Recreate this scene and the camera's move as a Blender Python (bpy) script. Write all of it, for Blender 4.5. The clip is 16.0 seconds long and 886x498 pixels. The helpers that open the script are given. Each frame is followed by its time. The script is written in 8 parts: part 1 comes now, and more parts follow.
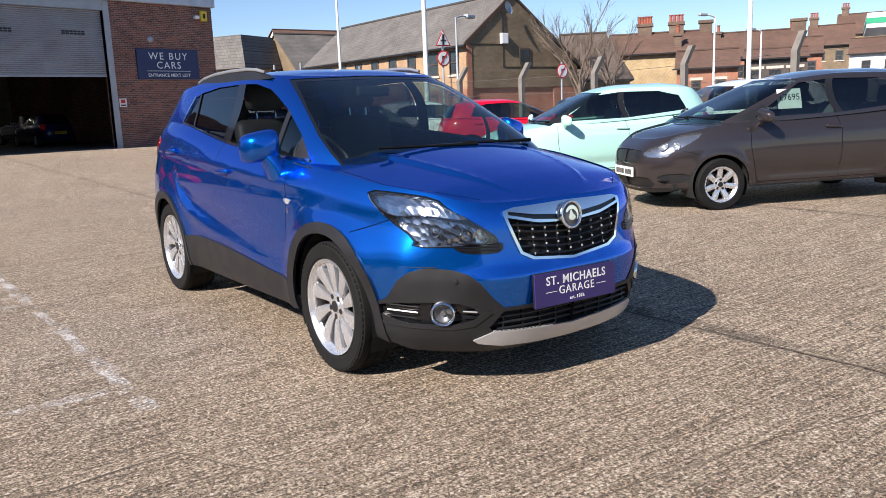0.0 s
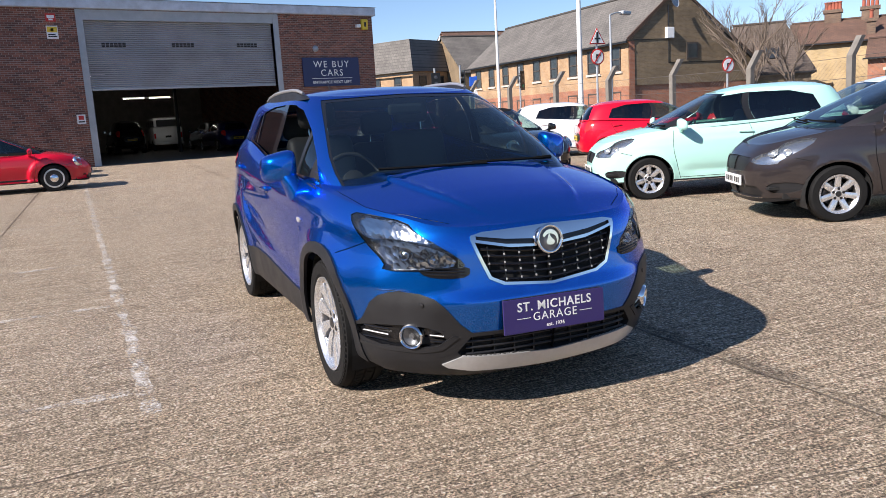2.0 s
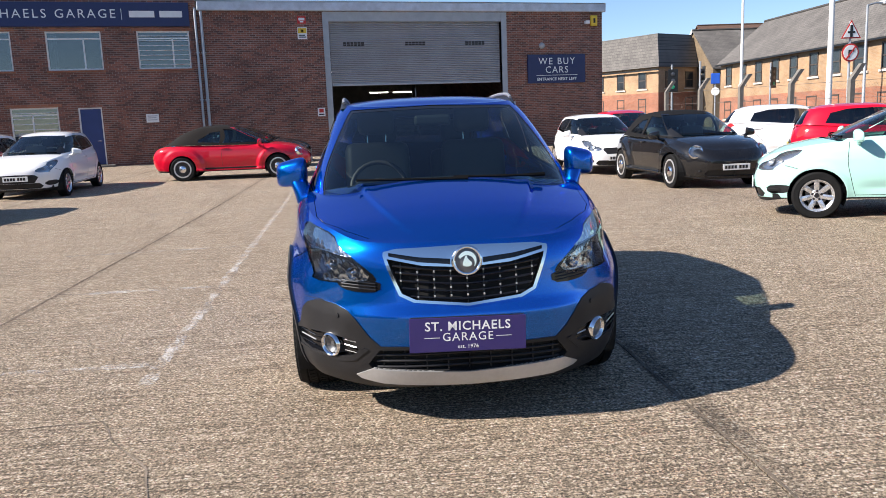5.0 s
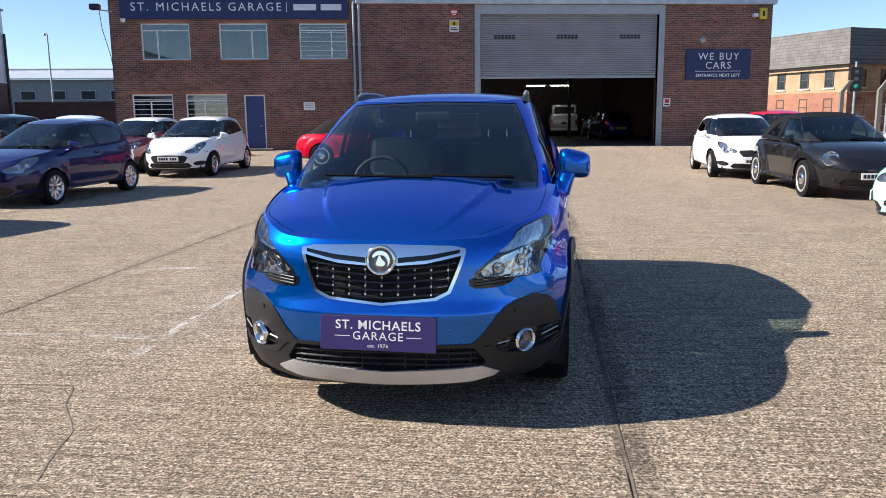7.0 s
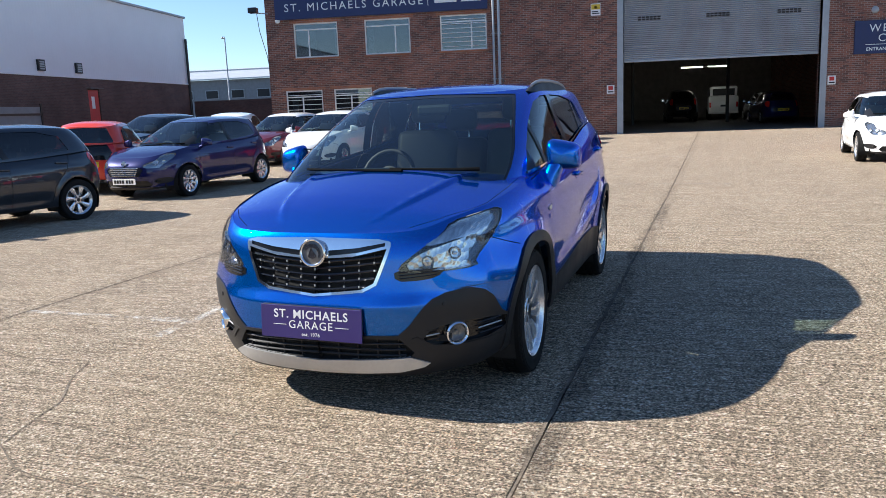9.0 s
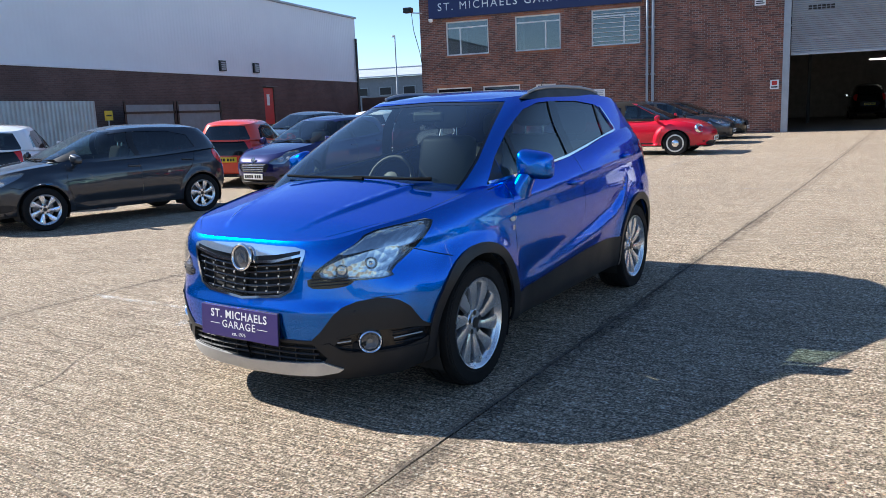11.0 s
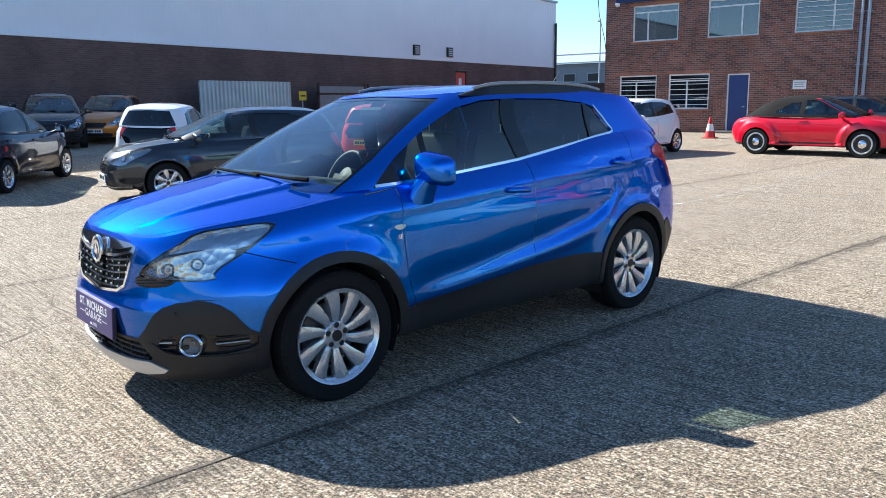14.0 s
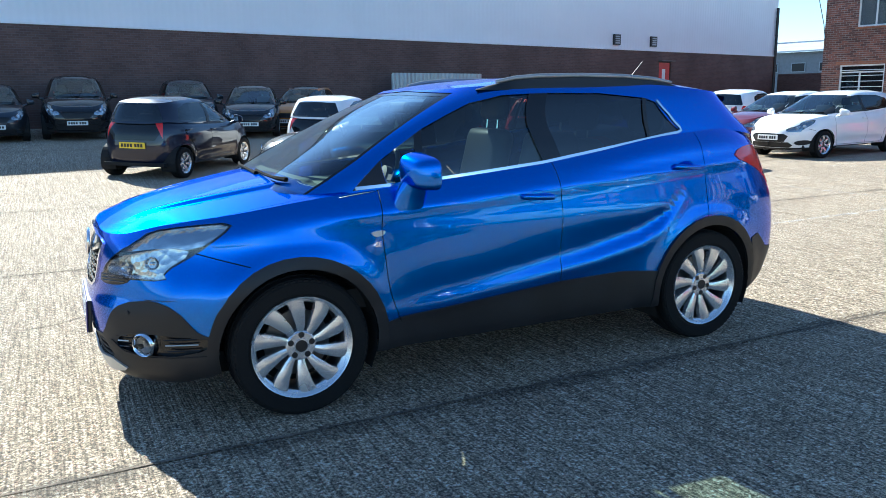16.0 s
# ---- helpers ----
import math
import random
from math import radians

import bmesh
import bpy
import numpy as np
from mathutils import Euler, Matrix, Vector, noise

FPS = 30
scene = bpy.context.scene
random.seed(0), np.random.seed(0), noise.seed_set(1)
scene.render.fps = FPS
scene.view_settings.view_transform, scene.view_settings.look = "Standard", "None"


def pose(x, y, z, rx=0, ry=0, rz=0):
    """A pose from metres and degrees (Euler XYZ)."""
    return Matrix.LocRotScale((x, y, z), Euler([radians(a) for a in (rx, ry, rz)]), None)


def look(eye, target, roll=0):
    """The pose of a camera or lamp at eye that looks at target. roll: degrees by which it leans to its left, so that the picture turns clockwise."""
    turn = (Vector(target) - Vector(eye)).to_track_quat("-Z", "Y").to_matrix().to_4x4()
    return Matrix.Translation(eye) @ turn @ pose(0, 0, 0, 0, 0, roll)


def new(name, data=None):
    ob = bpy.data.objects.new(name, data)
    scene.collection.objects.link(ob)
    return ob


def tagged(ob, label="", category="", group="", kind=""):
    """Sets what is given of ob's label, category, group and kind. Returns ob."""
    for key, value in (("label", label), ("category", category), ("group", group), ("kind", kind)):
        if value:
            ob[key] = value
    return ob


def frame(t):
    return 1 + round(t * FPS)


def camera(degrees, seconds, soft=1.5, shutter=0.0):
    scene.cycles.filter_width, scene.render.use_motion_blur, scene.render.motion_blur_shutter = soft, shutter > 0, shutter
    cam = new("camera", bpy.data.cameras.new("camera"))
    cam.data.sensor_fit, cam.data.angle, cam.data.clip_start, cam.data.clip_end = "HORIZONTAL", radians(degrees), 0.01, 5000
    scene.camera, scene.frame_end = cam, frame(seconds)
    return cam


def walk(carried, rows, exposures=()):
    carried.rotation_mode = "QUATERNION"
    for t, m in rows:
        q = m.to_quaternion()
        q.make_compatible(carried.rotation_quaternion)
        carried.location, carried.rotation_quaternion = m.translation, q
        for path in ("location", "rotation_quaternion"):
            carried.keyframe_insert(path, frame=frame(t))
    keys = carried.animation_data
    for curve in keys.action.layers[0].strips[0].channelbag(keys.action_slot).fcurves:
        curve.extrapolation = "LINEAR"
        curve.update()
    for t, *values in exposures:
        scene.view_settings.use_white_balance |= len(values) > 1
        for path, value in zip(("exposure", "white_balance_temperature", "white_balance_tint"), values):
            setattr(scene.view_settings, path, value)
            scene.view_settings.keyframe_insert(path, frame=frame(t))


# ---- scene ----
cam = camera(59.3, 16.0, 0.65)
PATH = [
    (0, (0.244, 0.111, 1.314), (1.7, 1.434, 0.957), -2.2),
    (0.5, (0.455, 0.019, 1.343), (1.837, 1.414, 0.964), -2.4),
    (1, (0.592, -0.096, 1.365), (1.902, 1.372, 1.003), -3.3),
    (1.5, (0.774, -0.345, 1.377), (2.002, 1.195, 1.031), -3.2),
    (2, (0.931, -0.493, 1.385), (2.063, 1.121, 1.045), -3.4),
    (2.5, (1.159, -0.523, 1.367), (2.192, 1.153, 1.012), -2.4),
    (3, (1.412, -0.558, 1.389), (2.369, 1.159, 1.018), -2.1),
    (3.5, (1.611, -0.743, 1.38), (2.463, 1.032, 1.03), -2.3),
    (4, (1.822, -0.979, 1.414), (2.555, 0.851, 1.081), -2.6),
    (4.2, (1.882, -1.018, 1.413), (2.589, 0.824, 1.084), -2.7),
    (6.3, (2.993, -1.394, 1.442), (3.285, 0.559, 1.124), -0.6),
    (6.5, (3.087, -1.392, 1.43), (3.34, 0.567, 1.115), -0.5),
    (7, (3.368, -1.357, 1.424), (3.526, 0.61, 1.093), -0.6),
    (7.5, (3.596, -1.386, 1.424), (3.652, 0.585, 1.092), -1.1),
    (8, (3.939, -1.504, 1.439), (3.882, 0.47, 1.12), -1.7),
    (8.5, (4.173, -1.487, 1.427), (4.014, 0.479, 1.096), -2.5),
    (9, (4.457, -1.377, 1.429), (4.193, 0.574, 1.079), -2.3),
    (9.5, (4.727, -1.288, 1.438), (4.388, 0.65, 1.081), -2.1),
    (10, (5.093, -1.278, 1.45), (4.629, 0.636, 1.099), -2.1),
    (10.2, (5.189, -1.254, 1.445), (4.679, 0.649, 1.097), -2.2),
    (12.3, (6.371, -0.775, 1.502), (5.452, 0.962, 1.132), -1.8),
    (12.5, (6.441, -0.706, 1.492), (5.5, 1.018, 1.116), -1.6),
    (13, (6.6, -0.414, 1.479), (5.617, 1.285, 1.098), -0.5),
    (13.5, (6.765, -0.209, 1.485), (5.727, 1.46, 1.113), -0.6),
    (14, (7.037, 0.02, 1.487), (5.882, 1.611, 1.119), -0.8),
    (14.5, (7.207, 0.237, 1.489), (5.962, 1.757, 1.115), -1.6),
    (15, (7.288, 0.547, 1.487), (5.969, 2.0, 1.101), -0.9),
    (15.5, (7.406, 0.79, 1.5), (5.982, 2.137, 1.104), -0.5),
    (16, (7.576, 1.092, 1.494), (6.041, 2.315, 1.112), -0.7),
]
walk(cam, [(t, look(eye, target, roll)) for t, eye, target, roll in PATH],
     [(0.0, 0.80, 6480, 15), (4.0, 0.90, 6480, 14), (7.0, 1.02, 6400, 11), (10.0, 1.17, 6200, 9), (13.0, 1.32, 5950, 8), (14.5, 1.48, 5820, 3), (16.0, 1.66, 5750, -1)])

# ---- world and sun ----
SUN_DIR = Vector((-0.995, 0.02, 0.0)).normalized() * math.cos(radians(36.0)) + Vector((0, 0, math.sin(radians(36.0))))
world = bpy.data.worlds.new("sky")
scene.world = world
world.use_nodes = True
wt = world.node_tree
wbg = wt.nodes["Background"]
sky = wt.nodes.new("ShaderNodeTexSky")
sky.sky_type = "NISHITA"
sky.sun_disc = False
sky.sun_elevation = radians(36.0)
sky.sun_rotation = radians(-91.0)
sky.altitude = 1500.0
sky.air_density, sky.dust_density, sky.ozone_density = 1.0, 0.18, 4.0
wt.links.new(sky.outputs["Color"], wbg.inputs["Color"])
wbg.inputs["Strength"].default_value = 0.084
sun_data = bpy.data.lights.new("sun", "SUN")
sun_data.energy, sun_data.angle, sun_data.color = 5.0, radians(0.55), (1.0, 0.945, 0.86)
sun = new("sun", sun_data)
sun.matrix_world = look(SUN_DIR * 60, (0, 0, 0))


# ---- materials ----
def nodes_of(name):
    m = bpy.data.materials.new(name)
    m.use_nodes = True
    t = m.node_tree
    return m, t, t.nodes["Principled BSDF"]


def link(t, a, b):
    t.links.new(a, b)


def coords(t, scale=(1, 1, 1), rot=(0, 0, 0)):
    tc = t.nodes.new("ShaderNodeTexCoord")
    mp = t.nodes.new("ShaderNodeMapping")
    mp.inputs["Scale"].default_value = scale
    mp.inputs["Rotation"].default_value = rot
    link(t, tc.outputs["Object"], mp.inputs["Vector"])
    return mp.outputs["Vector"]


def noise_tex(t, vec, scale, detail=4.0, rough=0.55):
    n = t.nodes.new("ShaderNodeTexNoise")
    n.inputs["Scale"].default_value = scale
    n.inputs["Detail"].default_value = detail
    n.inputs["Roughness"].default_value = rough
    link(t, vec, n.inputs["Vector"])
    return n.outputs["Fac"]


def ramp(t, fac, stops):
    r = t.nodes.new("ShaderNodeValToRGB")
    e = r.color_ramp.elements
    while len(e) < len(stops):
        e.new(0.5)
    for el, (p, c) in zip(e, stops):
        el.position = p
        el.color = (*c, 1) if len(c) == 3 else c
    link(t, fac, r.inputs["Fac"])
    return r.outputs["Color"]


def grey(v):
    return (v, v, v)


def mixc(t, fac, a, b, mode="MIX"):
    n = t.nodes.new("ShaderNodeMix")
    n.data_type, n.blend_type = "RGBA", mode
    for sock, val in ((n.inputs[0], fac), (n.inputs[6], a), (n.inputs[7], b)):
        if isinstance(val, (int, float)):
            sock.default_value = val
        elif isinstance(val, tuple):
            sock.default_value = (*val, 1)
        else:
            link(t, val, sock)
    return n.outputs[2]


def bump_to(t, p, height, strength=0.3, dist=0.01):
    b = t.nodes.new("ShaderNodeBump")
    b.inputs["Strength"].default_value = strength
    b.inputs["Distance"].default_value = dist
    link(t, height, b.inputs["Height"])
    link(t, b.outputs["Normal"], p.inputs["Normal"])


def mat(name, color, rough=0.5, metal=0.0, var=0.12, scale=3.0, fine=60.0, bump=0.0, coat=0.0, spec=0.5, dist=0.003, emit=0.0):
    """A plain surface with broad and fine variation of its colour and roughness."""
    m, t, p = nodes_of(name)
    v = coords(t)
    n1, n2 = noise_tex(t, v, scale), noise_tex(t, v, fine, 3)
    lo = tuple(c * (1 - var) for c in color)
    hi = tuple(min(1.0, c * (1 + var)) for c in color)
    c1 = ramp(t, n1, [(0.3, lo), (0.7, hi)])
    c2 = mixc(t, var, c1, ramp(t, n2, [(0.3, grey(0.25)), (0.7, grey(0.75))]), "OVERLAY")
    link(t, c2, p.inputs["Base Color"])
    link(t, ramp(t, n1, [(0.3, grey(max(0.02, rough * 0.85))), (0.7, grey(min(1, rough * 1.12)))]), p.inputs["Roughness"])
    p.inputs["Metallic"].default_value = metal
    p.inputs["Coat Weight"].default_value = coat
    p.inputs["Coat Roughness"].default_value = 0.03
    p.inputs["Specular IOR Level"].default_value = spec
    if bump:
        bump_to(t, p, n2, bump, dist)
    if emit:
        p.inputs["Emission Color"].default_value = (*color, 1)
        p.inputs["Emission Strength"].default_value = emit
    return m


def paint(name, color, metal=0.0, rough=0.4, flake=0.0, coat=1.0, dust_amount=0.015):
    """Car paint: a base coat, perhaps with metal flakes, under clear lacquer, with a film of dust."""
    m, t, p = nodes_of(name)
    v = coords(t)
    dust = noise_tex(t, v, 2.2, 5)
    fl = noise_tex(t, v, 900.0, 1)
    base = mixc(t, flake, color, ramp(t, fl, [(0.35, tuple(c * 0.5 for c in color)), (0.65, tuple(min(1, c * 1.7) for c in color))]))
    link(t, mixc(t, ramp(t, dust, [(0.45, grey(0.0)), (0.9, grey(dust_amount))]), base, (0.3, 0.27, 0.23)), p.inputs["Base Color"])
    p.inputs["Metallic"].default_value = metal
    p.inputs["Roughness"].default_value = rough
    p.inputs["Coat Weight"].default_value = coat
    if metal > 0.7:
        p.inputs["Specular Tint"].default_value = (*(min(1.0, 0.03 + 1.6 * c) for c in color), 1)
    p.inputs["Specular IOR Level"].default_value = 0.08
    p.inputs["Coat IOR"].default_value = 1.55
    link(t, ramp(t, dust, [(0.3, grey(0.0)), (0.8, grey(0.025))]), p.inputs["Coat Roughness"])
    return m


def glass(name, tint, gloss=0.02, ior=1.5):
    """Thin tinted pane: mirror-like by Fresnel, else see-through."""
    m = bpy.data.materials.new(name)
    m.use_nodes = True
    t = m.node_tree
    t.nodes.remove(t.nodes["Principled BSDF"])
    out = t.nodes["Material Output"]
    tr, gl, lw, mx = (t.nodes.new(k) for k in ("ShaderNodeBsdfTransparent", "ShaderNodeBsdfGlossy", "ShaderNodeLayerWeight", "ShaderNodeMixShader"))
    tr.inputs["Color"].default_value = (*tint, 1)
    gl.inputs["Roughness"].default_value = gloss
    lw.inputs["Blend"].default_value = 0.5
    f0 = 1.7 * ((ior - 1) / (ior + 1)) ** 2
    pw, ma = t.nodes.new("ShaderNodeMath"), t.nodes.new("ShaderNodeMath")
    pw.operation, ma.operation = "POWER", "MULTIPLY_ADD"
    link(t, lw.outputs["Facing"], pw.inputs[0])
    pw.inputs[1].default_value = 4.5
    link(t, pw.outputs[0], ma.inputs[0])
    ma.inputs[1].default_value, ma.inputs[2].default_value = 1.0 - f0, f0
    link(t, ma.outputs[0], mx.inputs[0])
    link(t, tr.outputs[0], mx.inputs[1])
    link(t, gl.outputs[0], mx.inputs[2])
    link(t, mx.outputs[0], out.inputs["Surface"])
    return m


def brick_mat(name, c1, c2, mortar, plane="xz", scale=1.0):
    m, t, p = nodes_of(name)
    tc = t.nodes.new("ShaderNodeTexCoord")
    sep = t.nodes.new("ShaderNodeSeparateXYZ")
    com = t.nodes.new("ShaderNodeCombineXYZ")
    link(t, tc.outputs["Object"], sep.inputs[0])
    add = t.nodes.new("ShaderNodeMath")
    link(t, sep.outputs["X"], add.inputs[0])
    link(t, sep.outputs["Y"], add.inputs[1])
    link(t, add.outputs[0], com.inputs["X"])
    link(t, sep.outputs["Z"], com.inputs["Y"])
    b = t.nodes.new("ShaderNodeTexBrick")
    link(t, com.outputs[0], b.inputs["Vector"])
    for k, val in (("Scale", scale), ("Brick Width", 0.225), ("Row Height", 0.075), ("Mortar Size", 0.008), ("Mortar Smooth", 0.3), ("Bias", -0.1)):
        b.inputs[k].default_value = val
    b.inputs["Color1"].default_value, b.inputs["Color2"].default_value, b.inputs["Mortar"].default_value = (*c1, 1), (*c2, 1), (*mortar, 1)
    n = noise_tex(t, tc.outputs["Object"], 0.7, 5)
    f = noise_tex(t, tc.outputs["Object"], 40, 3)
    col = mixc(t, 0.55, b.outputs["Color"], ramp(t, n, [(0.3, grey(0.3)), (0.7, grey(0.7))]), "OVERLAY")
    col = mixc(t, 0.3, col, ramp(t, f, [(0.3, grey(0.25)), (0.7, grey(0.75))]), "OVERLAY")
    link(t, col, p.inputs["Base Color"])
    p.inputs["Roughness"].default_value = 0.85
    bump_to(t, p, b.outputs["Fac"], -0.5, 0.01)
    return m


YARD = math.atan(0.21)


def concrete_mat():
    """Brushed, exposed-aggregate concrete with stains, ribs across the bays and worn spots."""
    m, t, p = nodes_of("yard_concrete")
    tc = t.nodes.new("ShaderNodeTexCoord")
    mp = t.nodes.new("ShaderNodeMapping")
    mp.inputs["Rotation"].default_value = (0, 0, YARD)
    link(t, tc.outputs["Object"], mp.inputs["Vector"])
    v = mp.outputs["Vector"]
    st = t.nodes.new("ShaderNodeMapping")
    st.inputs["Scale"].default_value = (0.6, 27.0, 1.0)
    link(t, v, st.inputs["Vector"])
    ribs = noise_tex(t, st.outputs["Vector"], 2.6, 3, 0.6)
    grain = noise_tex(t, v, 90.0, 4, 0.8)
    vor = t.nodes.new("ShaderNodeTexVoronoi")
    vor.inputs["Scale"].default_value = 75.0
    link(t, v, vor.inputs["Vector"])
    broad, mid = noise_tex(t, v, 0.28, 6, 0.6), noise_tex(t, v, 1.7, 6, 0.65)
    base = ramp(t, broad, [(0.3, (0.36, 0.272, 0.178)), (0.52, (0.455, 0.352, 0.238)), (0.72, (0.55, 0.435, 0.31))])
    base = mixc(t, 0.5, base, ramp(t, mid, [(0.3, grey(0.3)), (0.7, grey(0.66))]), "OVERLAY")
    stones = ramp(t, vor.outputs["Color"], [(0.0, (0.05, 0.037, 0.027)), (0.3, (0.20, 0.155, 0.11)), (0.65, (0.475, 0.37, 0.265)), (1.0, (0.92, 0.80, 0.65))])
    base = mixc(t, 0.68, base, stones)
    base = mixc(t, 0.75, base, ramp(t, grain, [(0.42, grey(0.04)), (0.58, grey(0.98))]), "OVERLAY")
    base = mixc(t, 0.5, base, ramp(t, ribs, [(0.40, grey(0.14)), (0.58, grey(0.8))]), "OVERLAY")
    # dirt that has settled along the joints between the bays
    su = t.nodes.new("ShaderNodeSeparateXYZ")
    link(t, v, su.inputs[0])
    mth = []
    for op, val in (("ADD", 0.46 + 443.0), ("PINGPONG", 2.215)):
        q = t.nodes.new("ShaderNodeMath")
        q.operation = op
        link(t, mth[-1] if mth else su.outputs["X"], q.inputs[0])
        q.inputs[1].default_value = val
        mth.append(q.outputs[0])
    wob = t.nodes.new("ShaderNodeMath")
    wob.operation = "MULTIPLY_ADD"
    link(t, mid, wob.inputs[0])
    wob.inputs[1].default_value = -0.16
    link(t, mth[-1], wob.inputs[2])
    dirt = ramp(t, wob.outputs[0], [(0.0, grey(0.15)), (0.012, grey(0.1)), (0.05, grey(0.0))])
    base = mixc(t, dirt, base, (0.075, 0.058, 0.042))
    link(t, base, p.inputs["Base Color"])
    p.inputs["Roughness"].default_value = 0.88
    p.inputs["Specular IOR Level"].default_value = 0.35
    h = t.nodes.new("ShaderNodeMath")
    h.operation = "MULTIPLY_ADD"
    link(t, ribs, h.inputs[0])
    h.inputs[1].default_value = 1.3
    link(t, grain, h.inputs[2])
    bump_to(t, p, h.outputs[0], 1.0, 0.02)
    return m


def corrugated(name, color, axis, pitch, rough=0.45, metal=0.0, depth=0.012):
    """Ribbed sheet: ribs at the given pitch along one axis."""
    m, t, p = nodes_of(name)
    v = coords(t)
    w = t.nodes.new("ShaderNodeTexWave")
    w.bands_direction = axis
    w.inputs["Scale"].default_value = 1.0 / pitch / 3.18
    w.inputs["Distortion"].default_value = 0
    link(t, v, w.inputs["Vector"])
    n = noise_tex(t, v, 0.6, 5)
    c = mixc(t, 0.35, color, ramp(t, n, [(0.3, grey(0.35)), (0.7, grey(0.65))]), "OVERLAY")
    link(t, c, p.inputs["Base Color"])
    p.inputs["Roughness"].default_value = rough
    p.inputs["Metallic"].default_value = metal
    bump_to(t, p, w.outputs["Fac"], 0.6, depth)
    return m


def roof_mat(name, c1, c2, course=0.22):
    """Slates or tiles in courses."""
    m, t, p = nodes_of(name)
    tc = t.nodes.new("ShaderNodeTexCoord")
    b = t.nodes.new("ShaderNodeTexBrick")
    link(t, tc.outputs["UV"], b.inputs["Vector"])
    for k, val in (("Scale", 1.0), ("Brick Width", 0.32), ("Row Height", course), ("Mortar Size", 0.012), ("Mortar Smooth", 0.2)):
        b.inputs[k].default_value = val
    b.inputs["Color1"].default_value, b.inputs["Color2"].default_value = (*c1, 1), (*c2, 1)
    b.inputs["Mortar"].default_value = (*(c * 0.45 for c in c1), 1)
    n = noise_tex(t, tc.outputs["Object"], 0.5, 5)
    col = mixc(t, 0.6, b.outputs["Color"], ramp(t, n, [(0.3, grey(0.32)), (0.7, grey(0.68))]), "OVERLAY")
    link(t, col, p.inputs["Base Color"])
    p.inputs["Roughness"].default_value = 0.8
    bump_to(t, p, b.outputs["Fac"], -0.6, 0.02)
    return m


CONCRETE = concrete_mat()
ASPHALT = mat("asphalt", (0.055, 0.055, 0.058), 0.9, var=0.3, scale=0.6, fine=120, bump=0.5)
TAR = mat("joint_tar", (0.19, 0.153, 0.118), 1.0, spec=0.1, var=0.4, fine=50, bump=0.4)


def worn_line():
    """Thin road paint, rubbed off down to the concrete between the high grains."""
    m, t, p = nodes_of("worn_line_paint")
    v = coords(t)
    coarse, fine = noise_tex(t, v, 5.0, 3), noise_tex(t, v, 75.0, 3, 0.7)
    link(t, ramp(t, fine, [(0.35, (0.42, 0.38, 0.33)), (0.65, (0.74, 0.70, 0.64))]), p.inputs["Base Color"])
    p.inputs["Roughness"].default_value = 0.85
    q = t.nodes.new("ShaderNodeMath")
    q.operation = "MULTIPLY_ADD"
    link(t, coarse, q.inputs[0])
    q.inputs[1].default_value = 0.7
    link(t, fine, q.inputs[2])
    link(t, ramp(t, q.outputs[0], [(0.82, grey(0.0)), (0.99, grey(0.75))]), p.inputs["Alpha"])
    return m


def tar_smear():
    """Tar and dirt rubbed into the concrete, thinning out between the grains."""
    m, t, p = nodes_of("tar_smear")
    v = coords(t)
    coarse, fine = noise_tex(t, v, 2.2, 4), noise_tex(t, v, 60.0, 3, 0.7)
    p.inputs["Base Color"].default_value = (0.05, 0.042, 0.034, 1)
    p.inputs["Roughness"].default_value = 0.9
    q = t.nodes.new("ShaderNodeMath")
    q.operation = "MULTIPLY_ADD"
    link(t, coarse, q.inputs[0])
    q.inputs[1].default_value = 0.8
    link(t, fine, q.inputs[2])
    link(t, ramp(t, q.outputs[0], [(0.82, grey(0.0)), (1.08, grey(0.36))]), p.inputs["Alpha"])
    return m


LINE_WORN, SMEAR = worn_line(), tar_smear()
BRICK_RED = brick_mat("red_brown_brick", (0.25, 0.095, 0.062), (0.085, 0.042, 0.036), (0.30, 0.25, 0.215))
BRICK_DARK = brick_mat("dark_brown_brick", (0.13, 0.075, 0.06), (0.09, 0.052, 0.045), (0.13, 0.10, 0.09))
BRICK_BUFF = brick_mat("buff_brick", (0.40, 0.25, 0.135), (0.33, 0.195, 0.10), (0.38, 0.29, 0.20))
BRICK_OLD = brick_mat("stock_brick", (0.21, 0.15, 0.085), (0.15, 0.105, 0.06), (0.22, 0.175, 0.125))
BRICK_ORANGE = brick_mat("orange_brick", (0.36, 0.14, 0.075), (0.28, 0.10, 0.055), (0.3, 0.2, 0.15))
CLAD_WHITE = corrugated("white_cladding", (0.80, 0.80, 0.81), "Y", 0.25, 0.5)
CLAD_GREY = corrugated("grey_cladding", (0.42, 0.44, 0.46), "X", 0.3, 0.4)
SHED_DARK = mat("shed_dark_cladding", (0.22, 0.235, 0.25), 0.5)
GALV = mat("galvanised_sheet", (0.40, 0.45, 0.46), 0.45, 0.4, var=0.15, scale=1.5)
STEEL_GREY = mat("grey_painted_steel", (0.36, 0.385, 0.41), 0.45, 0.2, var=0.1)
SHUTTER = mat("roller_shutter_grey", (0.34, 0.37, 0.40), 0.42, 0.35, var=0.12, scale=1.2)
SLATE = roof_mat("grey_slate", (0.115, 0.105, 0.095), (0.15, 0.137, 0.122))
TILE_DARK = roof_mat("dark_brown_tile", (0.10, 0.075, 0.06), (0.13, 0.10, 0.08))
TILE_BROWN = roof_mat("brown_tile", (0.145, 0.08, 0.055), (0.11, 0.065, 0.047))
NAVY = mat("navy_sign_paint", (0.012, 0.02, 0.095), 0.35, var=0.06)
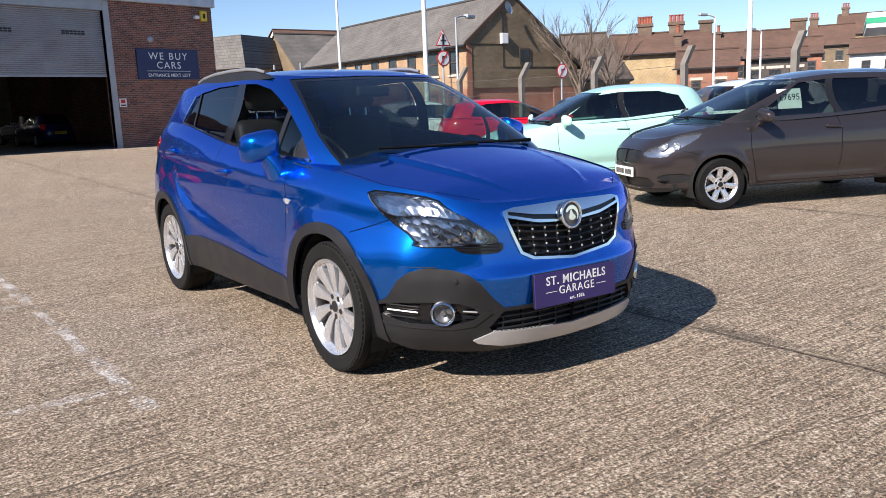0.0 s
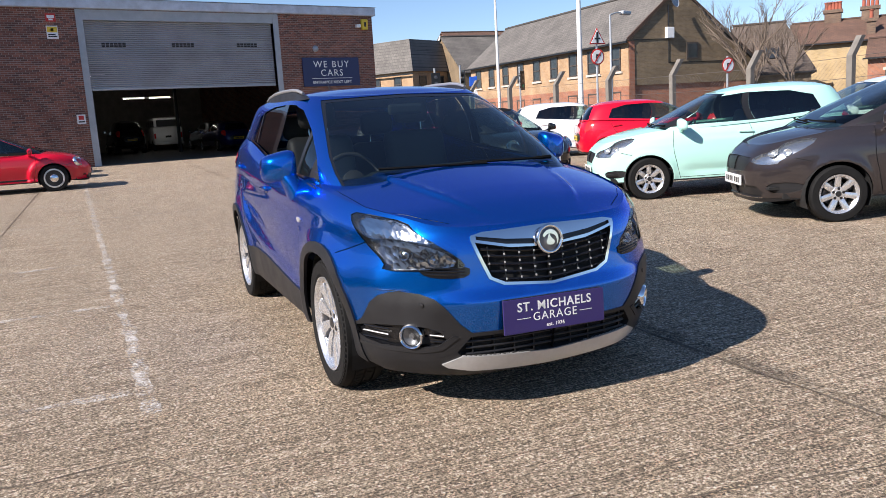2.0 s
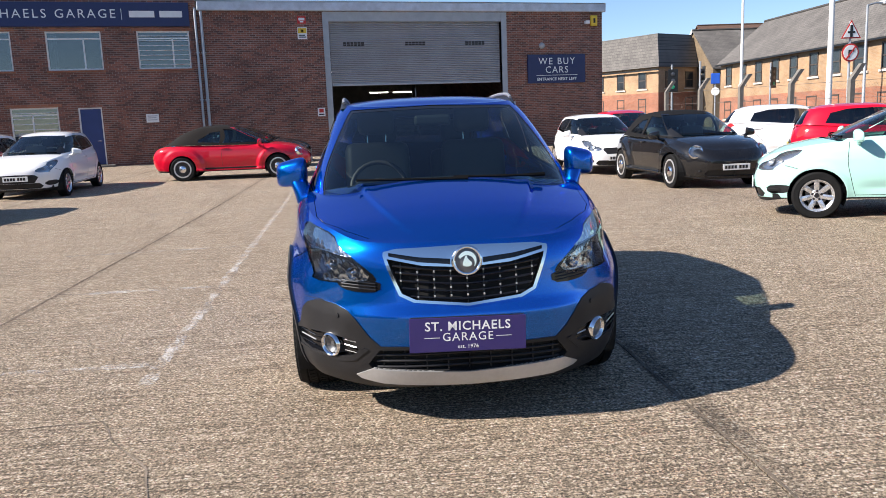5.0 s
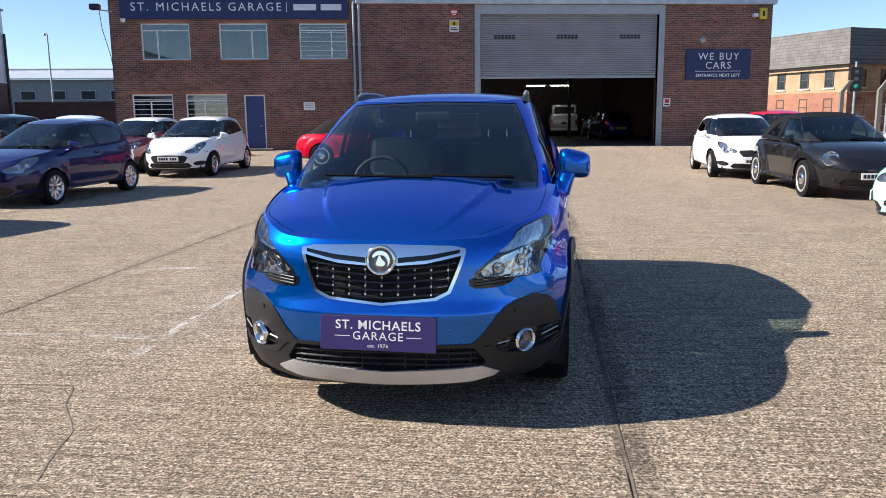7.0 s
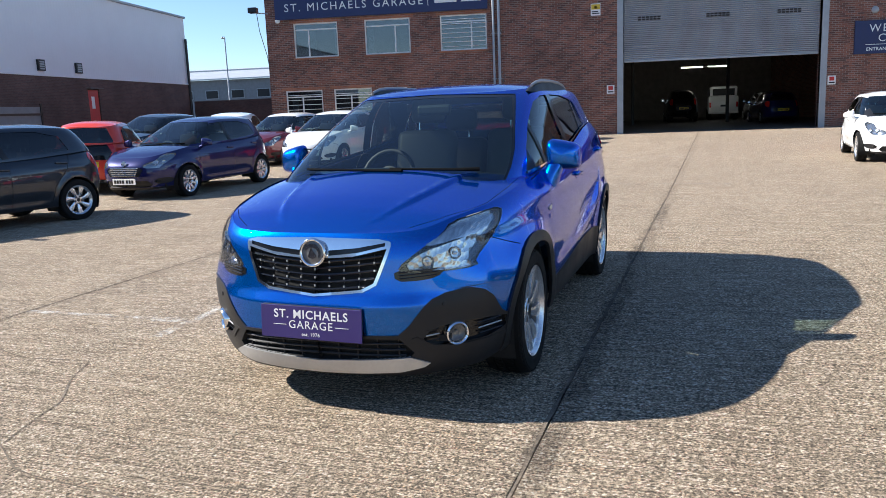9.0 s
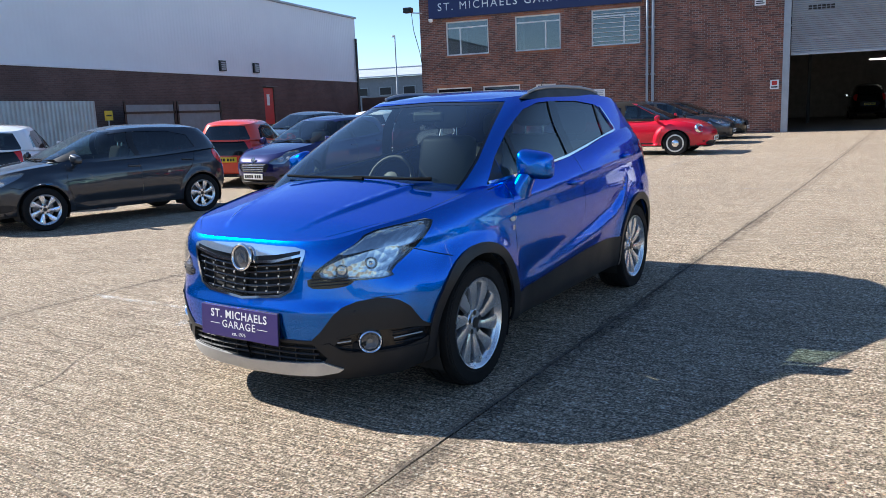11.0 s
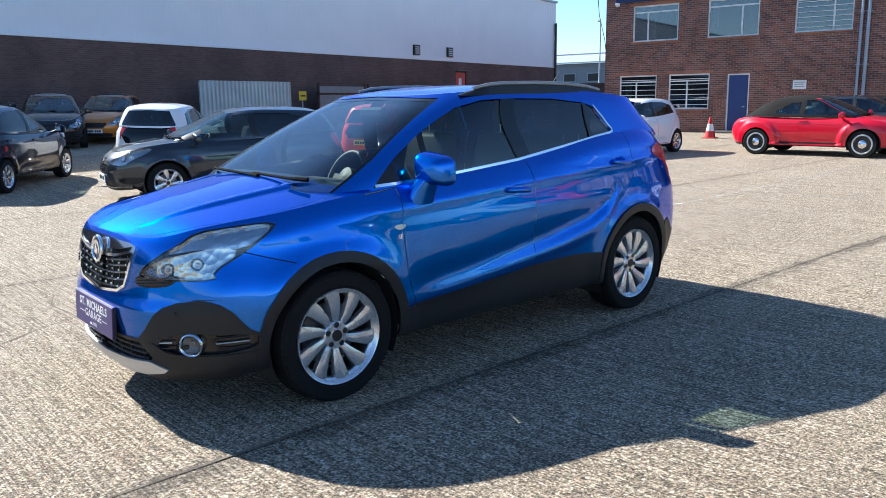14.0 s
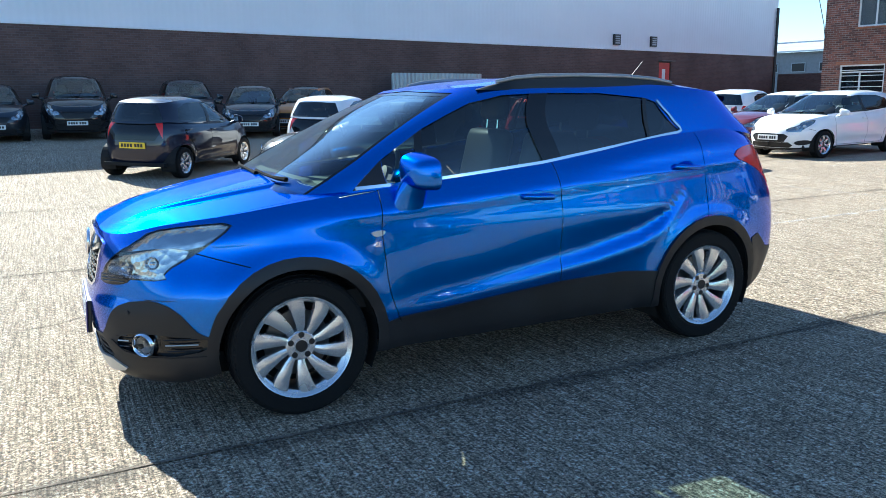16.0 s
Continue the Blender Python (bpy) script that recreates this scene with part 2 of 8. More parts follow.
PURPLE = mat("purple_plate_vinyl", (0.034, 0.021, 0.125), 0.4, var=0.05)
WHITE = mat("white_paint", (0.80, 0.80, 0.79), 0.45, var=0.05)
WHITE_FRAME = mat("white_window_frame", (0.78, 0.78, 0.76), 0.4, var=0.06)
BLUE_DOOR = mat("blue_door_paint", (0.02, 0.045, 0.17), 0.4, var=0.08)
RED_PAINT = mat("red_paint", (0.55, 0.03, 0.025), 0.45, var=0.1)
YELLOW = mat("yellow_paint", (0.75, 0.52, 0.04), 0.45, var=0.08)
GREEN = mat("green_paint", (0.02, 0.32, 0.16), 0.45, var=0.08)
BLACK = mat("black_paint", (0.012, 0.012, 0.013), 0.4, var=0.1)
PLASTIC = mat("black_textured_plastic", (0.013, 0.013, 0.0145), 0.5, spec=0.4, var=0.2, scale=5, fine=300, bump=0.25, dist=0.001)
RUBBER = mat("tyre_rubber", (0.009, 0.009, 0.009), 0.8, spec=0.2, var=0.3, scale=9, fine=150, bump=0.2)
WIPER = mat("wiper_rubber", (0.008, 0.008, 0.008), 0.95, spec=0.05)
LINER = mat("dark_liner", (0.008, 0.008, 0.008), 0.9)
CHROME = mat("chrome", (0.82, 0.83, 0.85), 0.09, 1.0, var=0.04)
ALLOY = mat("silver_alloy", (0.70, 0.71, 0.73), 0.26, 0.8, var=0.06)
SATIN = mat("satin_silver_plastic", (0.55, 0.55, 0.55), 0.36, 0.6, var=0.08)
STEEL_DARK = mat("brake_steel", (0.18, 0.17, 0.165), 0.4, 0.9, var=0.2)
CONC_POST = mat("concrete_post", (0.17, 0.155, 0.135), 0.9, var=0.2, fine=80, bump=0.4)
WOOD = mat("bare_branch", (0.16, 0.12, 0.09), 0.9, var=0.25)
SEAT = mat("grey_seat_cloth", (0.085, 0.085, 0.09), 0.8, var=0.15, bump=0.3)
SEAT_LIGHT = mat("pale_grey_leather", (0.42, 0.42, 0.41), 0.5, var=0.08, bump=0.1)
CABIN = mat("cabin_plastic", (0.016, 0.0165, 0.018), 0.6, var=0.15, bump=0.1)
HEADLINER = mat("headliner_cloth", (0.12, 0.12, 0.115), 0.9)
CURTAIN = mat("pale_curtain_cloth", (0.62, 0.62, 0.60), 0.9, var=0.08)
WINDOW = glass("window_glass", (0.42, 0.47, 0.49), 0.02, 1.9)
CAR_GLASS = glass("car_glass", (0.54, 0.66, 0.61), 0.0, 1.62)
PRIVACY = glass("privacy_glass", (0.10, 0.11, 0.115), 0.0, 1.65)
LENS = glass("clear_lens", (0.93, 0.95, 0.96), 0.01, 1.45)
RED_LENS = mat("red_lamp_lens", (0.62, 0.02, 0.02), 0.12, var=0.1, coat=0.6)
AMBER = mat("amber_lens", (0.7, 0.22, 0.02), 0.15)
LAMP_GLOW = mat("tube_glow", (1.0, 0.96, 0.85), 0.5, emit=14.0)
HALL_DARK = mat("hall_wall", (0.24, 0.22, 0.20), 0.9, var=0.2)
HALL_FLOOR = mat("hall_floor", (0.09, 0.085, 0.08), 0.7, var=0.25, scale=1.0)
PLATE_W = mat("white_plate", (0.80, 0.80, 0.78), 0.4, var=0.04)
PLATE_Y = mat("yellow_plate", (0.78, 0.55, 0.03), 0.4, var=0.04)


# ---- mesh helpers ----
class Mesh:
    """Vertices and faces under construction."""

    def __init__(self):
        self.v, self.f = [], []

    def add(self, verts, faces):
        n = len(self.v)
        self.v.extend(tuple(map(float, p)) for p in verts)
        self.f.extend(tuple(n + i for i in f) for f in faces)
        return self

    def box(self, x0, x1, y0, y1, z0, z1):
        return self.add([(x0, y0, z0), (x1, y0, z0), (x1, y1, z0), (x0, y1, z0), (x0, y0, z1), (x1, y0, z1), (x1, y1, z1), (x0, y1, z1)],
                        [(3, 2, 1, 0), (4, 5, 6, 7), (0, 1, 5, 4), (1, 2, 6, 5), (2, 3, 7, 6), (3, 0, 4, 7)])

    def rbox(self, x0, x1, y0, y1, z0, z1, r=0.02):
        """A box with chamfered edges."""
        bm = bmesh.new()
        bmesh.ops.create_cube(bm, size=1)
        for p in bm.verts:
            p.co = Vector(((x0 + x1) / 2 + p.co.x * (x1 - x0), (y0 + y1) / 2 + p.co.y * (y1 - y0), (z0 + z1) / 2 + p.co.z * (z1 - z0)))
        bmesh.ops.bevel(bm, geom=list(bm.edges), offset=min(r, 0.45 * min(x1 - x0, y1 - y0, z1 - z0)), segments=2, affect="EDGES", profile=0.5)
        bm.verts.index_update()
        self.add([p.co for p in bm.verts], [[q.index for q in f.verts] for f in bm.faces])
        bm.free()
        return self

    def prism(self, poly, a, b, m=None):
        """A flat polygon (list of (u, v)) drawn out from height a to b along the third axis, laid into place by the matrix m."""
        n = len(poly)
        pts = [(u, v, a) for u, v in poly] + [(u, v, b) for u, v in poly]
        if m is not None:
            pts = [m @ Vector(p) for p in pts]
        return self.add(pts, [tuple(range(n - 1, -1, -1)), tuple(range(n, 2 * n))] + [(i, (i + 1) % n, n + (i + 1) % n, n + i) for i in range(n)])

    def tube(self, pts, r, n=8, closed=False):
        """A round bar along points; r one radius or one for each point."""
        pts = [Vector(p) for p in pts]
        rs = r if isinstance(r, (list, tuple)) else [r] * len(pts)
        rings, up = [], None
        for i, p in enumerate(pts):
            a, b = (pts[i - 1] if i or closed else p), (pts[(i + 1) % len(pts)] if i < len(pts) - 1 or closed else p)
            d = (b - a).normalized()
            if up is None:
                up = Vector((0, 0, 1)) if abs(d.z) < 0.9 else Vector((1, 0, 0))
            s = d.cross(up).normalized()
            up = s.cross(d)
            rings.append([p + (s * math.cos(k * 2 * math.pi / n) + up * math.sin(k * 2 * math.pi / n)) * rs[i] for k in range(n)])
        m = len(rings)
        faces = []
        for i in range(m if closed else m - 1):
            j = (i + 1) % m
            faces += [(i * n + k, i * n + (k + 1) % n, j * n + (k + 1) % n, j * n + k) for k in range(n)]
        if not closed:
            faces += [tuple(range(n - 1, -1, -1)), tuple((m - 1) * n + k for k in range(n))]
        return self.add([q for ring in rings for q in ring], faces)

    def lathe(self, prof, n=32, m=None):
        """A profile of (radius, height) turned round the z axis, laid into place by m."""
        pts = [(r * math.cos(2 * math.pi * k / n), r * math.sin(2 * math.pi * k / n), h) for r, h in prof for k in range(n)]
        if m is not None:
            pts = [m @ Vector(p) for p in pts]
        return self.add(pts, [(i * n + k, i * n + (k + 1) % n, (i + 1) * n + (k + 1) % n, (i + 1) * n + k) for i in range(len(prof) - 1) for k in range(n)])

    def sheet(self, fn, nu, nv):
        pts = [fn(i / nu, j / nv) for i in range(nu + 1) for j in range(nv + 1)]
        return self.add(pts, [(i * (nv + 1) + j, (i + 1) * (nv + 1) + j, (i + 1) * (nv + 1) + j + 1, i * (nv + 1) + j + 1) for i in range(nu) for j in range(nv)])


def part(name, mesh, material, parent=None, label="", smooth=None, m=None):
    """Links a Mesh as one object, under a thing or a part if a parent is given. smooth: the angle up to which edges are rounded off."""
    me = bpy.data.meshes.new(name)
    me.from_pydata(mesh.v, [], mesh.f)
    me.materials.append(material)
    if smooth:
        me.shade_smooth()
        me.set_sharp_from_angle(angle=radians(smooth))
    ob = new(name, me)
    if parent is not None:
        ob.parent = parent
    if m is not None:
        ob.matrix_basis = m
    if label:
        ob["label"] = label
    return ob


def empty(name, m=None):
    ob = new(name)
    if m is not None:
        ob.matrix_basis = m
    ob.empty_display_size = 0.2
    return ob


def uv_by(ob, fn):
    me = ob.data
    layer = me.uv_layers.new(name="uv")
    for lp in me.loops:
        layer.data[lp.index].uv = fn(me.vertices[lp.vertex_index].co)


def words(text, size, material, parent, m, name="lettering", spacing=1.0, depth=0.002, bold=0.0):
    """Raised or flush lettering, turned into a mesh; m lays it: x along the line, y up, z out of the surface."""
    cu = bpy.data.curves.new(name, "FONT")
    cu.body, cu.size, cu.align_x, cu.align_y = text, size, "CENTER", "CENTER"
    cu.extrude, cu.space_character, cu.offset, cu.resolution_u = depth, spacing, bold, 3
    tmp = bpy.data.objects.new("tmp", cu)
    scene.collection.objects.link(tmp)
    me = bpy.data.meshes.new_from_object(tmp.evaluated_get(bpy.context.evaluated_depsgraph_get()))
    bpy.data.objects.remove(tmp)
    bpy.data.curves.remove(cu)
    me.materials.clear()
    me.materials.append(material)
    me.materials[0] = material
    root = list(range(len(me.vertices)))

    def find(a):
        while root[a] != a:
            root[a] = root[root[a]]
            a = root[a]
        return a
    for f in me.polygons:
        for a in f.vertices[1:]:
            root[find(a)] = find(f.vertices[0])
    sets = {}
    for f in me.polygons:
        sets.setdefault(find(f.vertices[0]), []).append(tuple(f.vertices))
    co = [tuple(v.co) for v in me.vertices]
    bpy.data.meshes.remove(me)
    for faces in sets.values():
        ids = sorted({a for f in faces for a in f})
        at = {a: k for k, a in enumerate(ids)}
        one = bpy.data.meshes.new("letter")
        one.from_pydata([co[a] for a in ids], [], [tuple(at[a] for a in f) for f in faces])
        one.materials.append(material)
        ob = new("letter", one)
        ob.parent = parent
        ob.matrix_basis = m


def wall_sheet(mesh, u0, u1, z0, z1, holes, put, thick):
    """A wall of that thickness in the (u, z) plane with rectangular holes (u0, u1, z0, z1); put(u, depth, z) lays a point."""
    us = sorted({u0, u1, *(h[0] for h in holes), *(h[1] for h in holes)})
    zs = sorted({z0, z1, *(h[2] for h in holes), *(h[3] for h in holes)})
    solid = lambda a, b: a >= 0 and b >= 0 and a < len(us) - 1 and b < len(zs) - 1 and not any(
        h[0] <= (us[a] + us[a + 1]) / 2 <= h[1] and h[2] <= (zs[b] + zs[b + 1]) / 2 <= h[3] for h in holes)
    for a in range(len(us) - 1):
        for b in range(len(zs) - 1):
            if not solid(a, b):
                continue
            ua, ub, za, zb = us[a], us[a + 1], zs[b], zs[b + 1]
            for d, flip in ((0, False), (thick, True)):
                q = [put(ua, d, za), put(ub, d, za), put(ub, d, zb), put(ua, d, zb)]
                mesh.add(q, [(3, 2, 1, 0) if flip else (0, 1, 2, 3)])
            for (da, db), (p1, p2) in {(-1, 0): ((ua, za), (ua, zb)), (1, 0): ((ub, zb), (ub, za)), (0, -1): ((ub, za), (ua, za)), (0, 1): ((ua, zb), (ub, zb))}.items():
                if not solid(a + da, b + db):
                    mesh.add([put(p1[0], 0, p1[1]), put(p2[0], 0, p2[1]), put(p2[0], thick, p2[1]), put(p1[0], thick, p1[1])], [(0, 1, 2, 3)])
    return mesh


# ---- ground ----
def yard(u, v, z=0.0):
    """Yard axes: v along the bays towards the garage, u across them."""
    c, s = math.cos(YARD), math.sin(YARD)
    return (u * c + v * s, v * c - u * s, z)


def lift(x, y):
    """The yard's gentle rise towards the warehouse and the garage."""
    soft = lambda v: math.log1p(math.exp(max(-40.0, min(40.0, v * 1.5)))) / 1.5
    return 0.042 * soft(-4.5 - x) + 0.011 * soft(y - 12.5) + 0.014 * soft(x - 5.0) / (1 + math.exp(max(-40.0, min(40.0, y - 9.0))))


def stand(x, y, heading):
    """The pose of a thing that stands on the yard."""
    e = 0.5
    n = Vector((lift(x - e, y) - lift(x + e, y), lift(x, y - e) - lift(x, y + e), 2 * e)).normalized()
    f = Vector((math.cos(radians(heading)), math.sin(radians(heading)), 0))
    left = n.cross(f).normalized()
    f = left.cross(n)
    m = Matrix((f, left, n)).transposed().to_4x4()
    m.translation = (x, y, lift(x, y))
    return m


g = Mesh()
g.add([(-1500, -1500, -0.03), (1500, -1500, -0.03), (1500, 1500, -0.03), (-1500, 1500, -0.03)], [(0, 1, 2, 3)])
ground = tagged(part("ground", g, ASPHALT), "dark worn asphalt ground around the yard", "ground", kind="structure")

pavement = tagged(empty("pavement"), "brushed concrete yard cast in long bays with tarred joints", "concrete yard", kind="structure")
rng = random.Random(4)
U_JOINTS = [-23.0, -18.3, -13.85, -9.4, -4.9, -0.46, 3.94, 8.4, 12.9, 17.4, 21.0]
for i in range(len(U_JOINTS) - 1):
    vs = [-16.0, -9.0 + (i % 3) * 1.7, -2.5 - (i % 2) * 2.2, 5.5 + (i % 3) * 2.6 if i not in (5, 6) else 10.9, 13.0 + (i % 2) * 0.9 + 1.2, 19.35, 25.2 + (i % 2), 33.0]
    for a, b in zip(vs, vs[1:]):
        u0, u1, j = U_JOINTS[i] + 0.006, U_JOINTS[i + 1] - 0.006, 0.005
        s = Mesh()
        nu, nv, e = 5, max(2, int((b - a) / 0.9)), 0.006
        us = [u0] + [u0 + e + (u1 - u0 - 2 * e) * k / nu for k in range(nu + 1)] + [u1]
        vv = [a + j] + [a + j + e + (b - a - 2 * j - 2 * e) * k / nv for k in range(nv + 1)] + [b - j]
        pts = []
        for iu, uu in enumerate(us):
            for iv, v_ in enumerate(vv):
                x, y, _ = yard(uu, v_)
                rim = iu in (0, len(us) - 1) or iv in (0, len(vv) - 1)
                pts.append((x, y, lift(x, y) - (0.008 if rim else 0)))
        w_ = len(vv)
        s.add(pts, [(i2 * w_ + k, (i2 + 1) * w_ + k, (i2 + 1) * w_ + k + 1, i2 * w_ + k + 1) for i2 in range(len(us) - 1) for k in range(w_ - 1)])
        ring = [k for k in range(w_)] + [i2 * w_ + w_ - 1 for i2 in range(1, len(us))] + [(len(us) - 1) * w_ + k for k in range(w_ - 2, -1, -1)] + [i2 * w_ for i2 in range(len(us) - 2, 0, -1)]
        low = [(pts[q][0], pts[q][1], pts[q][2] - 0.025) for q in ring]
        n_ = len(s.v)
        s.v.extend(low)
        s.f.extend((ring[q], ring[(q + 1) % len(ring)], n_ + (q + 1) % len(ring), n_ + q) for q in range(len(ring)))
        part("slab", s, CONCRETE, pavement)


def strip(mesh, pts, w, z, wob=0.0, seed=1):
    """A flat ribbon along points, with an uneven edge."""
    r = random.Random(seed)
    dense = []
    for p, q in zip(pts, pts[1:]):
        n = max(1, int(math.dist(p, q) / 0.12)) if wob else 1
        dense += [(p[0] + (q[0] - p[0]) * k / n, p[1] + (q[1] - p[1]) * k / n) for k in range(n)]
    dense.append(pts[-1])
    L = []
    off = 0.0
    for i, p in enumerate(dense):
        a, b = dense[max(0, i - 1)], dense[min(len(dense) - 1, i + 1)]
        d = math.hypot(b[0] - a[0], b[1] - a[1]) or 1
        nx, ny = -(b[1] - a[1]) / d, (b[0] - a[0]) / d
        off = off * 0.8 + r.uniform(-wob, wob)
        h = w * 0.5 * (1 + (r.uniform(-0.5, 0.6) if wob else 0))
        L += [(p[0] + nx * (off + h), p[1] + ny * (off + h), z + lift(*p)), (p[0] + nx * (off - h), p[1] + ny * (off - h), z + lift(*p))]
    mesh.add(L, [(2 * i, 2 * i + 1, 2 * i + 3, 2 * i + 2) for i in range(len(dense) - 1)])
    return mesh


bed = Mesh()
bed.sheet(lambda p, q: (lambda x, y: (x, y, lift(x, y) - 0.022))(*yard(-23 + 44 * p, -16 + 49 * q)[:2]), 60, 60)
part("joint_bed", bed, TAR, pavement)

CRACKS = [[(0.3, 3.2), (0.9, 3.1), (1.2, 2.93), (1.66, 2.87), (1.72, 2.6), (1.9, 2.2), (1.95, 1.7)],
          [(1.9, 1.75), (2.2, 1.45), (2.49, 1.34), (3.1, 1.12), (3.77, 0.83), (4.3, 0.75)],
          [(-4.72, 4.25), (-4.4, 2.92), (-4.6, 1.9)]]
for k, pts in enumerate(CRACKS):
    part("crack", strip(Mesh(), pts, 0.008, 0.003, 0.010, k), TAR, pavement, "tar-filled crack")
for k, u in enumerate(U_JOINTS[2:9]):
    part("joint_seal", strip(Mesh(), [yard(u, v)[:2] for v in np.arange(-10, 32.5, 0.7)], 0.017, 0.003, 0.004, 20 + k), TAR, pavement, "tarred joint between bays")


smear = strip(Mesh(), [yard(3.94 + 0.03, v)[:2] for v in np.arange(-8, 11, 0.7)], 0.11, 0.0036, 0.010, 41)
part("tar_smear", smear, SMEAR, pavement, "dark smear of tar along a joint")


def paint_line(pts, w=0.075, seed=0):
    """A worn road-paint line with a ragged edge."""
    n = max(1, int(math.dist(*pts) / 1.5))
    mid = [(pts[0][0] + (pts[1][0] - pts[0][0]) * k / n, pts[0][1] + (pts[1][1] - pts[0][1]) * k / n) for k in range(n + 1)]
    return strip(Mesh(), mid, w, 0.0045, 0.003, 60 + seed)


LINES = [((1.83, 3.39), (5.71, 25.0)), ((0.4, 4.1), (1.85, 3.81)), ((1.0, 6.4), (2.25, 6.17)), ((0.6, 8.9), (2.6, 8.6)), ((1.2, 13.3), (3.6, 12.9)),
         ((3.55, 13.3), (7.6, 12.4)), ((4.6, 19.3), (8.3, 18.5)), ((-1.8, 17.4), (3.6, 16.4)), ((-0.6, 25.0), (4.6, 24.2)), ((-1.4, 22.6), (-4.4, 10.5))]
for k, pts in enumerate(LINES):
    tagged(part("road_marking", paint_line(pts, 0.075, k), LINE_WORN), "worn white parking line on the concrete", "road marking", "parking lines", "structure")

# ---- the garage ----
FY = 31.3
fac = lambda u, d, z: (u, FY + d, z)
HALL_DOOR = (7.62, 15.12, 0.0, 5.65)
UP = [(-5.92, -4.03), (-2.88, -0.97), (0.28, 2.19)]
LOW = [(-6.44, -4.84), (-4.34, -2.71)]
holes = [HALL_DOOR] + [(a, b, 3.84, 5.25) for a, b in UP] + [(a, b, 1.12, 2.5) for a, b in LOW] + [(-2.03, -1.2, 0.28, 2.45)]
garage = tagged(empty("garage_building"), "two-storey brick garage with offices and a roller-shutter hall", "garage building", kind="structure")
part("wall_front", wall_sheet(Mesh(), -7.1, 20.0, -0.05, 6.0, holes, fac, 0.3), BRICK_RED, garage, "weathered red-brown brick front wall")
part("wall_side", wall_sheet(Mesh(), FY + 0.3, FY + 24, -0.05, 6.0, [], lambda u, d, z: (20.0 - d, u, z), 0.3), BRICK_RED, garage)
part("wall_side", wall_sheet(Mesh(), FY + 0.3, FY + 24, -0.05, 6.9, [], lambda u, d, z: (-7.1 + d, u, z), 0.3), BRICK_RED, garage)
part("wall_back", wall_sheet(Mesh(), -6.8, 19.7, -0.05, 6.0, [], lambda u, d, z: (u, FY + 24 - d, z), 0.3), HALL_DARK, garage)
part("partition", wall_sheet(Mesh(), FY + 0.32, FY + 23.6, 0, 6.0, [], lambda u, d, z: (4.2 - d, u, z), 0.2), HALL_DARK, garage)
part("upper_wall", Mesh().box(-7.1, 2.5, FY + 0.002, FY + 24, 6.004, 6.9), BRICK_RED, garage)
part("hall_roof", Mesh().box(2.52, 20.05, FY + 0.3, FY + 24, 6.05, 6.3), SHED_DARK, garage)
part("roof_fascia", Mesh().rbox(2.55, 20.12, FY - 0.16, FY + 0.28, 6.0, 6.36, 0.03), mat("pale_fascia", (0.50, 0.56, 0.64), 0.5, var=0.15), garage, "pale grey roof fascia and gutter")
part("roof_sheet", Mesh().add([(2.5, FY - 0.2, 6.37), (20.2, FY - 0.2, 6.37), (20.2, FY + 12, 7.3), (2.5, FY + 12, 7.3)], [(0, 1, 2, 3)]), CLAD_GREY, garage)
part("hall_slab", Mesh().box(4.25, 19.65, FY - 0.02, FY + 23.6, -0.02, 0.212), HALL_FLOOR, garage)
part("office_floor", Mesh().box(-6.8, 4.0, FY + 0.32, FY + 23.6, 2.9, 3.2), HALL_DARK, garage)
part("plinth_step", Mesh().rbox(-2.35, -0.9, FY - 0.45, FY - 0.005, -0.02, 0.29, 0.02), CONC_POST, garage, "concrete door step")


def window(x0, x1, z0, z1, bars, split):
    w = empty("window")
    w.parent = garage
    f = Mesh()
    y0, y1, t = FY + 0.05, FY + 0.13, 0.055
    f.box(x0, x1, y0, y1, z1 - t, z1).box(x0, x1, y0, y1, z0, z0 + t).box(x0, x0 + t, y0, y1, z0 + t, z1 - t).box(x1 - t, x1, y0, y1, z0 + t, z1 - t)
    sx = x0 + (x1 - x0) * split
    f.box(sx - t / 2, sx + t / 2, y0 + 0.004, y1 - 0.004, z0 + t, z1 - t - 0.22)
    f.box(x0 + t, x1 - t, y0 + 0.004, y1 - 0.004, z1 - t - 0.24, z1 - t - 0.19)
    part("window_frame", f, WHITE_FRAME, w)
    part("pane", Mesh().box(x0 + t, x1 - t, FY + 0.085, FY + 0.092, z0 + t, z1 - t), WINDOW, w)
    part("window_sill", Mesh().rbox(x0 - 0.06, x1 + 0.06, FY - 0.05, FY + 0.1, z0 - 0.07, z0 - 0.004, 0.01), BRICK_ORANGE, w)
    part("lintel", Mesh().box(x0 - 0.15, x1 + 0.15, FY - 0.004, FY + 0.05, z1 + 0.003, z1 + 0.12), BRICK_ORANGE, w)
    for k in range(bars):
        z = z0 + t + (z1 - z0 - 2 * t) * (k + 0.6) / (bars + 0.3)
        part("security_bar", Mesh().tube([(x0 + 0.03, FY + 0.03, z), (x1 - 0.03, FY + 0.03, z)], 0.014, 6), WHITE, w)
    return w


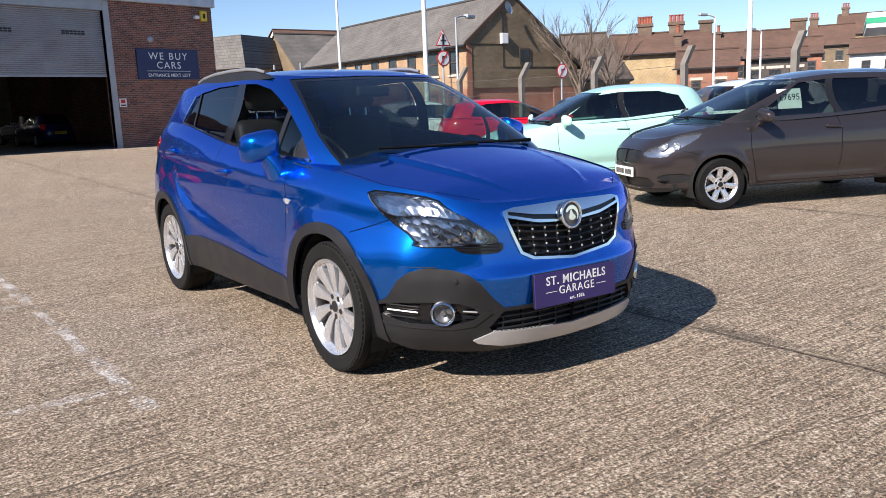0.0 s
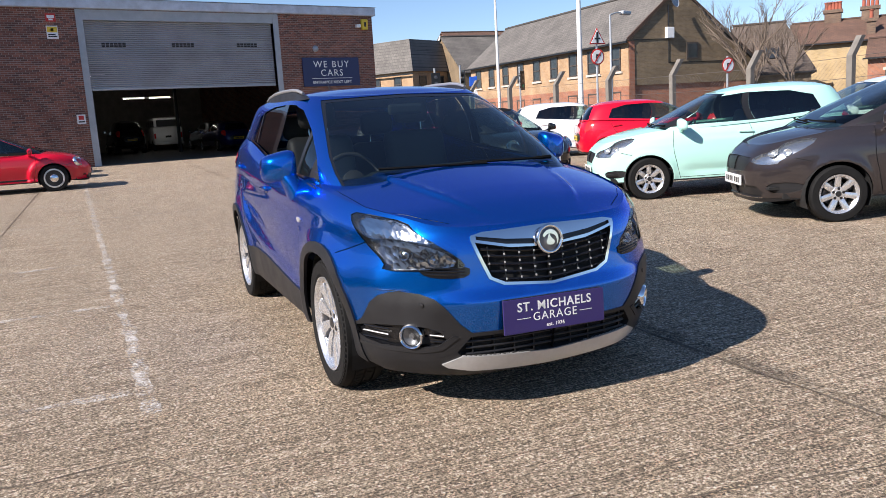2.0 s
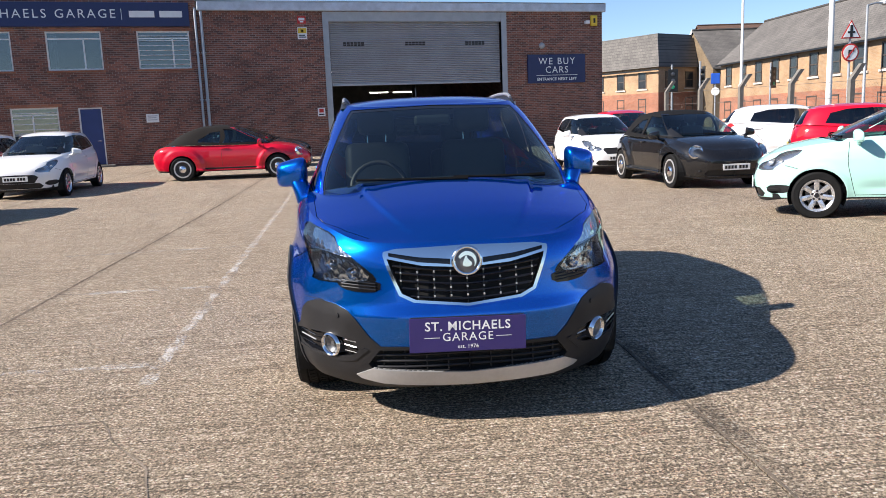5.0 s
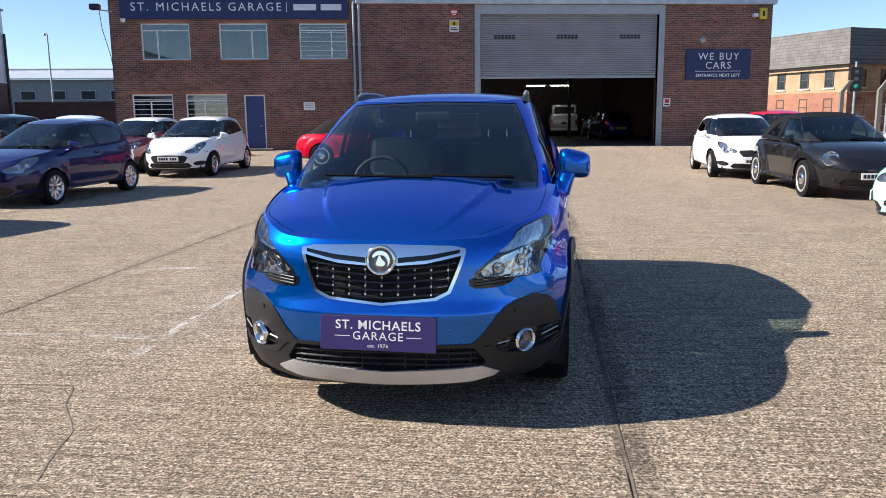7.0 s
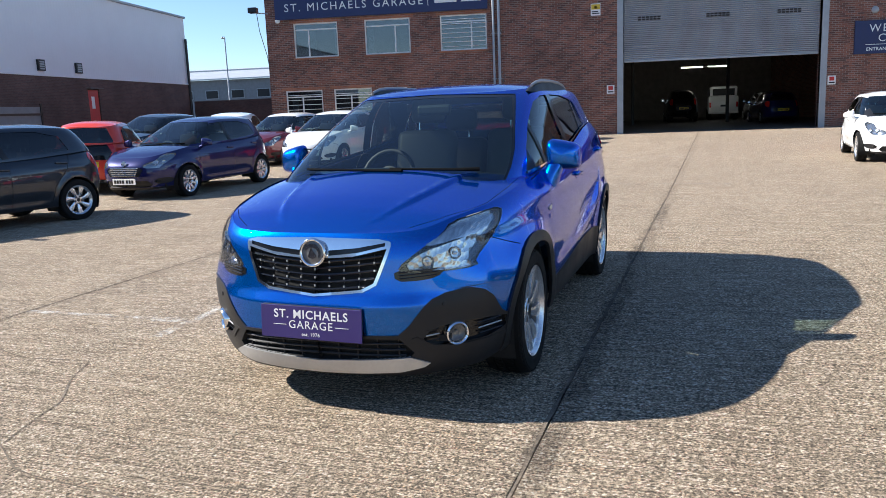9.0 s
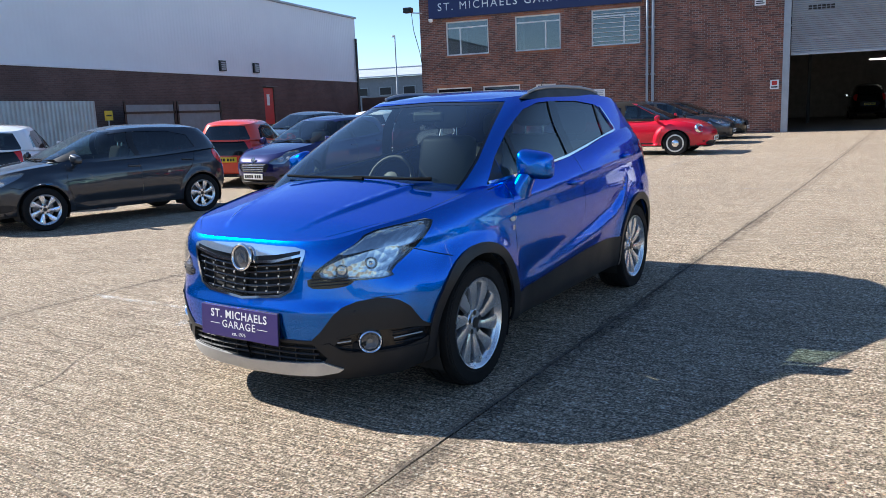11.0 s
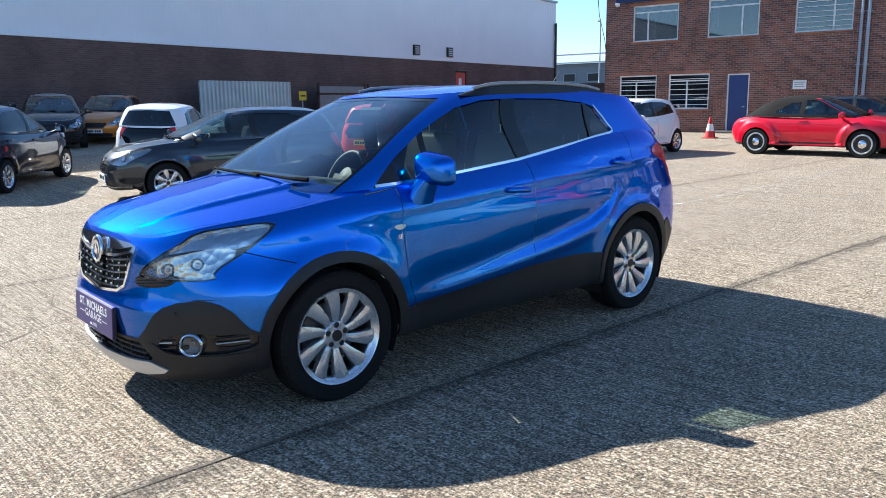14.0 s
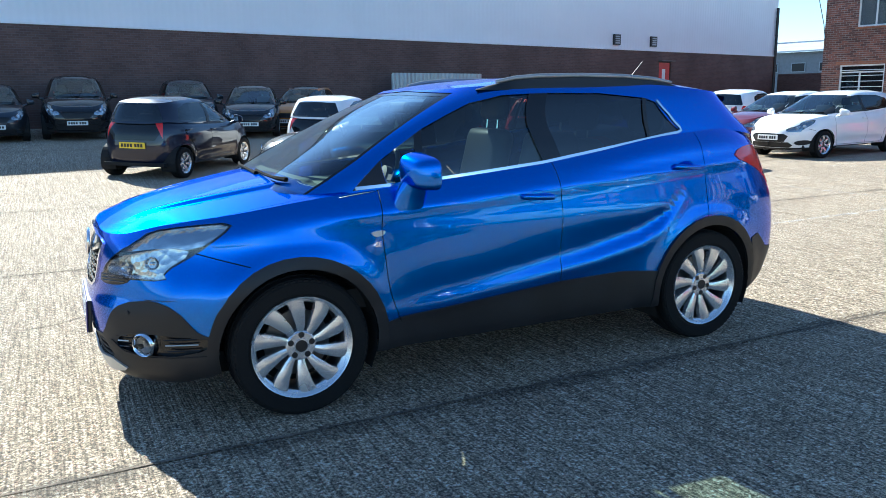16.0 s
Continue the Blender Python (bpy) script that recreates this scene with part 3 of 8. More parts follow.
for k, (a, b) in enumerate(UP):
    window(a, b, 3.84, 5.25, 7 if k == 2 else 0, (0.33, 0.67, 0.67)[k])
for x0, x1, z0, z1 in ((-5.45, -5.05, 3.9, 5.0), (-4.25, -4.10, 3.9, 5.15), (-2.82, -2.55, 3.9, 5.15), (-6.3, -6.0, 1.2, 2.3)):
    part("curtain", Mesh().sheet(lambda u, v, x0=x0, x1=x1, z0=z0, z1=z1: (x0 + (x1 - x0) * u, FY + 0.32 + 0.03 * math.sin(u * 18.0), z0 + (z1 - z0) * v), 24, 1), CURTAIN, garage, "pale curtain behind an office window", smooth=60)
for a, b in LOW:
    window(a, b, 1.12, 2.5, 6, 0.45)
part("office_back", Mesh().box(-6.7, 3.9, FY + 3.0, FY + 3.1, 0.05, 5.9), HALL_DARK, garage)
door = empty("door_1")
door.parent = garage
df = Mesh()
df.box(-2.03, -1.2, FY + 0.04, FY + 0.14, 2.4, 2.45).box(-2.03, -1.98, FY + 0.04, FY + 0.14, 0.18, 2.4).box(-1.25, -1.2, FY + 0.04, FY + 0.14, 0.18, 2.4)
part("door_frame", df, WHITE_FRAME, door)
part("door_leaf", Mesh().rbox(-1.975, -1.255, FY + 0.07, FY + 0.12, 0.30, 2.395, 0.006), BLUE_DOOR, door, "blue-painted office door leaf")
part("door_handle", Mesh().tube([(-1.33, FY + 0.07, 1.2), (-1.33, FY + 0.02, 1.2), (-1.45, FY + 0.02, 1.2)], 0.012, 6), CHROME, door)

# roller shutter, half open
shut = tagged(empty("roller_shutter"), "grey steel roller shutter pulled half up over the hall", "roller shutter", kind="structure")
sl = Mesh()
nsl = 33
for k in range(nsl):
    z0, z1 = 3.1 + (5.6 - 3.1) * k / nsl, 3.1 + (5.6 - 3.1) * (k + 1) / nsl
    h = z1 - z0
    s = Mesh()
    pr = [(0.0, z0 + 0.004), (-0.018, z0 + h * 0.2), (-0.026, z0 + h * 0.5), (-0.018, z0 + h * 0.8), (0.0, z1 - 0.004)]
    s.add([(x, FY + 0.16 + d, z) for d, z in pr for x in (7.66, 15.08)], [(2 * i, 2 * i + 1, 2 * i + 3, 2 * i + 2) for i in range(4)])
    part("slat", s, SHUTTER, shut)
part("bottom_rail", Mesh().rbox(7.66, 15.08, FY + 0.12, FY + 0.18, 3.03, 3.11, 0.01), SHUTTER, shut)
for x in (8.2, 10.83, 13.5):
    gr = Mesh()
    for k in range(6):
        for r in range(2):
            gr.box(x + 0.15 * k, x + 0.15 * k + 0.125, FY + 0.122, FY + 0.135, 4.64 + 0.085 * r, 4.64 + 0.085 * r + 0.065)
    part("vent_grille", gr, BLACK, shut, "dark slotted vent in the shutter")
for u0, u1, z0, z1 in ((7.38, 7.62, 0.0, 5.98), (15.12, 15.36, 0.0, 5.98), (7.622, 15.118, 5.6, 5.98)):
    part("guide_rail" if z0 == 0 else "shutter_box", Mesh().box(u0, u1, FY - 0.03 + 0.01 * (z0 > 0), FY + 0.2, z0, z1), STEEL_GREY, shut, "grey steel guide frame")

# signs
sg = tagged(empty("garage_sign", pose(-2.2, FY - 0.06, 5.86)), "long navy fascia sign with white lettering", "sign")
part("board", Mesh().rbox(-4.45, 4.45, -0.03, 0.055, -0.45, 0.43, 0.01), NAVY, sg)
fm = lambda x, z, y=-0.034: Matrix.Translation((x, y, z)) @ pose(0, 0, 0, 90, 0, 0)
words("ST. MICHAELS GARAGE", 0.45, WHITE, sg, fm(-1.1, 0.0), spacing=1.3, bold=0.0)
part("divider", Mesh().box(2.02, 2.04, -0.036, -0.031, -0.2, 0.2), WHITE, sg)
for k, (a, b) in enumerate(((2.3, 3.2), (3.38, 4.2))):
    part("text_bar", Mesh().box(a, b, -0.036, -0.031, -0.12, 0.12), WHITE, sg)
wb = tagged(empty("wall_sign", pose(17.71, FY - 0.05, 3.55)), "navy wall sign with white lettering", "sign")
part("board", Mesh().rbox(-1.4, 1.4, -0.025, 0.045, -0.62, 0.62, 0.008), NAVY, wb)
words("WE BUY", 0.41, WHITE, wb, fm(0, 0.32, -0.028), spacing=1.25)
words("CARS", 0.41, WHITE, wb, fm(0, -0.05, -0.028), spacing=1.2)
part("rule", Mesh().box(-1.0, 1.0, -0.03, -0.026, -0.285, -0.265), WHITE, wb)
words("ENTRANCE NEXT LEFT", 0.175, WHITE, wb, fm(0, -0.45, -0.028), spacing=1.08, bold=0.003)


def small_sign(name, label, x, z, w, h, ground_mat, marks):
    s = tagged(empty(name, pose(x, FY - 0.02, z)), label, "sign")
    part("plate", Mesh().rbox(-w / 2, w / 2, -0.008, 0.018, -h / 2, h / 2, 0.004), ground_mat, s)
    for a, b, c, d, mm in marks:
        part("mark", Mesh().box(a, b, -0.013, -0.009, c, d), mm, s)
    return s


small_sign("warning_sign", "yellow and white warning sign on the brickwork", 6.54, 5.14, 0.38, 0.46, WHITE, [(-0.17, 0.17, 0.0, 0.2, YELLOW), (-0.15, 0.15, -0.17, -0.13, BLACK), (-0.15, 0.1, -0.1, -0.06, BLACK), (-0.05, 0.05, 0.03, 0.14, BLACK)])
small_sign("alarm_sign", "red and white shield-shaped alarm sign", 6.54, 5.66, 0.34, 0.28, RED_PAINT, [(-0.12, 0.12, -0.02, 0.08, WHITE), (-0.07, 0.07, -0.1, -0.04, WHITE)])
for x in (7.12, 15.56):
    small_sign("notice", "small white notice with a red mark beside the shutter", x, 2.0, 0.3, 0.34, WHITE, [(-0.09, 0.09, -0.02, 0.13, RED_PAINT), (-0.11, 0.11, -0.12, -0.07, BLACK)])
small_sign("notice", "small white notice beside the blue door", 0.58, 1.98, 0.46, 0.32, WHITE, [(-0.18, 0.18, 0.07, 0.1, STEEL_GREY), (-0.18, 0.14, 0.0, 0.03, STEEL_GREY), (-0.18, 0.17, -0.08, -0.05, STEEL_GREY)])
bx = tagged(empty("alarm_box", pose(19.55, FY - 0.06, 5.62)), "yellow alarm bell box under the eaves", "alarm box")
part("case", Mesh().rbox(-0.16, 0.16, -0.08, 0.05, -0.23, 0.23, 0.03), YELLOW, bx)
part("mark", Mesh().box(-0.05, 0.05, -0.088, -0.083, -0.1, 0.1), BLACK, bx)
lm = tagged(empty("flood_lamp", pose(19.2, FY - 0.1, 5.55)), "small white security lamp on the wall", "lamp")
part("body", Mesh().rbox(-0.1, 0.1, -0.1, 0.09, -0.07, 0.07, 0.02), WHITE, lm)
bl = tagged(empty("wall_bell", pose(17.02, FY - 0.03, 4.56)), "round metal bell on the brickwork", "bell")
part("dome", Mesh().lathe([(0.0, 0.07), (0.09, 0.06), (0.13, 0.02), (0.14, -0.02)], 16, pose(0, 0, 0, 90, 0, 0)), STEEL_GREY, bl, smooth=40)
for x, r in ((2.46, 0.05), (2.68, 0.06)):
    dp = tagged(empty("downpipe", pose(x, FY - 0.09, 0)), "grey downpipe down the brick front", "downpipe")
    part("pipe", Mesh().tube([(0, 0, 0.05), (0, 0, 5.9), (0, 0.05, 6.1)], r, 10), STEEL_GREY, dp, smooth=50)
    for z in (0.8, 2.6, 4.4):
        part("bracket", Mesh().box(-r - 0.03, r + 0.03, -0.02, 0.085, z, z + 0.05), STEEL_GREY, dp)
cm = tagged(empty("camera_cluster", pose(-7.05, FY - 0.2, 5.6)), "security lamps and cables at the office corner", "security lamp")
part("arm", Mesh().tube([(0.1, 0.15, 0.1), (-0.3, -0.1, 0.12), (-0.45, -0.15, 0.2)], 0.025, 6), STEEL_GREY, cm)
part("lamp_head", Mesh().rbox(-0.62, -0.25, -0.3, 0.02, 0.12, 0.34, 0.03), BLACK, cm)
part("dome", Mesh().lathe([(0.0, -0.1), (0.08, -0.07), (0.1, 0.0), (0.1, 0.05)], 12, pose(0.55, -0.05, -0.25)), WHITE, cm, smooth=40)
part("cable", Mesh().tube([(-0.3, -0.1, 0.1), (-0.25, -0.05, -0.6), (-0.05, 0.1, -1.6), (0.0, 0.18, -2.2)], 0.015, 5), BLACK, cm)

# hall inside
for x, y, z in ((9.6, 40.5, 4.2), (13.1, 47.0, 3.35), (14.6, 47.0, 3.35)):
    tl = tagged(empty("tube_light", pose(x, y, z)), "lit fluorescent tube hung in the hall", "light", "hall tube lights")
    part("batten", Mesh().box(-0.62, 0.62, -0.05, 0.05, 0.02, 0.08), WHITE, tl)
    part("tube", Mesh().tube([(-0.58, 0, -0.01), (0.58, 0, -0.01)], 0.014, 8), LAMP_GLOW, tl)
FRAME_HALL = mat("dark_steel_frame", (0.03, 0.03, 0.032), 0.7)
hb = tagged(empty("roof_beam"), "steel roof beams across the hall", "beam", kind="structure")
for y in (35.5, 40.0, 44.5, 49.0):
    part("beam", Mesh().box(4.3, 19.6, y, y + 0.12, 4.5, 4.8), FRAME_HALL, hb)
for x in (9.2, 14.2):
    part("post", Mesh().box(x, x + 0.15, 43.0, 43.15, 0.03, 4.5), FRAME_HALL, hb)
wbn = tagged(empty("workbench", pose(6.0, 50.5, 0.03)), "cluttered workbench at the back of the hall", "workbench")
part("top", Mesh().box(-1.5, 1.5, -0.4, 0.4, 0.85, 0.92), WOOD, wbn)
for dx in (-1.4, 1.3):
    part("leg", Mesh().box(dx, dx + 0.1, -0.35, 0.35, 0, 0.85), STEEL_DARK, wbn)

# ---- warehouse ----
WX = -20.2
wh = tagged(empty("warehouse"), "long warehouse, dark brick below white ribbed cladding", "warehouse", kind="structure")
whp = lambda u, d, z: (WX - d, u, z)
part("wall", wall_sheet(Mesh(), -40, 51.8, -0.05, 3.9, [(39.1, 40.2, 1.2, 3.36)], whp, 0.35), BRICK_DARK, wh, "dark brown brick lower wall")
part("cladding", Mesh().box(WX - 0.34, WX - 0.06, -40, 51.8, 3.97, 8.45), CLAD_WHITE, wh, "white ribbed metal cladding")
part("drip_flashing", Mesh().rbox(WX - 0.2, WX + 0.03, -40, 51.82, 3.9, 3.97, 0.01), WHITE, wh)
part("end_wall", Mesh().box(WX - 30, WX - 0.36, 51.45, 51.8, -0.05, 8.4), BRICK_DARK, wh)
part("roof", Mesh().add([(WX - 0.02, -40, 8.46), (WX - 0.02, 51.9, 8.46), (WX - 30, 51.9, 10.2), (WX - 30, -40, 10.2)], [(0, 1, 2, 3)]), CLAD_GREY, wh)
part("eaves_gutter", Mesh().rbox(WX - 0.2, WX + 0.06, -40, 51.9, 8.4, 8.54, 0.03), STEEL_GREY, wh)
part("downpipe", Mesh().tube([(WX + 0.06, 51.6, 0), (WX + 0.06, 51.6, 7.0)], 0.09, 8), BLACK, wh)
for y in (35.3, 38.5):
    vn = empty("wall_vent")
    vn.parent = wh
    part("frame", Mesh().box(WX - 0.06, WX + 0.06, y - 0.26, y + 0.26, 4.15, 4.7), BLACK, vn)
    for k in range(4):
        part("louvre", Mesh().box(WX + 0.062, WX + 0.075, y - 0.18, y + 0.18, 4.22 + 0.11 * k, 4.29 + 0.11 * k), STEEL_GREY, vn)
rd = empty("fire_door")
rd.parent = wh
part("leaf", Mesh().box(WX - 0.12, WX - 0.05, 39.15, 40.15, 1.2, 3.3), RED_PAINT, rd, "red fire door")
part("panel", Mesh().box(WX - 0.049, WX - 0.044, 39.45, 39.75, 2.3, 2.95), WHITE, rd)
part("canopy", Mesh().box(WX + 0.001, WX + 0.25, 39.0, 40.3, 3.36, 3.42), CONC_POST, rd)
fc = tagged(empty("galvanised_gate", pose(WX + 1.4, 0, 0)), "tall galvanised corrugated gate by the warehouse", "gate")
rib = [(0.0, 0.0), (0.05, 0.045), (0.11, 0.045), (0.16, 0.0)]
gs_ = [(d, 19.6 + 0.2 * k + u) for k in range(24) for u, d in rib] + [(0.0, 24.4)]
part("sheet", Mesh().add([(d, y, z) for d, y in gs_ for z in (0.68, 2.5)], [(2 * i, 2 * i + 2, 2 * i + 3, 2 * i + 1) for i in range(len(gs_) - 1)]), GALV, fc)
part("rail", Mesh().box(-0.06, -0.005, 19.6, 24.4, 2.3, 2.38).box(-0.06, -0.005, 19.6, 24.4, 0.9, 0.98), STEEL_GREY, fc)
for y in (19.7, 24.3):
    part("post", Mesh().box(-0.14, -0.062, y - 0.05, y + 0.05, 0.0, 2.45), STEEL_GREY, fc)
nb = tagged(empty("notice", pose(WX + 1.4, 25.1, 1.9)), "small yellow notice between the gates", "sign")
part("plate", Mesh().rbox(-0.015, 0.015, -0.22, 0.22, -0.2, 0.2, 0.005), YELLOW, nb)
part("mark", Mesh().box(0.016, 0.02, -0.15, 0.15, -0.03, 0.03), BLACK, nb)
part("stake", Mesh().box(-0.05, -0.016, -0.03, 0.03, -1.9, 0.15), STEEL_GREY, nb)
pg = tagged(empty("panel_gate", pose(WX + 1.0, 0, 0)), "grey sheeted double gate in a dark steel frame", "gate")
for a, b in ((26.4, 29.8), (29.9, 33.4)):
    part("leaf", Mesh().box(-0.02, 0.02, a + 0.1, b - 0.1, 0.1, 2.35), SHED_DARK, pg)
    part("frame", Mesh().box(0.025, 0.07, a, a + 0.12, 0, 2.5).box(0.025, 0.07, b - 0.12, b, 0, 2.5).box(0.025, 0.07, a, b, 1.95, 2.05), BLACK, pg)
lw = tagged(part("boundary_wall", Mesh().box(WX + 0.1, -7.2, 52.0, 52.3, -0.05, 2.75), BRICK_DARK), "dark brick boundary wall behind the yard", "wall", kind="structure")

# ---- far retail shed ----
fs = tagged(empty("retail_shed"), "distant grey clad shed with a curved roof and small windows", "building", kind="structure")
part("wall", Mesh().box(-75, 5, 92.0, 120, 0, 6.2), SHED_DARK, fs)
part("roof", Mesh().sheet(lambda u, v: (-76 + 82 * u, 91.6 + 30 * v, 6.25 + 2.9 * math.sin(v * math.pi * 0.5)), 1, 8), CLAD_GREY, fs, smooth=60)
for z in (6.3, 7.3):
    part("roof_edge", Mesh().box(-76, 6, 91.2, 91.5, z - 0.1, z + 0.05), WHITE, fs)
for k in range(16):
    x = -60 + 3.3 * k
    w = empty("window")
    w.parent = fs
    part("frame", Mesh().box(x, x + 1.7, 91.9, 91.98, 3.9, 5.0), STEEL_GREY, w)
    part("pane", Mesh().box(x + 0.1, x + 1.6, 91.88, 91.895, 4.0, 4.9), BLACK, w)


# ---- the street beyond the yard ----
def block(name, label, corner, along, length, depth, eave, ridge, walls, roofm, hip=0.0, front_windows=(), end_windows=(), chimneys=(), overhang=0.3, verge=None, lower=None, mansard=0.0):
    """A pitched-roof building: its front runs from the corner along a heading (degrees) and its depth lies to the right of that heading.
    Windows: (distance, sill, width, height)."""
    h = tagged(empty(name, pose(corner[0], corner[1], 0, 0, 0, along)), label, "house")
    L, D = length, -depth
    w = Mesh()
    y0 = 0.0
    w.add([(0, 0, 0), (L, 0, 0), (L, D, 0), (0, D, 0), (0, 0, eave), (L, 0, eave), (L, D, eave), (0, D, eave)], [(0, 4, 5, 1), (1, 5, 6, 2), (2, 6, 7, 3), (3, 7, 4, 0)])
    if not hip:
        w.add([(0, 0, eave), (0, D, eave), (0, D / 2, ridge), (L, 0, eave), (L, D, eave), (L, D / 2, ridge)], [(0, 2, 1), (3, 4, 5)])
    part("wall", w, walls, h)
    if lower:
        part("lower_wall", Mesh().box(-0.03, L + 0.03, D - 0.03, 0.03, -0.05, lower[0]), lower[1], h)
    o = overhang
    k = (ridge - eave) / (depth / 2)
    r = Mesh()
    oh = o * 0.5 if not hip else o
    e = eave - k * o
    pts = [(-oh, o, e), (L + oh, o, e), (L + oh, D - o, e), (-oh, D - o, e), (hip - (0 if hip else oh), D / 2, ridge), (L - hip + (0 if hip else oh), D / 2, ridge)]
    t = 0.14
    up = [(a, b, c + t) for a, b, c in pts]
    r.add(up, [(0, 1, 5, 4), (2, 3, 4, 5), (1, 2, 5), (3, 0, 4)] if hip else [(0, 1, 5, 4), (2, 3, 4, 5)])
    r.add(pts + up, [(0, 6, 7, 1), (2, 8, 9, 3), (1, 7, 8, 2) if hip else (1, 7, 11, 5), (3, 9, 6, 0) if hip else (0, 4, 10, 6)] + ([] if hip else [(5, 11, 8, 2), (4, 3, 9, 10)]))
    if mansard:
        r, q = Mesh(), mansard
        r.add([(-o, o, eave), (L + o, o, eave), (L + o, D - o, eave), (-o, D - o, eave), (q, -q, ridge), (L - q, -q, ridge), (L - q, D + q, ridge), (q, D + q, ridge)], [(0, 1, 5, 4), (1, 2, 6, 5), (2, 3, 7, 6), (3, 0, 4, 7), (4, 5, 6, 7), (3, 2, 1, 0)])
    ro = part("roof", r, roofm, h)
    uv_by(ro, lambda p: (p.x, math.hypot(abs(p.y - D / 2), ridge - p.z)))
    if not mansard:
        part("ridge_tiles", Mesh().tube([(hip - 0.1, D / 2, ridge + t), (L - hip + 0.1, D / 2, ridge + t)], 0.12, 6), roofm, h)
    if verge:
        for x in (-oh - 0.03, L + oh - 0.03):
            part("barge_board", Mesh().add([(x, o, e), (x + 0.06, o, e), (x + 0.06, D / 2, ridge), (x, D / 2, ridge), (x, o, e + 0.3), (x + 0.06, o, e + 0.3), (x + 0.06, D / 2, ridge + 0.3), (x, D / 2, ridge + 0.3)], [(0, 1, 2, 3), (4, 7, 6, 5), (0, 4, 5, 1), (0, 3, 7, 4), (1, 5, 6, 2)]), verge, h)
    else:
        part("gutter", Mesh().box(-o, L + o, o - 0.02, o + 0.1, e - 0.02, e + 0.09), BLACK, h)

    def win(place, a, z, ww, hh):
        q = empty("window", place)
        q.parent = h
        part("pane", Mesh().box(a - ww / 2, a + ww / 2, -0.03, 0.012, z, z + hh), WINDOW_FAR, q)
        f = Mesh()
        for x0, x1, z0, z1 in ((a - ww / 2, a + ww / 2, z, z + 0.09), (a - ww / 2, a + ww / 2, z + hh - 0.09, z + hh), (a - ww / 2, a - ww / 2 + 0.09, z, z + hh), (a + ww / 2 - 0.09, a + ww / 2, z, z + hh), (a - ww / 2, a + ww / 2, z + hh * 0.5 - 0.04, z + hh * 0.5 + 0.04)):
            f.box(x0, x1, 0.005, 0.05, z0, z1)
        part("frame", f, FRAME_DARK, q)
        part("sill", Mesh().box(a - ww / 2 - 0.15, a + ww / 2 + 0.15, -0.02, 0.09, z - 0.14, z - 0.003), STONE_PALE, q)
        part("lintel", Mesh().box(a - ww / 2 - 0.12, a + ww / 2 + 0.12, -0.02, 0.02, z + hh + 0.003, z + hh + 0.2), STONE_PALE if z < 3 else walls, q)
    for a, z, ww, hh in front_windows:
        win(None, a, z, ww, hh)
    for a, z, ww, hh in end_windows:
        win(pose(0, 0, 0, 0, 0, 90), -a, z, ww, hh)
    for x, yy, wd, zt, pots in chimneys:
        c = Mesh().box(x - wd / 2, x + wd / 2, D * yy - wd * 0.4, D * yy + wd * 0.4, eave, zt - 0.25).box(x - wd / 2 - 0.1, x + wd / 2 + 0.1, D * yy - wd * 0.4 - 0.1, D * yy + wd * 0.4 + 0.1, zt - 0.25, zt)
        ch = part("chimney", c, BRICK_STACK, h)
        for q in range(pots):
            part("chimney_pot", Mesh().lathe([(0.14, 0), (0.12, 0.5), (0.16, 0.55), (0.16, 0.62), (0.0, 0.62)], 10, Matrix.Translation((x - wd / 2 + wd * (q + 0.5) / pots, D * yy, zt))), CLAY, ch)
    return h


BRICK_STACK = brick_mat("sooty_brick", (0.16, 0.10, 0.065), (0.09, 0.06, 0.045), (0.16, 0.12, 0.09))
CLAY = mat("red_clay_pot", (0.30, 0.085, 0.05), 0.8, var=0.2)
WINDOW_FAR = mat("far_window_glass", (0.03, 0.035, 0.04), 0.08, var=0.3)
FRAME_DARK = mat("brown_window_frame", (0.07, 0.055, 0.045), 0.5)
STONE_PALE = mat("pale_stone", (0.55, 0.48, 0.40), 0.8)
TERRACE = 77.6
ups = [(1.25 + 2.45 * k, 3.38, 1.0 + 0.35 * (k == 1), 1.48) for k in range(9)]
downs = [(1.35 + 2.45 * k, 0.75, 1.2, 1.4) for k in range(9)]
block("terrace_house", "buff brick terrace with a long grey slate roof", (38.5, 32.3), TERRACE, 22.4, 7.4, 5.25, 8.3, BRICK_BUFF, SLATE, front_windows=ups + downs, lower=(2.45, BRICK_ORANGE))
tg = tagged(empty("gable_wall", pose(38.5, 32.3, 0, 0, 0, TERRACE - 90)), "stock brick gable end of the terrace, in sun and shade", "wall", kind="structure")
slope = [(0, 5.2), (3.7, 8.2), (9.6, 3.95)]
part("gable_brick", Mesh().prism([(0, 2.45), (9.6, 2.45)] + slope[::-1], 0.05, 0.12, pose(0, 0, 0, 90, 0, 0)), BRICK_OLD, tg)
part("gable_base", Mesh().box(7.4, 9.6, -0.1, 3.0, -0.05, 2.44), BRICK_ORANGE, tg)
part("lean_to_roof", Mesh().prism([(6.9, 5.75), (9.9, 3.6), (9.95, 3.75), (6.95, 5.93)], -8.0, 0.3, pose(0, 0, 0, 90, 0, 0)), SLATE, tg)
part("verge", Mesh().prism([(3.7, 8.22), (9.75, 3.87), (9.85, 4.0), (3.7, 8.4), (-0.2, 5.28), (-0.1, 5.12)], 0.1, 0.22, pose(0, 0, 0, 90, 0, 0)), TILE_BROWN, tg)
gw = empty("window")
gw.parent = tg
part("frame", Mesh().box(4.3, 5.2, -0.18, -0.125, 3.93, 4.95), FRAME_DARK, gw)
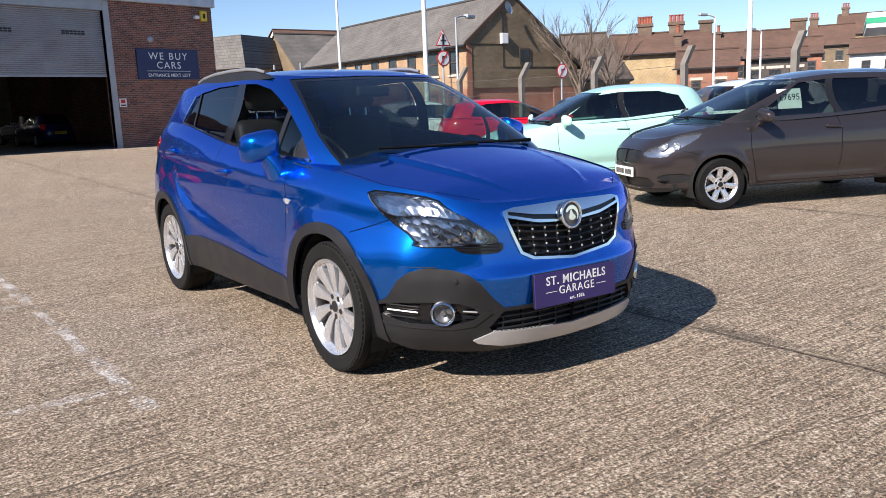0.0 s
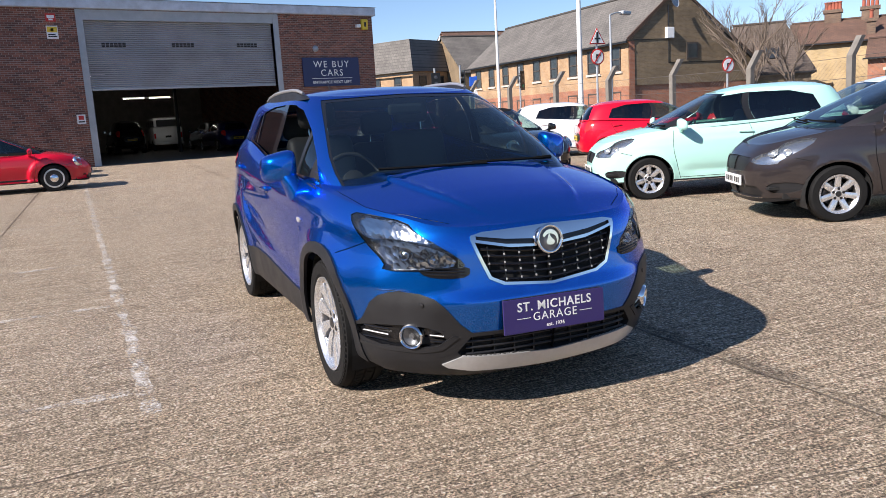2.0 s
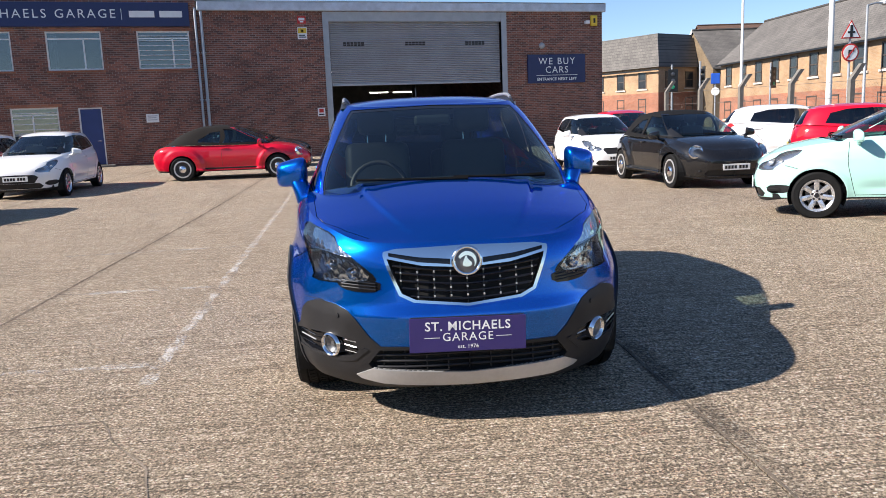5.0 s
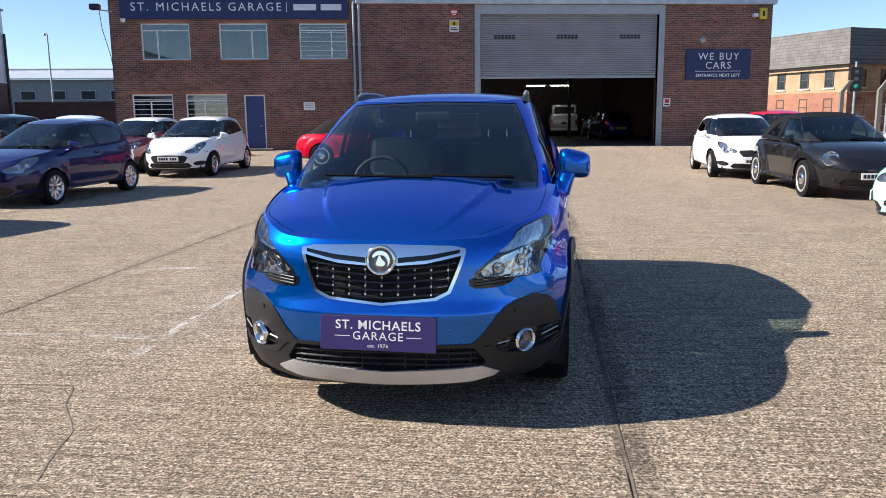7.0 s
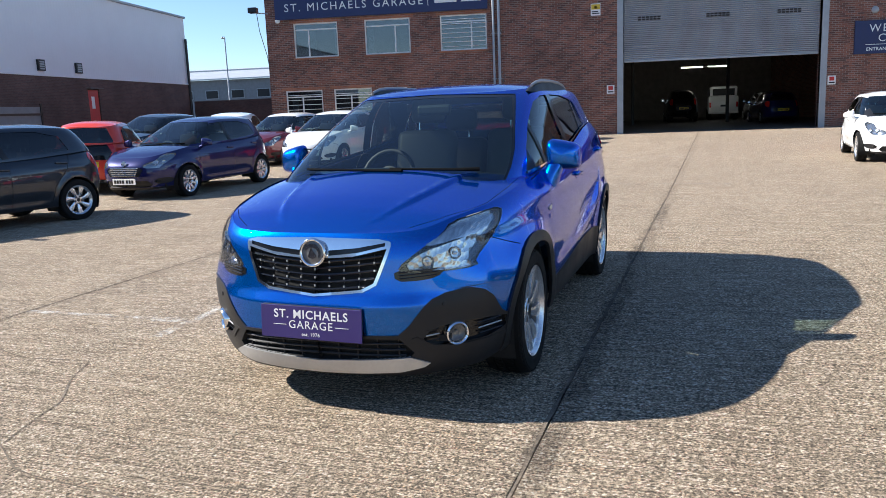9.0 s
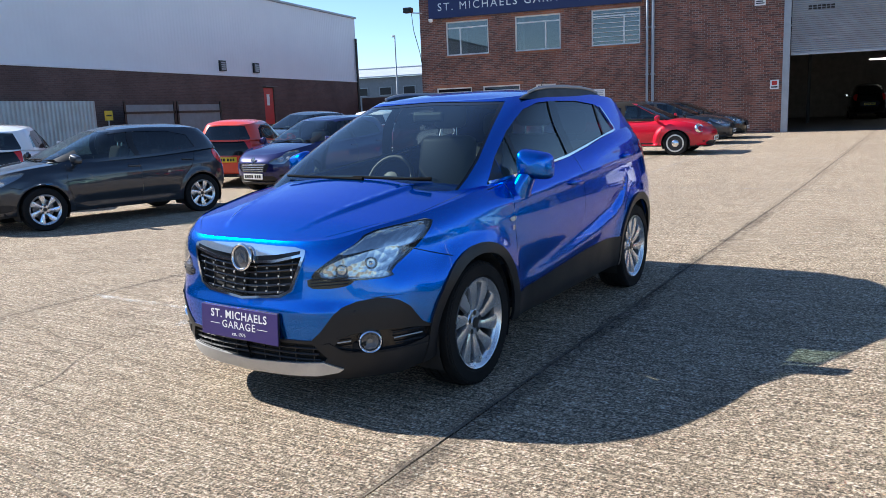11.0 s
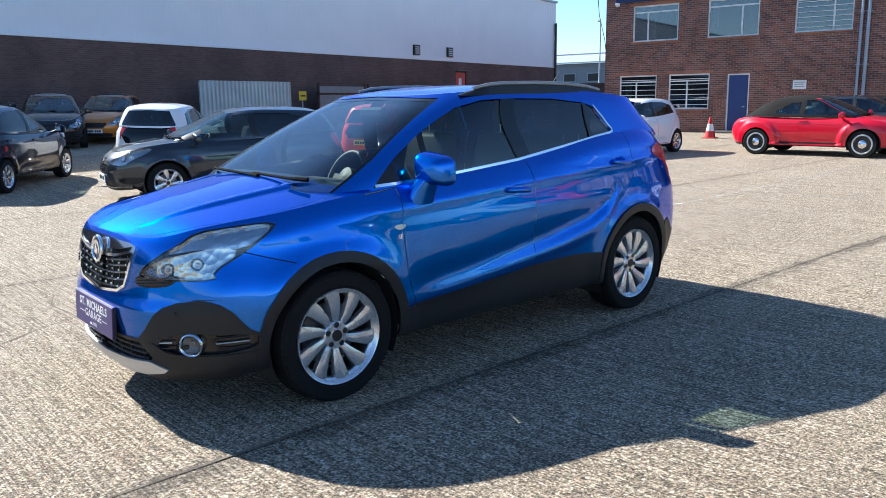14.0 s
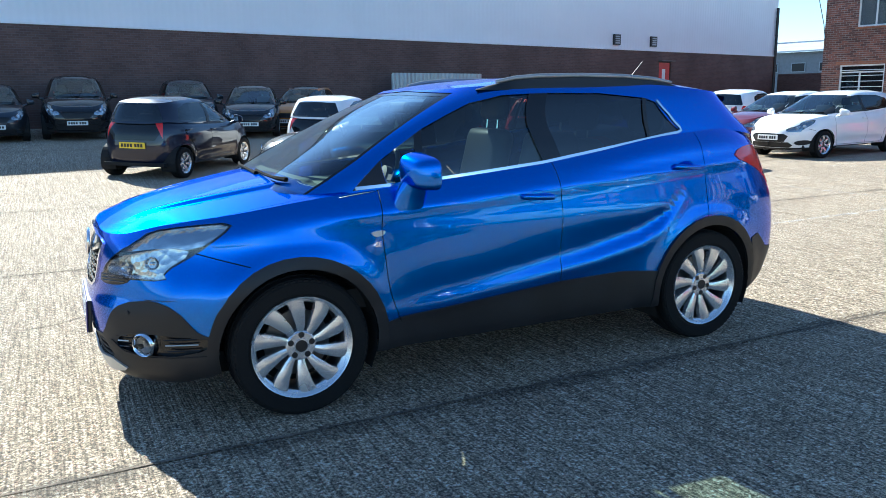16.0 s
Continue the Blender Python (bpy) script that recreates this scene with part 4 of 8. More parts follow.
part("pane", Mesh().box(4.4, 5.1, -0.19, -0.182, 4.03, 4.85), WINDOW_FAR, gw)
part("cable", Mesh().tube([(0.3, -0.14, 5.15), (2.9, -0.14, 5.2), (2.9, -0.14, 3.75), (9.0, -0.14, 3.75)], 0.02, 5), BLACK, tg)
part("corner_bricks", Mesh().box(-0.05, 0.35, -0.15, -0.122, 0, 5.1), BRICK_ORANGE, tg)
part("meter_box", Mesh().rbox(2.66, 3.2, -0.36, -0.12, 5.2, 5.86, 0.03), WHITE, tg)
part("satellite_dish", Mesh().lathe([(0.0, 0.0), (0.25, 0.04), (0.42, 0.14)], 20, pose(3.0, -0.5, 7.35, 75, 0, 20)), STEEL_GREY, tg, smooth=60)
part("waste_pipe", Mesh().tube([(2.9, -0.16, 5.85), (2.9, -0.16, 7.2)], 0.05, 6), BLACK, tg)
block("corner_house", "buff and orange brick corner block under a steep grey slate roof", (42.8, 62.5), 107.0, 14.0, 6.5, 5.6, 8.7, BRICK_BUFF, SLATE, hip=1.0, mansard=0.9, lower=(3.3, BRICK_ORANGE),
      front_windows=[(1.9 + 2.7 * k, z, 0.95, 1.5) for k in range(4) for z in (3.7, 1.3)], end_windows=[(1.5, 3.7, 1.1, 1.5), (4.3, 3.7, 1.1, 1.5), (1.5, 1.3, 1.1, 1.5), (4.3, 1.3, 1.1, 1.5)])
block("link_house", "brick house with a slate roof and a white barge board", (49.2, 69.4), TERRACE - 90, 8.5, 9.0, 5.4, 8.95, BRICK_OLD, SLATE, verge=WHITE)
block("hill_house", "distant house with an orange tiled roof", (62.0, 88.0), TERRACE - 90, 24.0, 12.0, 8.0, 11.5, BRICK_ORANGE, TILE_BROWN)
# older houses
BRICK_YELLOW = brick_mat("yellow_stock_brick", (0.44, 0.32, 0.16), (0.34, 0.24, 0.12), (0.36, 0.29, 0.2))
block("old_house", "old yellow brick house with a brown tiled roof and tall chimneys", (62.7, 26.9), 116.1, 8.2, 8.0, 5.07, 6.8, BRICK_YELLOW, TILE_BROWN, chimneys=[(0.3, .5, 1.0, 7.75, 0), (2.7, .5, 1.2, 7.75, 4), (5.3, .5, 1.2, 7.75, 5), (2.6, .1, 0.6, 6.6, 1)])
block("old_house", "low brown-roofed rear wing of an old house", (57.9, 22.8), 113.4, 4.3, 5.0, 3.55, 4.74, BRICK_ORANGE, TILE_BROWN, front_windows=[(1.2, 1.6, 0.7, 1.0), (2.9, 1.6, 0.7, 1.0)])
block("old_house", "brick terraced house with a long brown roof", (76.5, 24.1), 110.3, 8.4, 9.0, 5.0, 7.36, BRICK_ORANGE, TILE_BROWN, front_windows=[(k * 2.2 + 1.2, 3.0, 1.0, 1.2) for k in range(4)], chimneys=[(0.4, .5, 1.3, 8.4, 0), (7.6, .4, 0.5, 7.6, 1)])
block("old_house", "dark timber shed block behind the fence", (63.2, 19.7), 109.1, 4.4, 4.0, 4.1, 4.75, FRAME_DARK, TILE_BROWN, front_windows=[(0.8, 2.3, 1.0, 1.0), (2.2, 2.3, 1.0, 1.0), (3.6, 2.3, 1.0, 1.0)])
for k, (x, y, a, ln, dp, ev, rg, wl) in enumerate(((91.4, 27.0, 107.1, 3.2, 7.0, 5.6, 7.4, BRICK_ORANGE), (108.6, 28.4, 105.6, 5.2, 8.0, 7.3, 9.8, BRICK_OLD), (132.4, 27.3, 103.5, 9.5, 10.0, 9.9, 13.0, BRICK_YELLOW), (98.2, 20.3, 103.1, 5.6, 8.0, 5.5, 7.2, WHITE), (100.0, 14.0, 100.0, 6.0, 8.0, 6.0, 8.2, BRICK_OLD), (136.0, 14.0, 100.0, 12.0, 10.0, 9.0, 12.2, BRICK_ORANGE))):
    block("hillside_house", "distant house on the hillside with a brown roof", (x, y), a, ln, dp, ev, rg, wl, TILE_BROWN, front_windows=[(ln * 0.3, ev - 2.0, 0.9, 1.2), (ln * 0.7, ev - 2.0, 0.9, 1.2)], chimneys=[(ln * 0.9, .5, 1.0, rg + 1.2, 3)] if k != 3 else ())
cn = tagged(empty("filling_canopy", pose(58.45, 14.75, 0, 0, 0, -75)), "white and green canopy over a filling station", "canopy")
part("fascia", Mesh().box(0, 16, -8, 0, 4.87, 5.7), WHITE, cn)
part("green_band", Mesh().box(-0.03, 16.03, -8.03, 0.03, 5.12, 5.42), GREEN, cn)
for x in (3, 13):
    part("column", Mesh().box(x, x + 0.4, -4.2, -3.8, 0, 4.87), WHITE, cn)


# columns, poles and signs
def lamp_column(x, y, h, r, material, arm=1.2, heading=0, name="street_lamp", label="grey street lamp column"):
    p = tagged(empty(name, pose(x, y, 0, 0, 0, heading)), label, "street lamp")
    part("column", Mesh().tube([(0, 0, -0.05), (0, 0, 1.2), (0, 0, 1.25), (0, 0, h)], [r, r, r * 0.7, r * 0.45], 12), material, p, smooth=40)
    part("arm", Mesh().tube([(0, 0, h), (arm * 0.5, 0, h + 0.1), (arm, 0, h + 0.12)], r * 0.4, 8), material, p)
    part("lantern", Mesh().rbox(arm - 0.1, arm + 0.5, -0.13, 0.13, h + 0.05, h + 0.2, 0.04), STEEL_GREY, p)
    return p


POLE_WHITE = mat("pole_white", (0.72, 0.72, 0.70), 0.4)
lamp_column(26.07, 24.17, 9.5, 0.17, POLE_WHITE, 1.2, 200)
lamp_column(47.0, 20.0, 6.0, 0.11, POLE_WHITE, 0.8, 160)
lamp_column(48.0, 17.6, 5.0, 0.10, POLE_WHITE, 0.7, 160)
lamp_column(-22.3, 63.8, 8.2, 0.11, STEEL_GREY, 0.8, 120)
lamp_column(25.2, 21.6, 4.9, 0.08, STEEL_GREY, 0.9, 10)
for x, y, h in ((18.9, 7.21, 8.5), (29.7, 34.1, 12.0)):
    fp = tagged(empty("flagpole", pose(x, y, 0)), "tall white flagpole without a flag", "flagpole")
    part("shaft", Mesh().tube([(0, 0, -0.05), (0, 0, h)], [0.06 if x < 20 else 0.10, 0.045], 10), POLE_WHITE, fp, smooth=40)
    part("base_collar", Mesh().lathe([(0.12, 0), (0.12, 0.2), (0.07, 0.25)], 12), STEEL_GREY, fp)


def road_sign(x, y, heading, tri_z=None, round_z=None, size=0.45):
    s = tagged(empty("road_sign", pose(x, y, 0, 0, 0, heading)), "road sign with a red border on a grey post", "road sign")
    top = max(z for z in (tri_z, round_z) if z) + size
    part("post", Mesh().tube([(0, 0.05, -0.05), (0, 0.05, top)], 0.045, 8), STEEL_GREY, s)
    m = pose(0, 0, 0, 90, 0, 0)
    if tri_z:
        for k, (q, mm, d) in enumerate(((1.0, RED_PAINT, 0.0), (0.80, WHITE, 0.012))):
            part("plate" if not k else "face", Mesh().prism([(0, size * 1.1 * q), (-size * q, -size * 0.62 * q), (size * q, -size * 0.62 * q)], d, d + 0.012, Matrix.Translation((0, 0, tri_z)) @ m), mm, s)
        part("mark", Mesh().box(-0.05, 0.05, -0.032, -0.026, tri_z - 0.2, tri_z + 0.24).box(-0.14, 0.14, -0.034, -0.028, tri_z - 0.05, tri_z + 0.02), BLACK, s)
    if round_z:
        for k, (q, mm, d) in enumerate(((size * 0.85, RED_PAINT, 0.0), (size * 0.70, WHITE, 0.012))):
            part("disc" if not k else "face", Mesh().prism([(q * math.cos(a), q * math.sin(a)) for a in np.linspace(0, 2 * math.pi, 28, endpoint=False)], d, d + 0.012, Matrix.Translation((0, 0, round_z)) @ m), mm, s)
        part("mark", Mesh().box(-0.09, -0.03, -0.034, -0.027, round_z - 0.18, round_z + 0.1).box(-0.03, 0.14, -0.034, -0.027, round_z + 0.03, round_z + 0.1), BLACK, s)
        part("slash", Mesh().prism([(-0.2, -0.24), (-0.15, -0.26), (0.22, 0.22), (0.17, 0.25)], 0.026, 0.036, Matrix.Translation((0, 0, round_z)) @ m), RED_PAINT, s)
    return s


road_sign(25.6, 22.7, -12, 4.12, 3.37, 0.39)
road_sign(33.0, 21.6, -14, None, 2.85, 0.41)


def signal(x, y, heading, z):
    s = tagged(empty("traffic_light", pose(x, y, 0, 0, 0, heading)), "black traffic light head on a grey pole", "traffic light")
    part("pole", Mesh().tube([(0, 0.2, -0.05), (0, 0.2, z + 0.9)], 0.06, 8), STEEL_GREY, s)
    part("backboard", Mesh().rbox(-0.28, 0.28, -0.02, 0.02, z - 0.62, z + 0.62, 0.05), BLACK, s)
    for k, mm in enumerate((GREEN, AMBER, RED_PAINT)):
        part("lamp_hood", Mesh().lathe([(0.13, -0.2), (0.13, 0.0), (0.12, 0.0), (0.12, -0.2)], 12, Matrix.Translation((0, -0.03, z - 0.36 + 0.36 * k)) @ pose(0, 0, 0, -90, 0, 0) @ Matrix.Scale(-1, 4, (0, 0, 1))), BLACK, s)
        part("lens", Mesh().lathe([(0.11, 0.0), (0.0, 0.02)], 12, Matrix.Translation((0, -0.035, z - 0.36 + 0.36 * k)) @ pose(0, 0, 0, 90, 0, 0)), STEEL_DARK if mm is not GREEN else mm, s)
    return s


signal(28.0, 37.8, -20, 3.2)
signal(36.0, 39.2, 20, 3.3)
signal(29.6, 37.2, 70, 3.3)
bs = tagged(empty("blue_sign", pose(31.4, 38.6, 0, 0, 0, -30)), "small blue direction sign on a post", "road sign")
part("post", Mesh().tube([(0, 0.05, -0.05), (0, 0.05, 3.6)], 0.04, 8), STEEL_GREY, bs)
part("plate", Mesh().rbox(-0.25, 0.25, -0.02, 0.02, 3.0, 3.6, 0.03), mat("road_blue", (0.02, 0.10, 0.5), 0.4), bs)
part("disc", Mesh().lathe([(0.24, 0.0), (0.24, 0.02), (0.0, 0.02)], 16, pose(0, 0, 2.55, 90, 0, 0)), WHITE, bs)


# boundary fence: cranked concrete posts and wire
def crank_post(x, y, heading):
    p = tagged(empty("fence_post", pose(x, y, lift(x, y) - 0.02, 0, 0, heading)), "weathered concrete fence post with a cranked top", "fence post", "yard fence posts")
    w, m = 0.075, Mesh()
    ring = [(0, 0), (0, 2.15), (0.34, 2.62)]
    m.add([(a + dx, dy, z) for a, z in ring for dx, dy in ((-w, -w), (w, -w), (w, w), (-w, w))], [(0, 3, 2, 1)] + [(4 * i + j, 4 * i + (j + 1) % 4, 4 * i + 4 + (j + 1) % 4, 4 * i + 4 + j) for i in range(2) for j in range(4)] + [(8, 9, 10, 11)])
    part("post", m, CONC_POST, p)
    return p


FENCE = [(21.6, 29.5), (21.3, 26.6), (21.0, 23.7), (20.75, 20.8), (20.45, 17.95), (20.17, 15.11), (19.9, 12.3), (19.6, 9.4), (19.3, 6.5), (19.0, 3.6), (18.7, 0.7), (18.4, -2.2)]
for q in FENCE:
    crank_post(q[0] + 0.6, q[1], -8)
WIRE = mat("rusty_wire", (0.11, 0.095, 0.085), 0.7)
wire = tagged(empty("chain_link_fence"), "chain-link wire strung along the yard boundary", "fence")
for z in (0.4, 1.0, 1.6, 2.1):
    part("strand", Mesh().tube([(a + 0.6, b, z + lift(a, b)) for a, b in FENCE], 0.006, 4), WIRE, wire)
for a, b in zip(FENCE, FENCE[1:]):
    ms = Mesh()
    n = 26
    for k in range(n):
        for sg in (1, -1):
            u0 = k / n
            u1 = u0 + sg * 1.75 / math.dist(a, b)
            z0, z1 = 0.1, 2.1
            if u1 > 1:
                z1, u1 = z0 + (z1 - z0) * (1 - u0) / (u1 - u0), 1
            if u1 < 0:
                z1, u1 = z0 + (z1 - z0) * u0 / (u0 - u1), 0
            p0, p1 = [(a[0] + (b[0] - a[0]) * u + 0.6, a[1] + (b[1] - a[1]) * u) for u in (u0, u1)]
            ms.add([(p0[0], p0[1], z0), (p0[0], p0[1], z0 + 0.008), (p1[0], p1[1], z1 + 0.008), (p1[0], p1[1], z1)], [(0, 1, 2, 3)])
    part("mesh_panel", ms, WIRE, wire)


# bare trees
def bare_tree(x, y, h, seed):
    r = random.Random(seed)
    t = tagged(empty("bare_tree", pose(x, y, 0)), "leafless tree with many fine upright twigs", "tree")
    trunk, limbs, twigs = Mesh(), Mesh(), Mesh()
    trunk.tube([(0, 0, -0.05), (0.05, 0.02, h * 0.2), (0.0, 0.06, h * 0.38)], [0.16, 0.12, 0.09], 8)

    def grow(p, d, ln, rad, depth):
        q = p + d * ln
        mid = p + d * ln * 0.5 + Vector((r.uniform(-1, 1), r.uniform(-1, 1), 0)) * ln * 0.05
        (limbs if depth < 2 else twigs).tube([p, mid, q], [rad, rad * 0.8, rad * 0.6], 5 if depth < 2 else 3)
        if depth < 4:
            for _ in range(r.choice((3, 4)) if depth < 3 else 3):
                nd = (d + Vector((r.uniform(-1, 1), r.uniform(-1, 1), r.uniform(-0.1, 0.7))) * 0.62).normalized()
                grow(p + d * ln * r.uniform(0.45, 1.0), nd, ln * r.uniform(0.55, 0.8), rad * 0.55, depth + 1)
    for k in range(4):
        a = k * 1.57 + r.uniform(-0.4, 0.4)
        grow(Vector((0, 0.04, h * (0.2 + 0.05 * k))), Vector((math.cos(a) * 0.5, math.sin(a) * 0.5, 0.9)).normalized(), h * 0.28, 0.07, 0)
    part("trunk", trunk, WOOD, t, smooth=60)
    part("crown", limbs, WOOD, t)
    tagged(part("brushwood", twigs, WOOD, t), kind="stuff")


bare_tree(44.0, 27.5, 8.3, 1)
bare_tree(49.5, 28.3, 7.0, 2)
bare_tree(47.0, 29.5, 6.2, 5)
sk = block("low_house", "low house with a brown roof and skylights", (51.2, 27.9), 121.5, 6.6, 9.0, 2.95, 6.3, BRICK_OLD, TILE_DARK, hip=1.6)
for x in (2.0, 4.2):
    part("skylight", Mesh().box(-0.4, 0.4, -0.6, 0.6, -0.02, 0.08), WINDOW_FAR, sk, m=pose(x + 0.4, -1.4, 4.15, -36.7))


# ---- car building ----
from mathutils.geometry import delaunay_2d_cdt


def curve(pts):
    """A smooth curve through (x, y) points, without overshoot."""
    a = np.array(sorted(pts), float)
    x, y = a[:, 0], a[:, 1]
    h, d = np.diff(x), np.diff(y) / np.diff(x)
    m = np.empty(len(x))
    m[0], m[-1] = d[0], d[-1]
    same = d[:-1] * d[1:] > 0
    with np.errstate(divide="ignore", invalid="ignore"):
        m[1:-1] = np.where(same, 2 * d[:-1] * d[1:] / (d[:-1] + d[1:]), 0)

    def f(q):
        q = np.asarray(q, float)
        qc = np.clip(q, x[0], x[-1])
        i = np.clip(np.searchsorted(x, qc, side="right") - 1, 0, len(x) - 2)
        t = (qc - x[i]) / h[i]
        return ((1 + 2 * t) * (1 - t) ** 2 * y[i] + t * (1 - t) ** 2 * h[i] * m[i] + t * t * (3 - 2 * t) * y[i + 1] + t * t * (t - 1) * h[i] * m[i + 1]
                + np.where(q < x[0], (q - x[0]) * m[0], 0) + np.where(q > x[-1], (q - x[-1]) * m[-1], 0))
    return f


def inside(poly, pts):
    """Which of the points (n, 2) lie in the polygon."""
    p, res = np.asarray(poly, float), np.zeros(len(pts), bool)
    x, y = pts[:, 0], pts[:, 1]
    for (x0, y0), (x1, y1) in zip(p, np.roll(p, -1, axis=0)):
        if y0 != y1:
            res ^= ((y0 > y) != (y1 > y)) & (x < (x1 - x0) * (y - y0) / (y1 - y0) + x0)
    return res


def soften(poly, k=2, keep=0.25):
    """Rounds a polygon's corners off by cutting them."""
    p = [tuple(q) for q in poly]
    for _ in range(k):
        p = [q for a, b in zip(p, p[1:] + p[:1]) for q in ((a[0] + (b[0] - a[0]) * keep, a[1] + (b[1] - a[1]) * keep), (b[0] + (a[0] - b[0]) * keep, b[1] + (a[1] - b[1]) * keep))]
    return p


def band(pts, w):
    """A closed ribbon of width w along a line in the plane."""
    p = np.array(pts, float)
    d = np.gradient(p, axis=0)
    n = np.stack([-d[:, 1], d[:, 0]], 1) / np.linalg.norm(d, axis=1, keepdims=True) * w / 2
    return [tuple(q) for q in p + n] + [tuple(q) for q in (p - n)[::-1]]


def dense(poly, step, closed=True):
    out = []
    for a, b in zip(poly, poly[1:] + poly[:1] if closed else poly[1:]):
        n = max(1, int(math.dist(a, b) / step))
        out += [(a[0] + (b[0] - a[0]) * i / n, a[1] + (b[1] - a[1]) * i / n) for i in range(n)]
    return out if closed else out + [poly[-1]]


def cut_up(domain, regions, step):
    """Triangulates a plane domain along the outlines of named regions (later ones win); gives {name: (points, triangles)}."""
    outlines = [dense([tuple(p) for p in domain], step)] + [dense([tuple(p) for p in poly], step * 0.8) for _, poly in regions]
    pts, edges = [], []
    for o in outlines:
        n = len(pts)
        pts += o
        edges += [(n + i, n + (i + 1) % len(o)) for i in range(len(o))]
    b = np.array(pts)
    lo, hi = b.min(0), b.max(0)
    gx, gy = np.meshgrid(np.arange(lo[0] + step / 2, hi[0], step), np.arange(lo[1] + step / 2, hi[1], step))
    grid = np.stack([gx.ravel(), gy.ravel()], 1)
    grid = grid[inside(domain, grid)]
    keep = np.array([np.min(np.abs(b - q).max(1)) > 0.4 * step for q in grid], bool) if len(grid) else []
    pts += [tuple(q) for q in grid[keep]] if len(grid) else []
    vo, _, fo = delaunay_2d_cdt([Vector(p) for p in pts], edges, [], 0, 1e-6)[:3]
    v = np.array([(p.x, p.y) for p in vo])
    f = np.array([t for t in fo if len(t) == 3], int)
    mid = v[f].mean(1)
    who = np.where(inside(domain, mid), 0, -1)
    for k, (_, poly) in enumerate(regions):
        who[(who >= 0) & inside(poly, mid)] = k + 1
    a, bb, c = v[f[:, 0]], v[f[:, 1]], v[f[:, 2]]
    area = (bb[:, 0] - a[:, 0]) * (c[:, 1] - a[:, 1]) - (bb[:, 1] - a[:, 1]) * (c[:, 0] - a[:, 0])
    f[area < 0] = f[area < 0][:, ::-1]
    f, who = f[np.abs(area) > 1e-9], who[np.abs(area) > 1e-9]
    out = {}
    for k, name in enumerate(["base"] + [r[0] for r in regions]):
        sel = f[who == k]
        if len(sel):
            old = out.get(name)
            out[name] = (v, sel if old is None else np.concatenate([old[1], sel]))
    return out


class Skin:
    """A smooth car surface over a plane: fn maps (n, 2) points to (n, 3)."""

    def __init__(self, fn, flip=False):
        self.fn, self.flip = fn, flip

    def normals(self, q):
        e = 2e-3
        du = self.fn(q + (e, 0)) - self.fn(q - (e, 0))
        dv = self.fn(q + (0, e)) - self.fn(q - (0, e))
        n = np.cross(du, dv)
        ln = np.linalg.norm(n, axis=1, keepdims=True)
        n = np.where(ln > 1e-12, n / np.maximum(ln, 1e-12), (0, 0, 1))
        return -n if self.flip else n

    def piece(self, name, tri, material, parent, side="both", off=0.0, label="", thick=0.0):
        """One part from (points, triangles). side: l, r, or both halves in one mesh. thick: a rim turned inwards."""
        v, f = tri
        ids, inv = np.unique(f, return_inverse=True)
        q, f = v[ids], inv.reshape(f.shape)
        p, n = self.fn(q), self.normals(q)
        p = p + n * off
        if self.flip:
            f = f[:, ::-1]
        if thick:
            e = np.sort(np.concatenate([f[:, [0, 1]], f[:, [1, 2]], f[:, [2, 0]]]), axis=1)
            un, cnt = np.unique(e, axis=0, return_counts=True)
            rim = {tuple(x) for x in un[cnt == 1]}
            k = len(p)
            quads = [(b, a, a + k, b + k) for t in f for a, b in ((t[0], t[1]), (t[1], t[2]), (t[2], t[0])) if (min(a, b), max(a, b)) in rim]
            tris = [tuple(t) for t in f] + quads
            p, n = np.concatenate([p, p - n * thick]), np.concatenate([n, n])
        else:
            tris = [tuple(t) for t in f]
        verts, norms, faces = [], [], []
        seam = np.abs(p[:, 1]) < 1e-4
        for s in ((1,) if side == "l" else (-1,) if side == "r" else (1, -1)):
            k = len(verts)
            verts += [(a, s * b, c) for a, b, c in p]
            norms += [(a, s * b, c) for a, b, c in n]
            weld = s < 0 and k
            faces += [tuple(i if weld and seam[i] else k + i for i in (t if s > 0 else t[::-1])) for t in tris]
        me = bpy.data.meshes.new(name)
        me.from_pydata(verts, [], faces)
        me.materials.append(material)
        me.shade_smooth()
        if not thick:
            me.normals_split_custom_set_from_vertices([tuple(map(float, x)) for x in norms])
        else:
            me.set_sharp_from_angle(angle=radians(40))
        ob = new(name, me)
        ob.parent = parent
        if label:
            ob["label"] = label
        return ob


def islands(tri):
    """Splits (points, triangles) into its connected pieces."""
    v, f = tri
    root = {}

    def find(a):
        while root[a] != a:
            root[a] = root[root[a]]
            a = root[a]
        return a
    for t in f:
        for a in t:
            root.setdefault(int(a), int(a))
        r0 = find(int(t[0]))
        for a in t[1:]:
            root[find(int(a))] = r0
    who = np.array([find(int(t[0])) for t in f])
    return [(v, f[who == k]) for k in np.unique(who)]


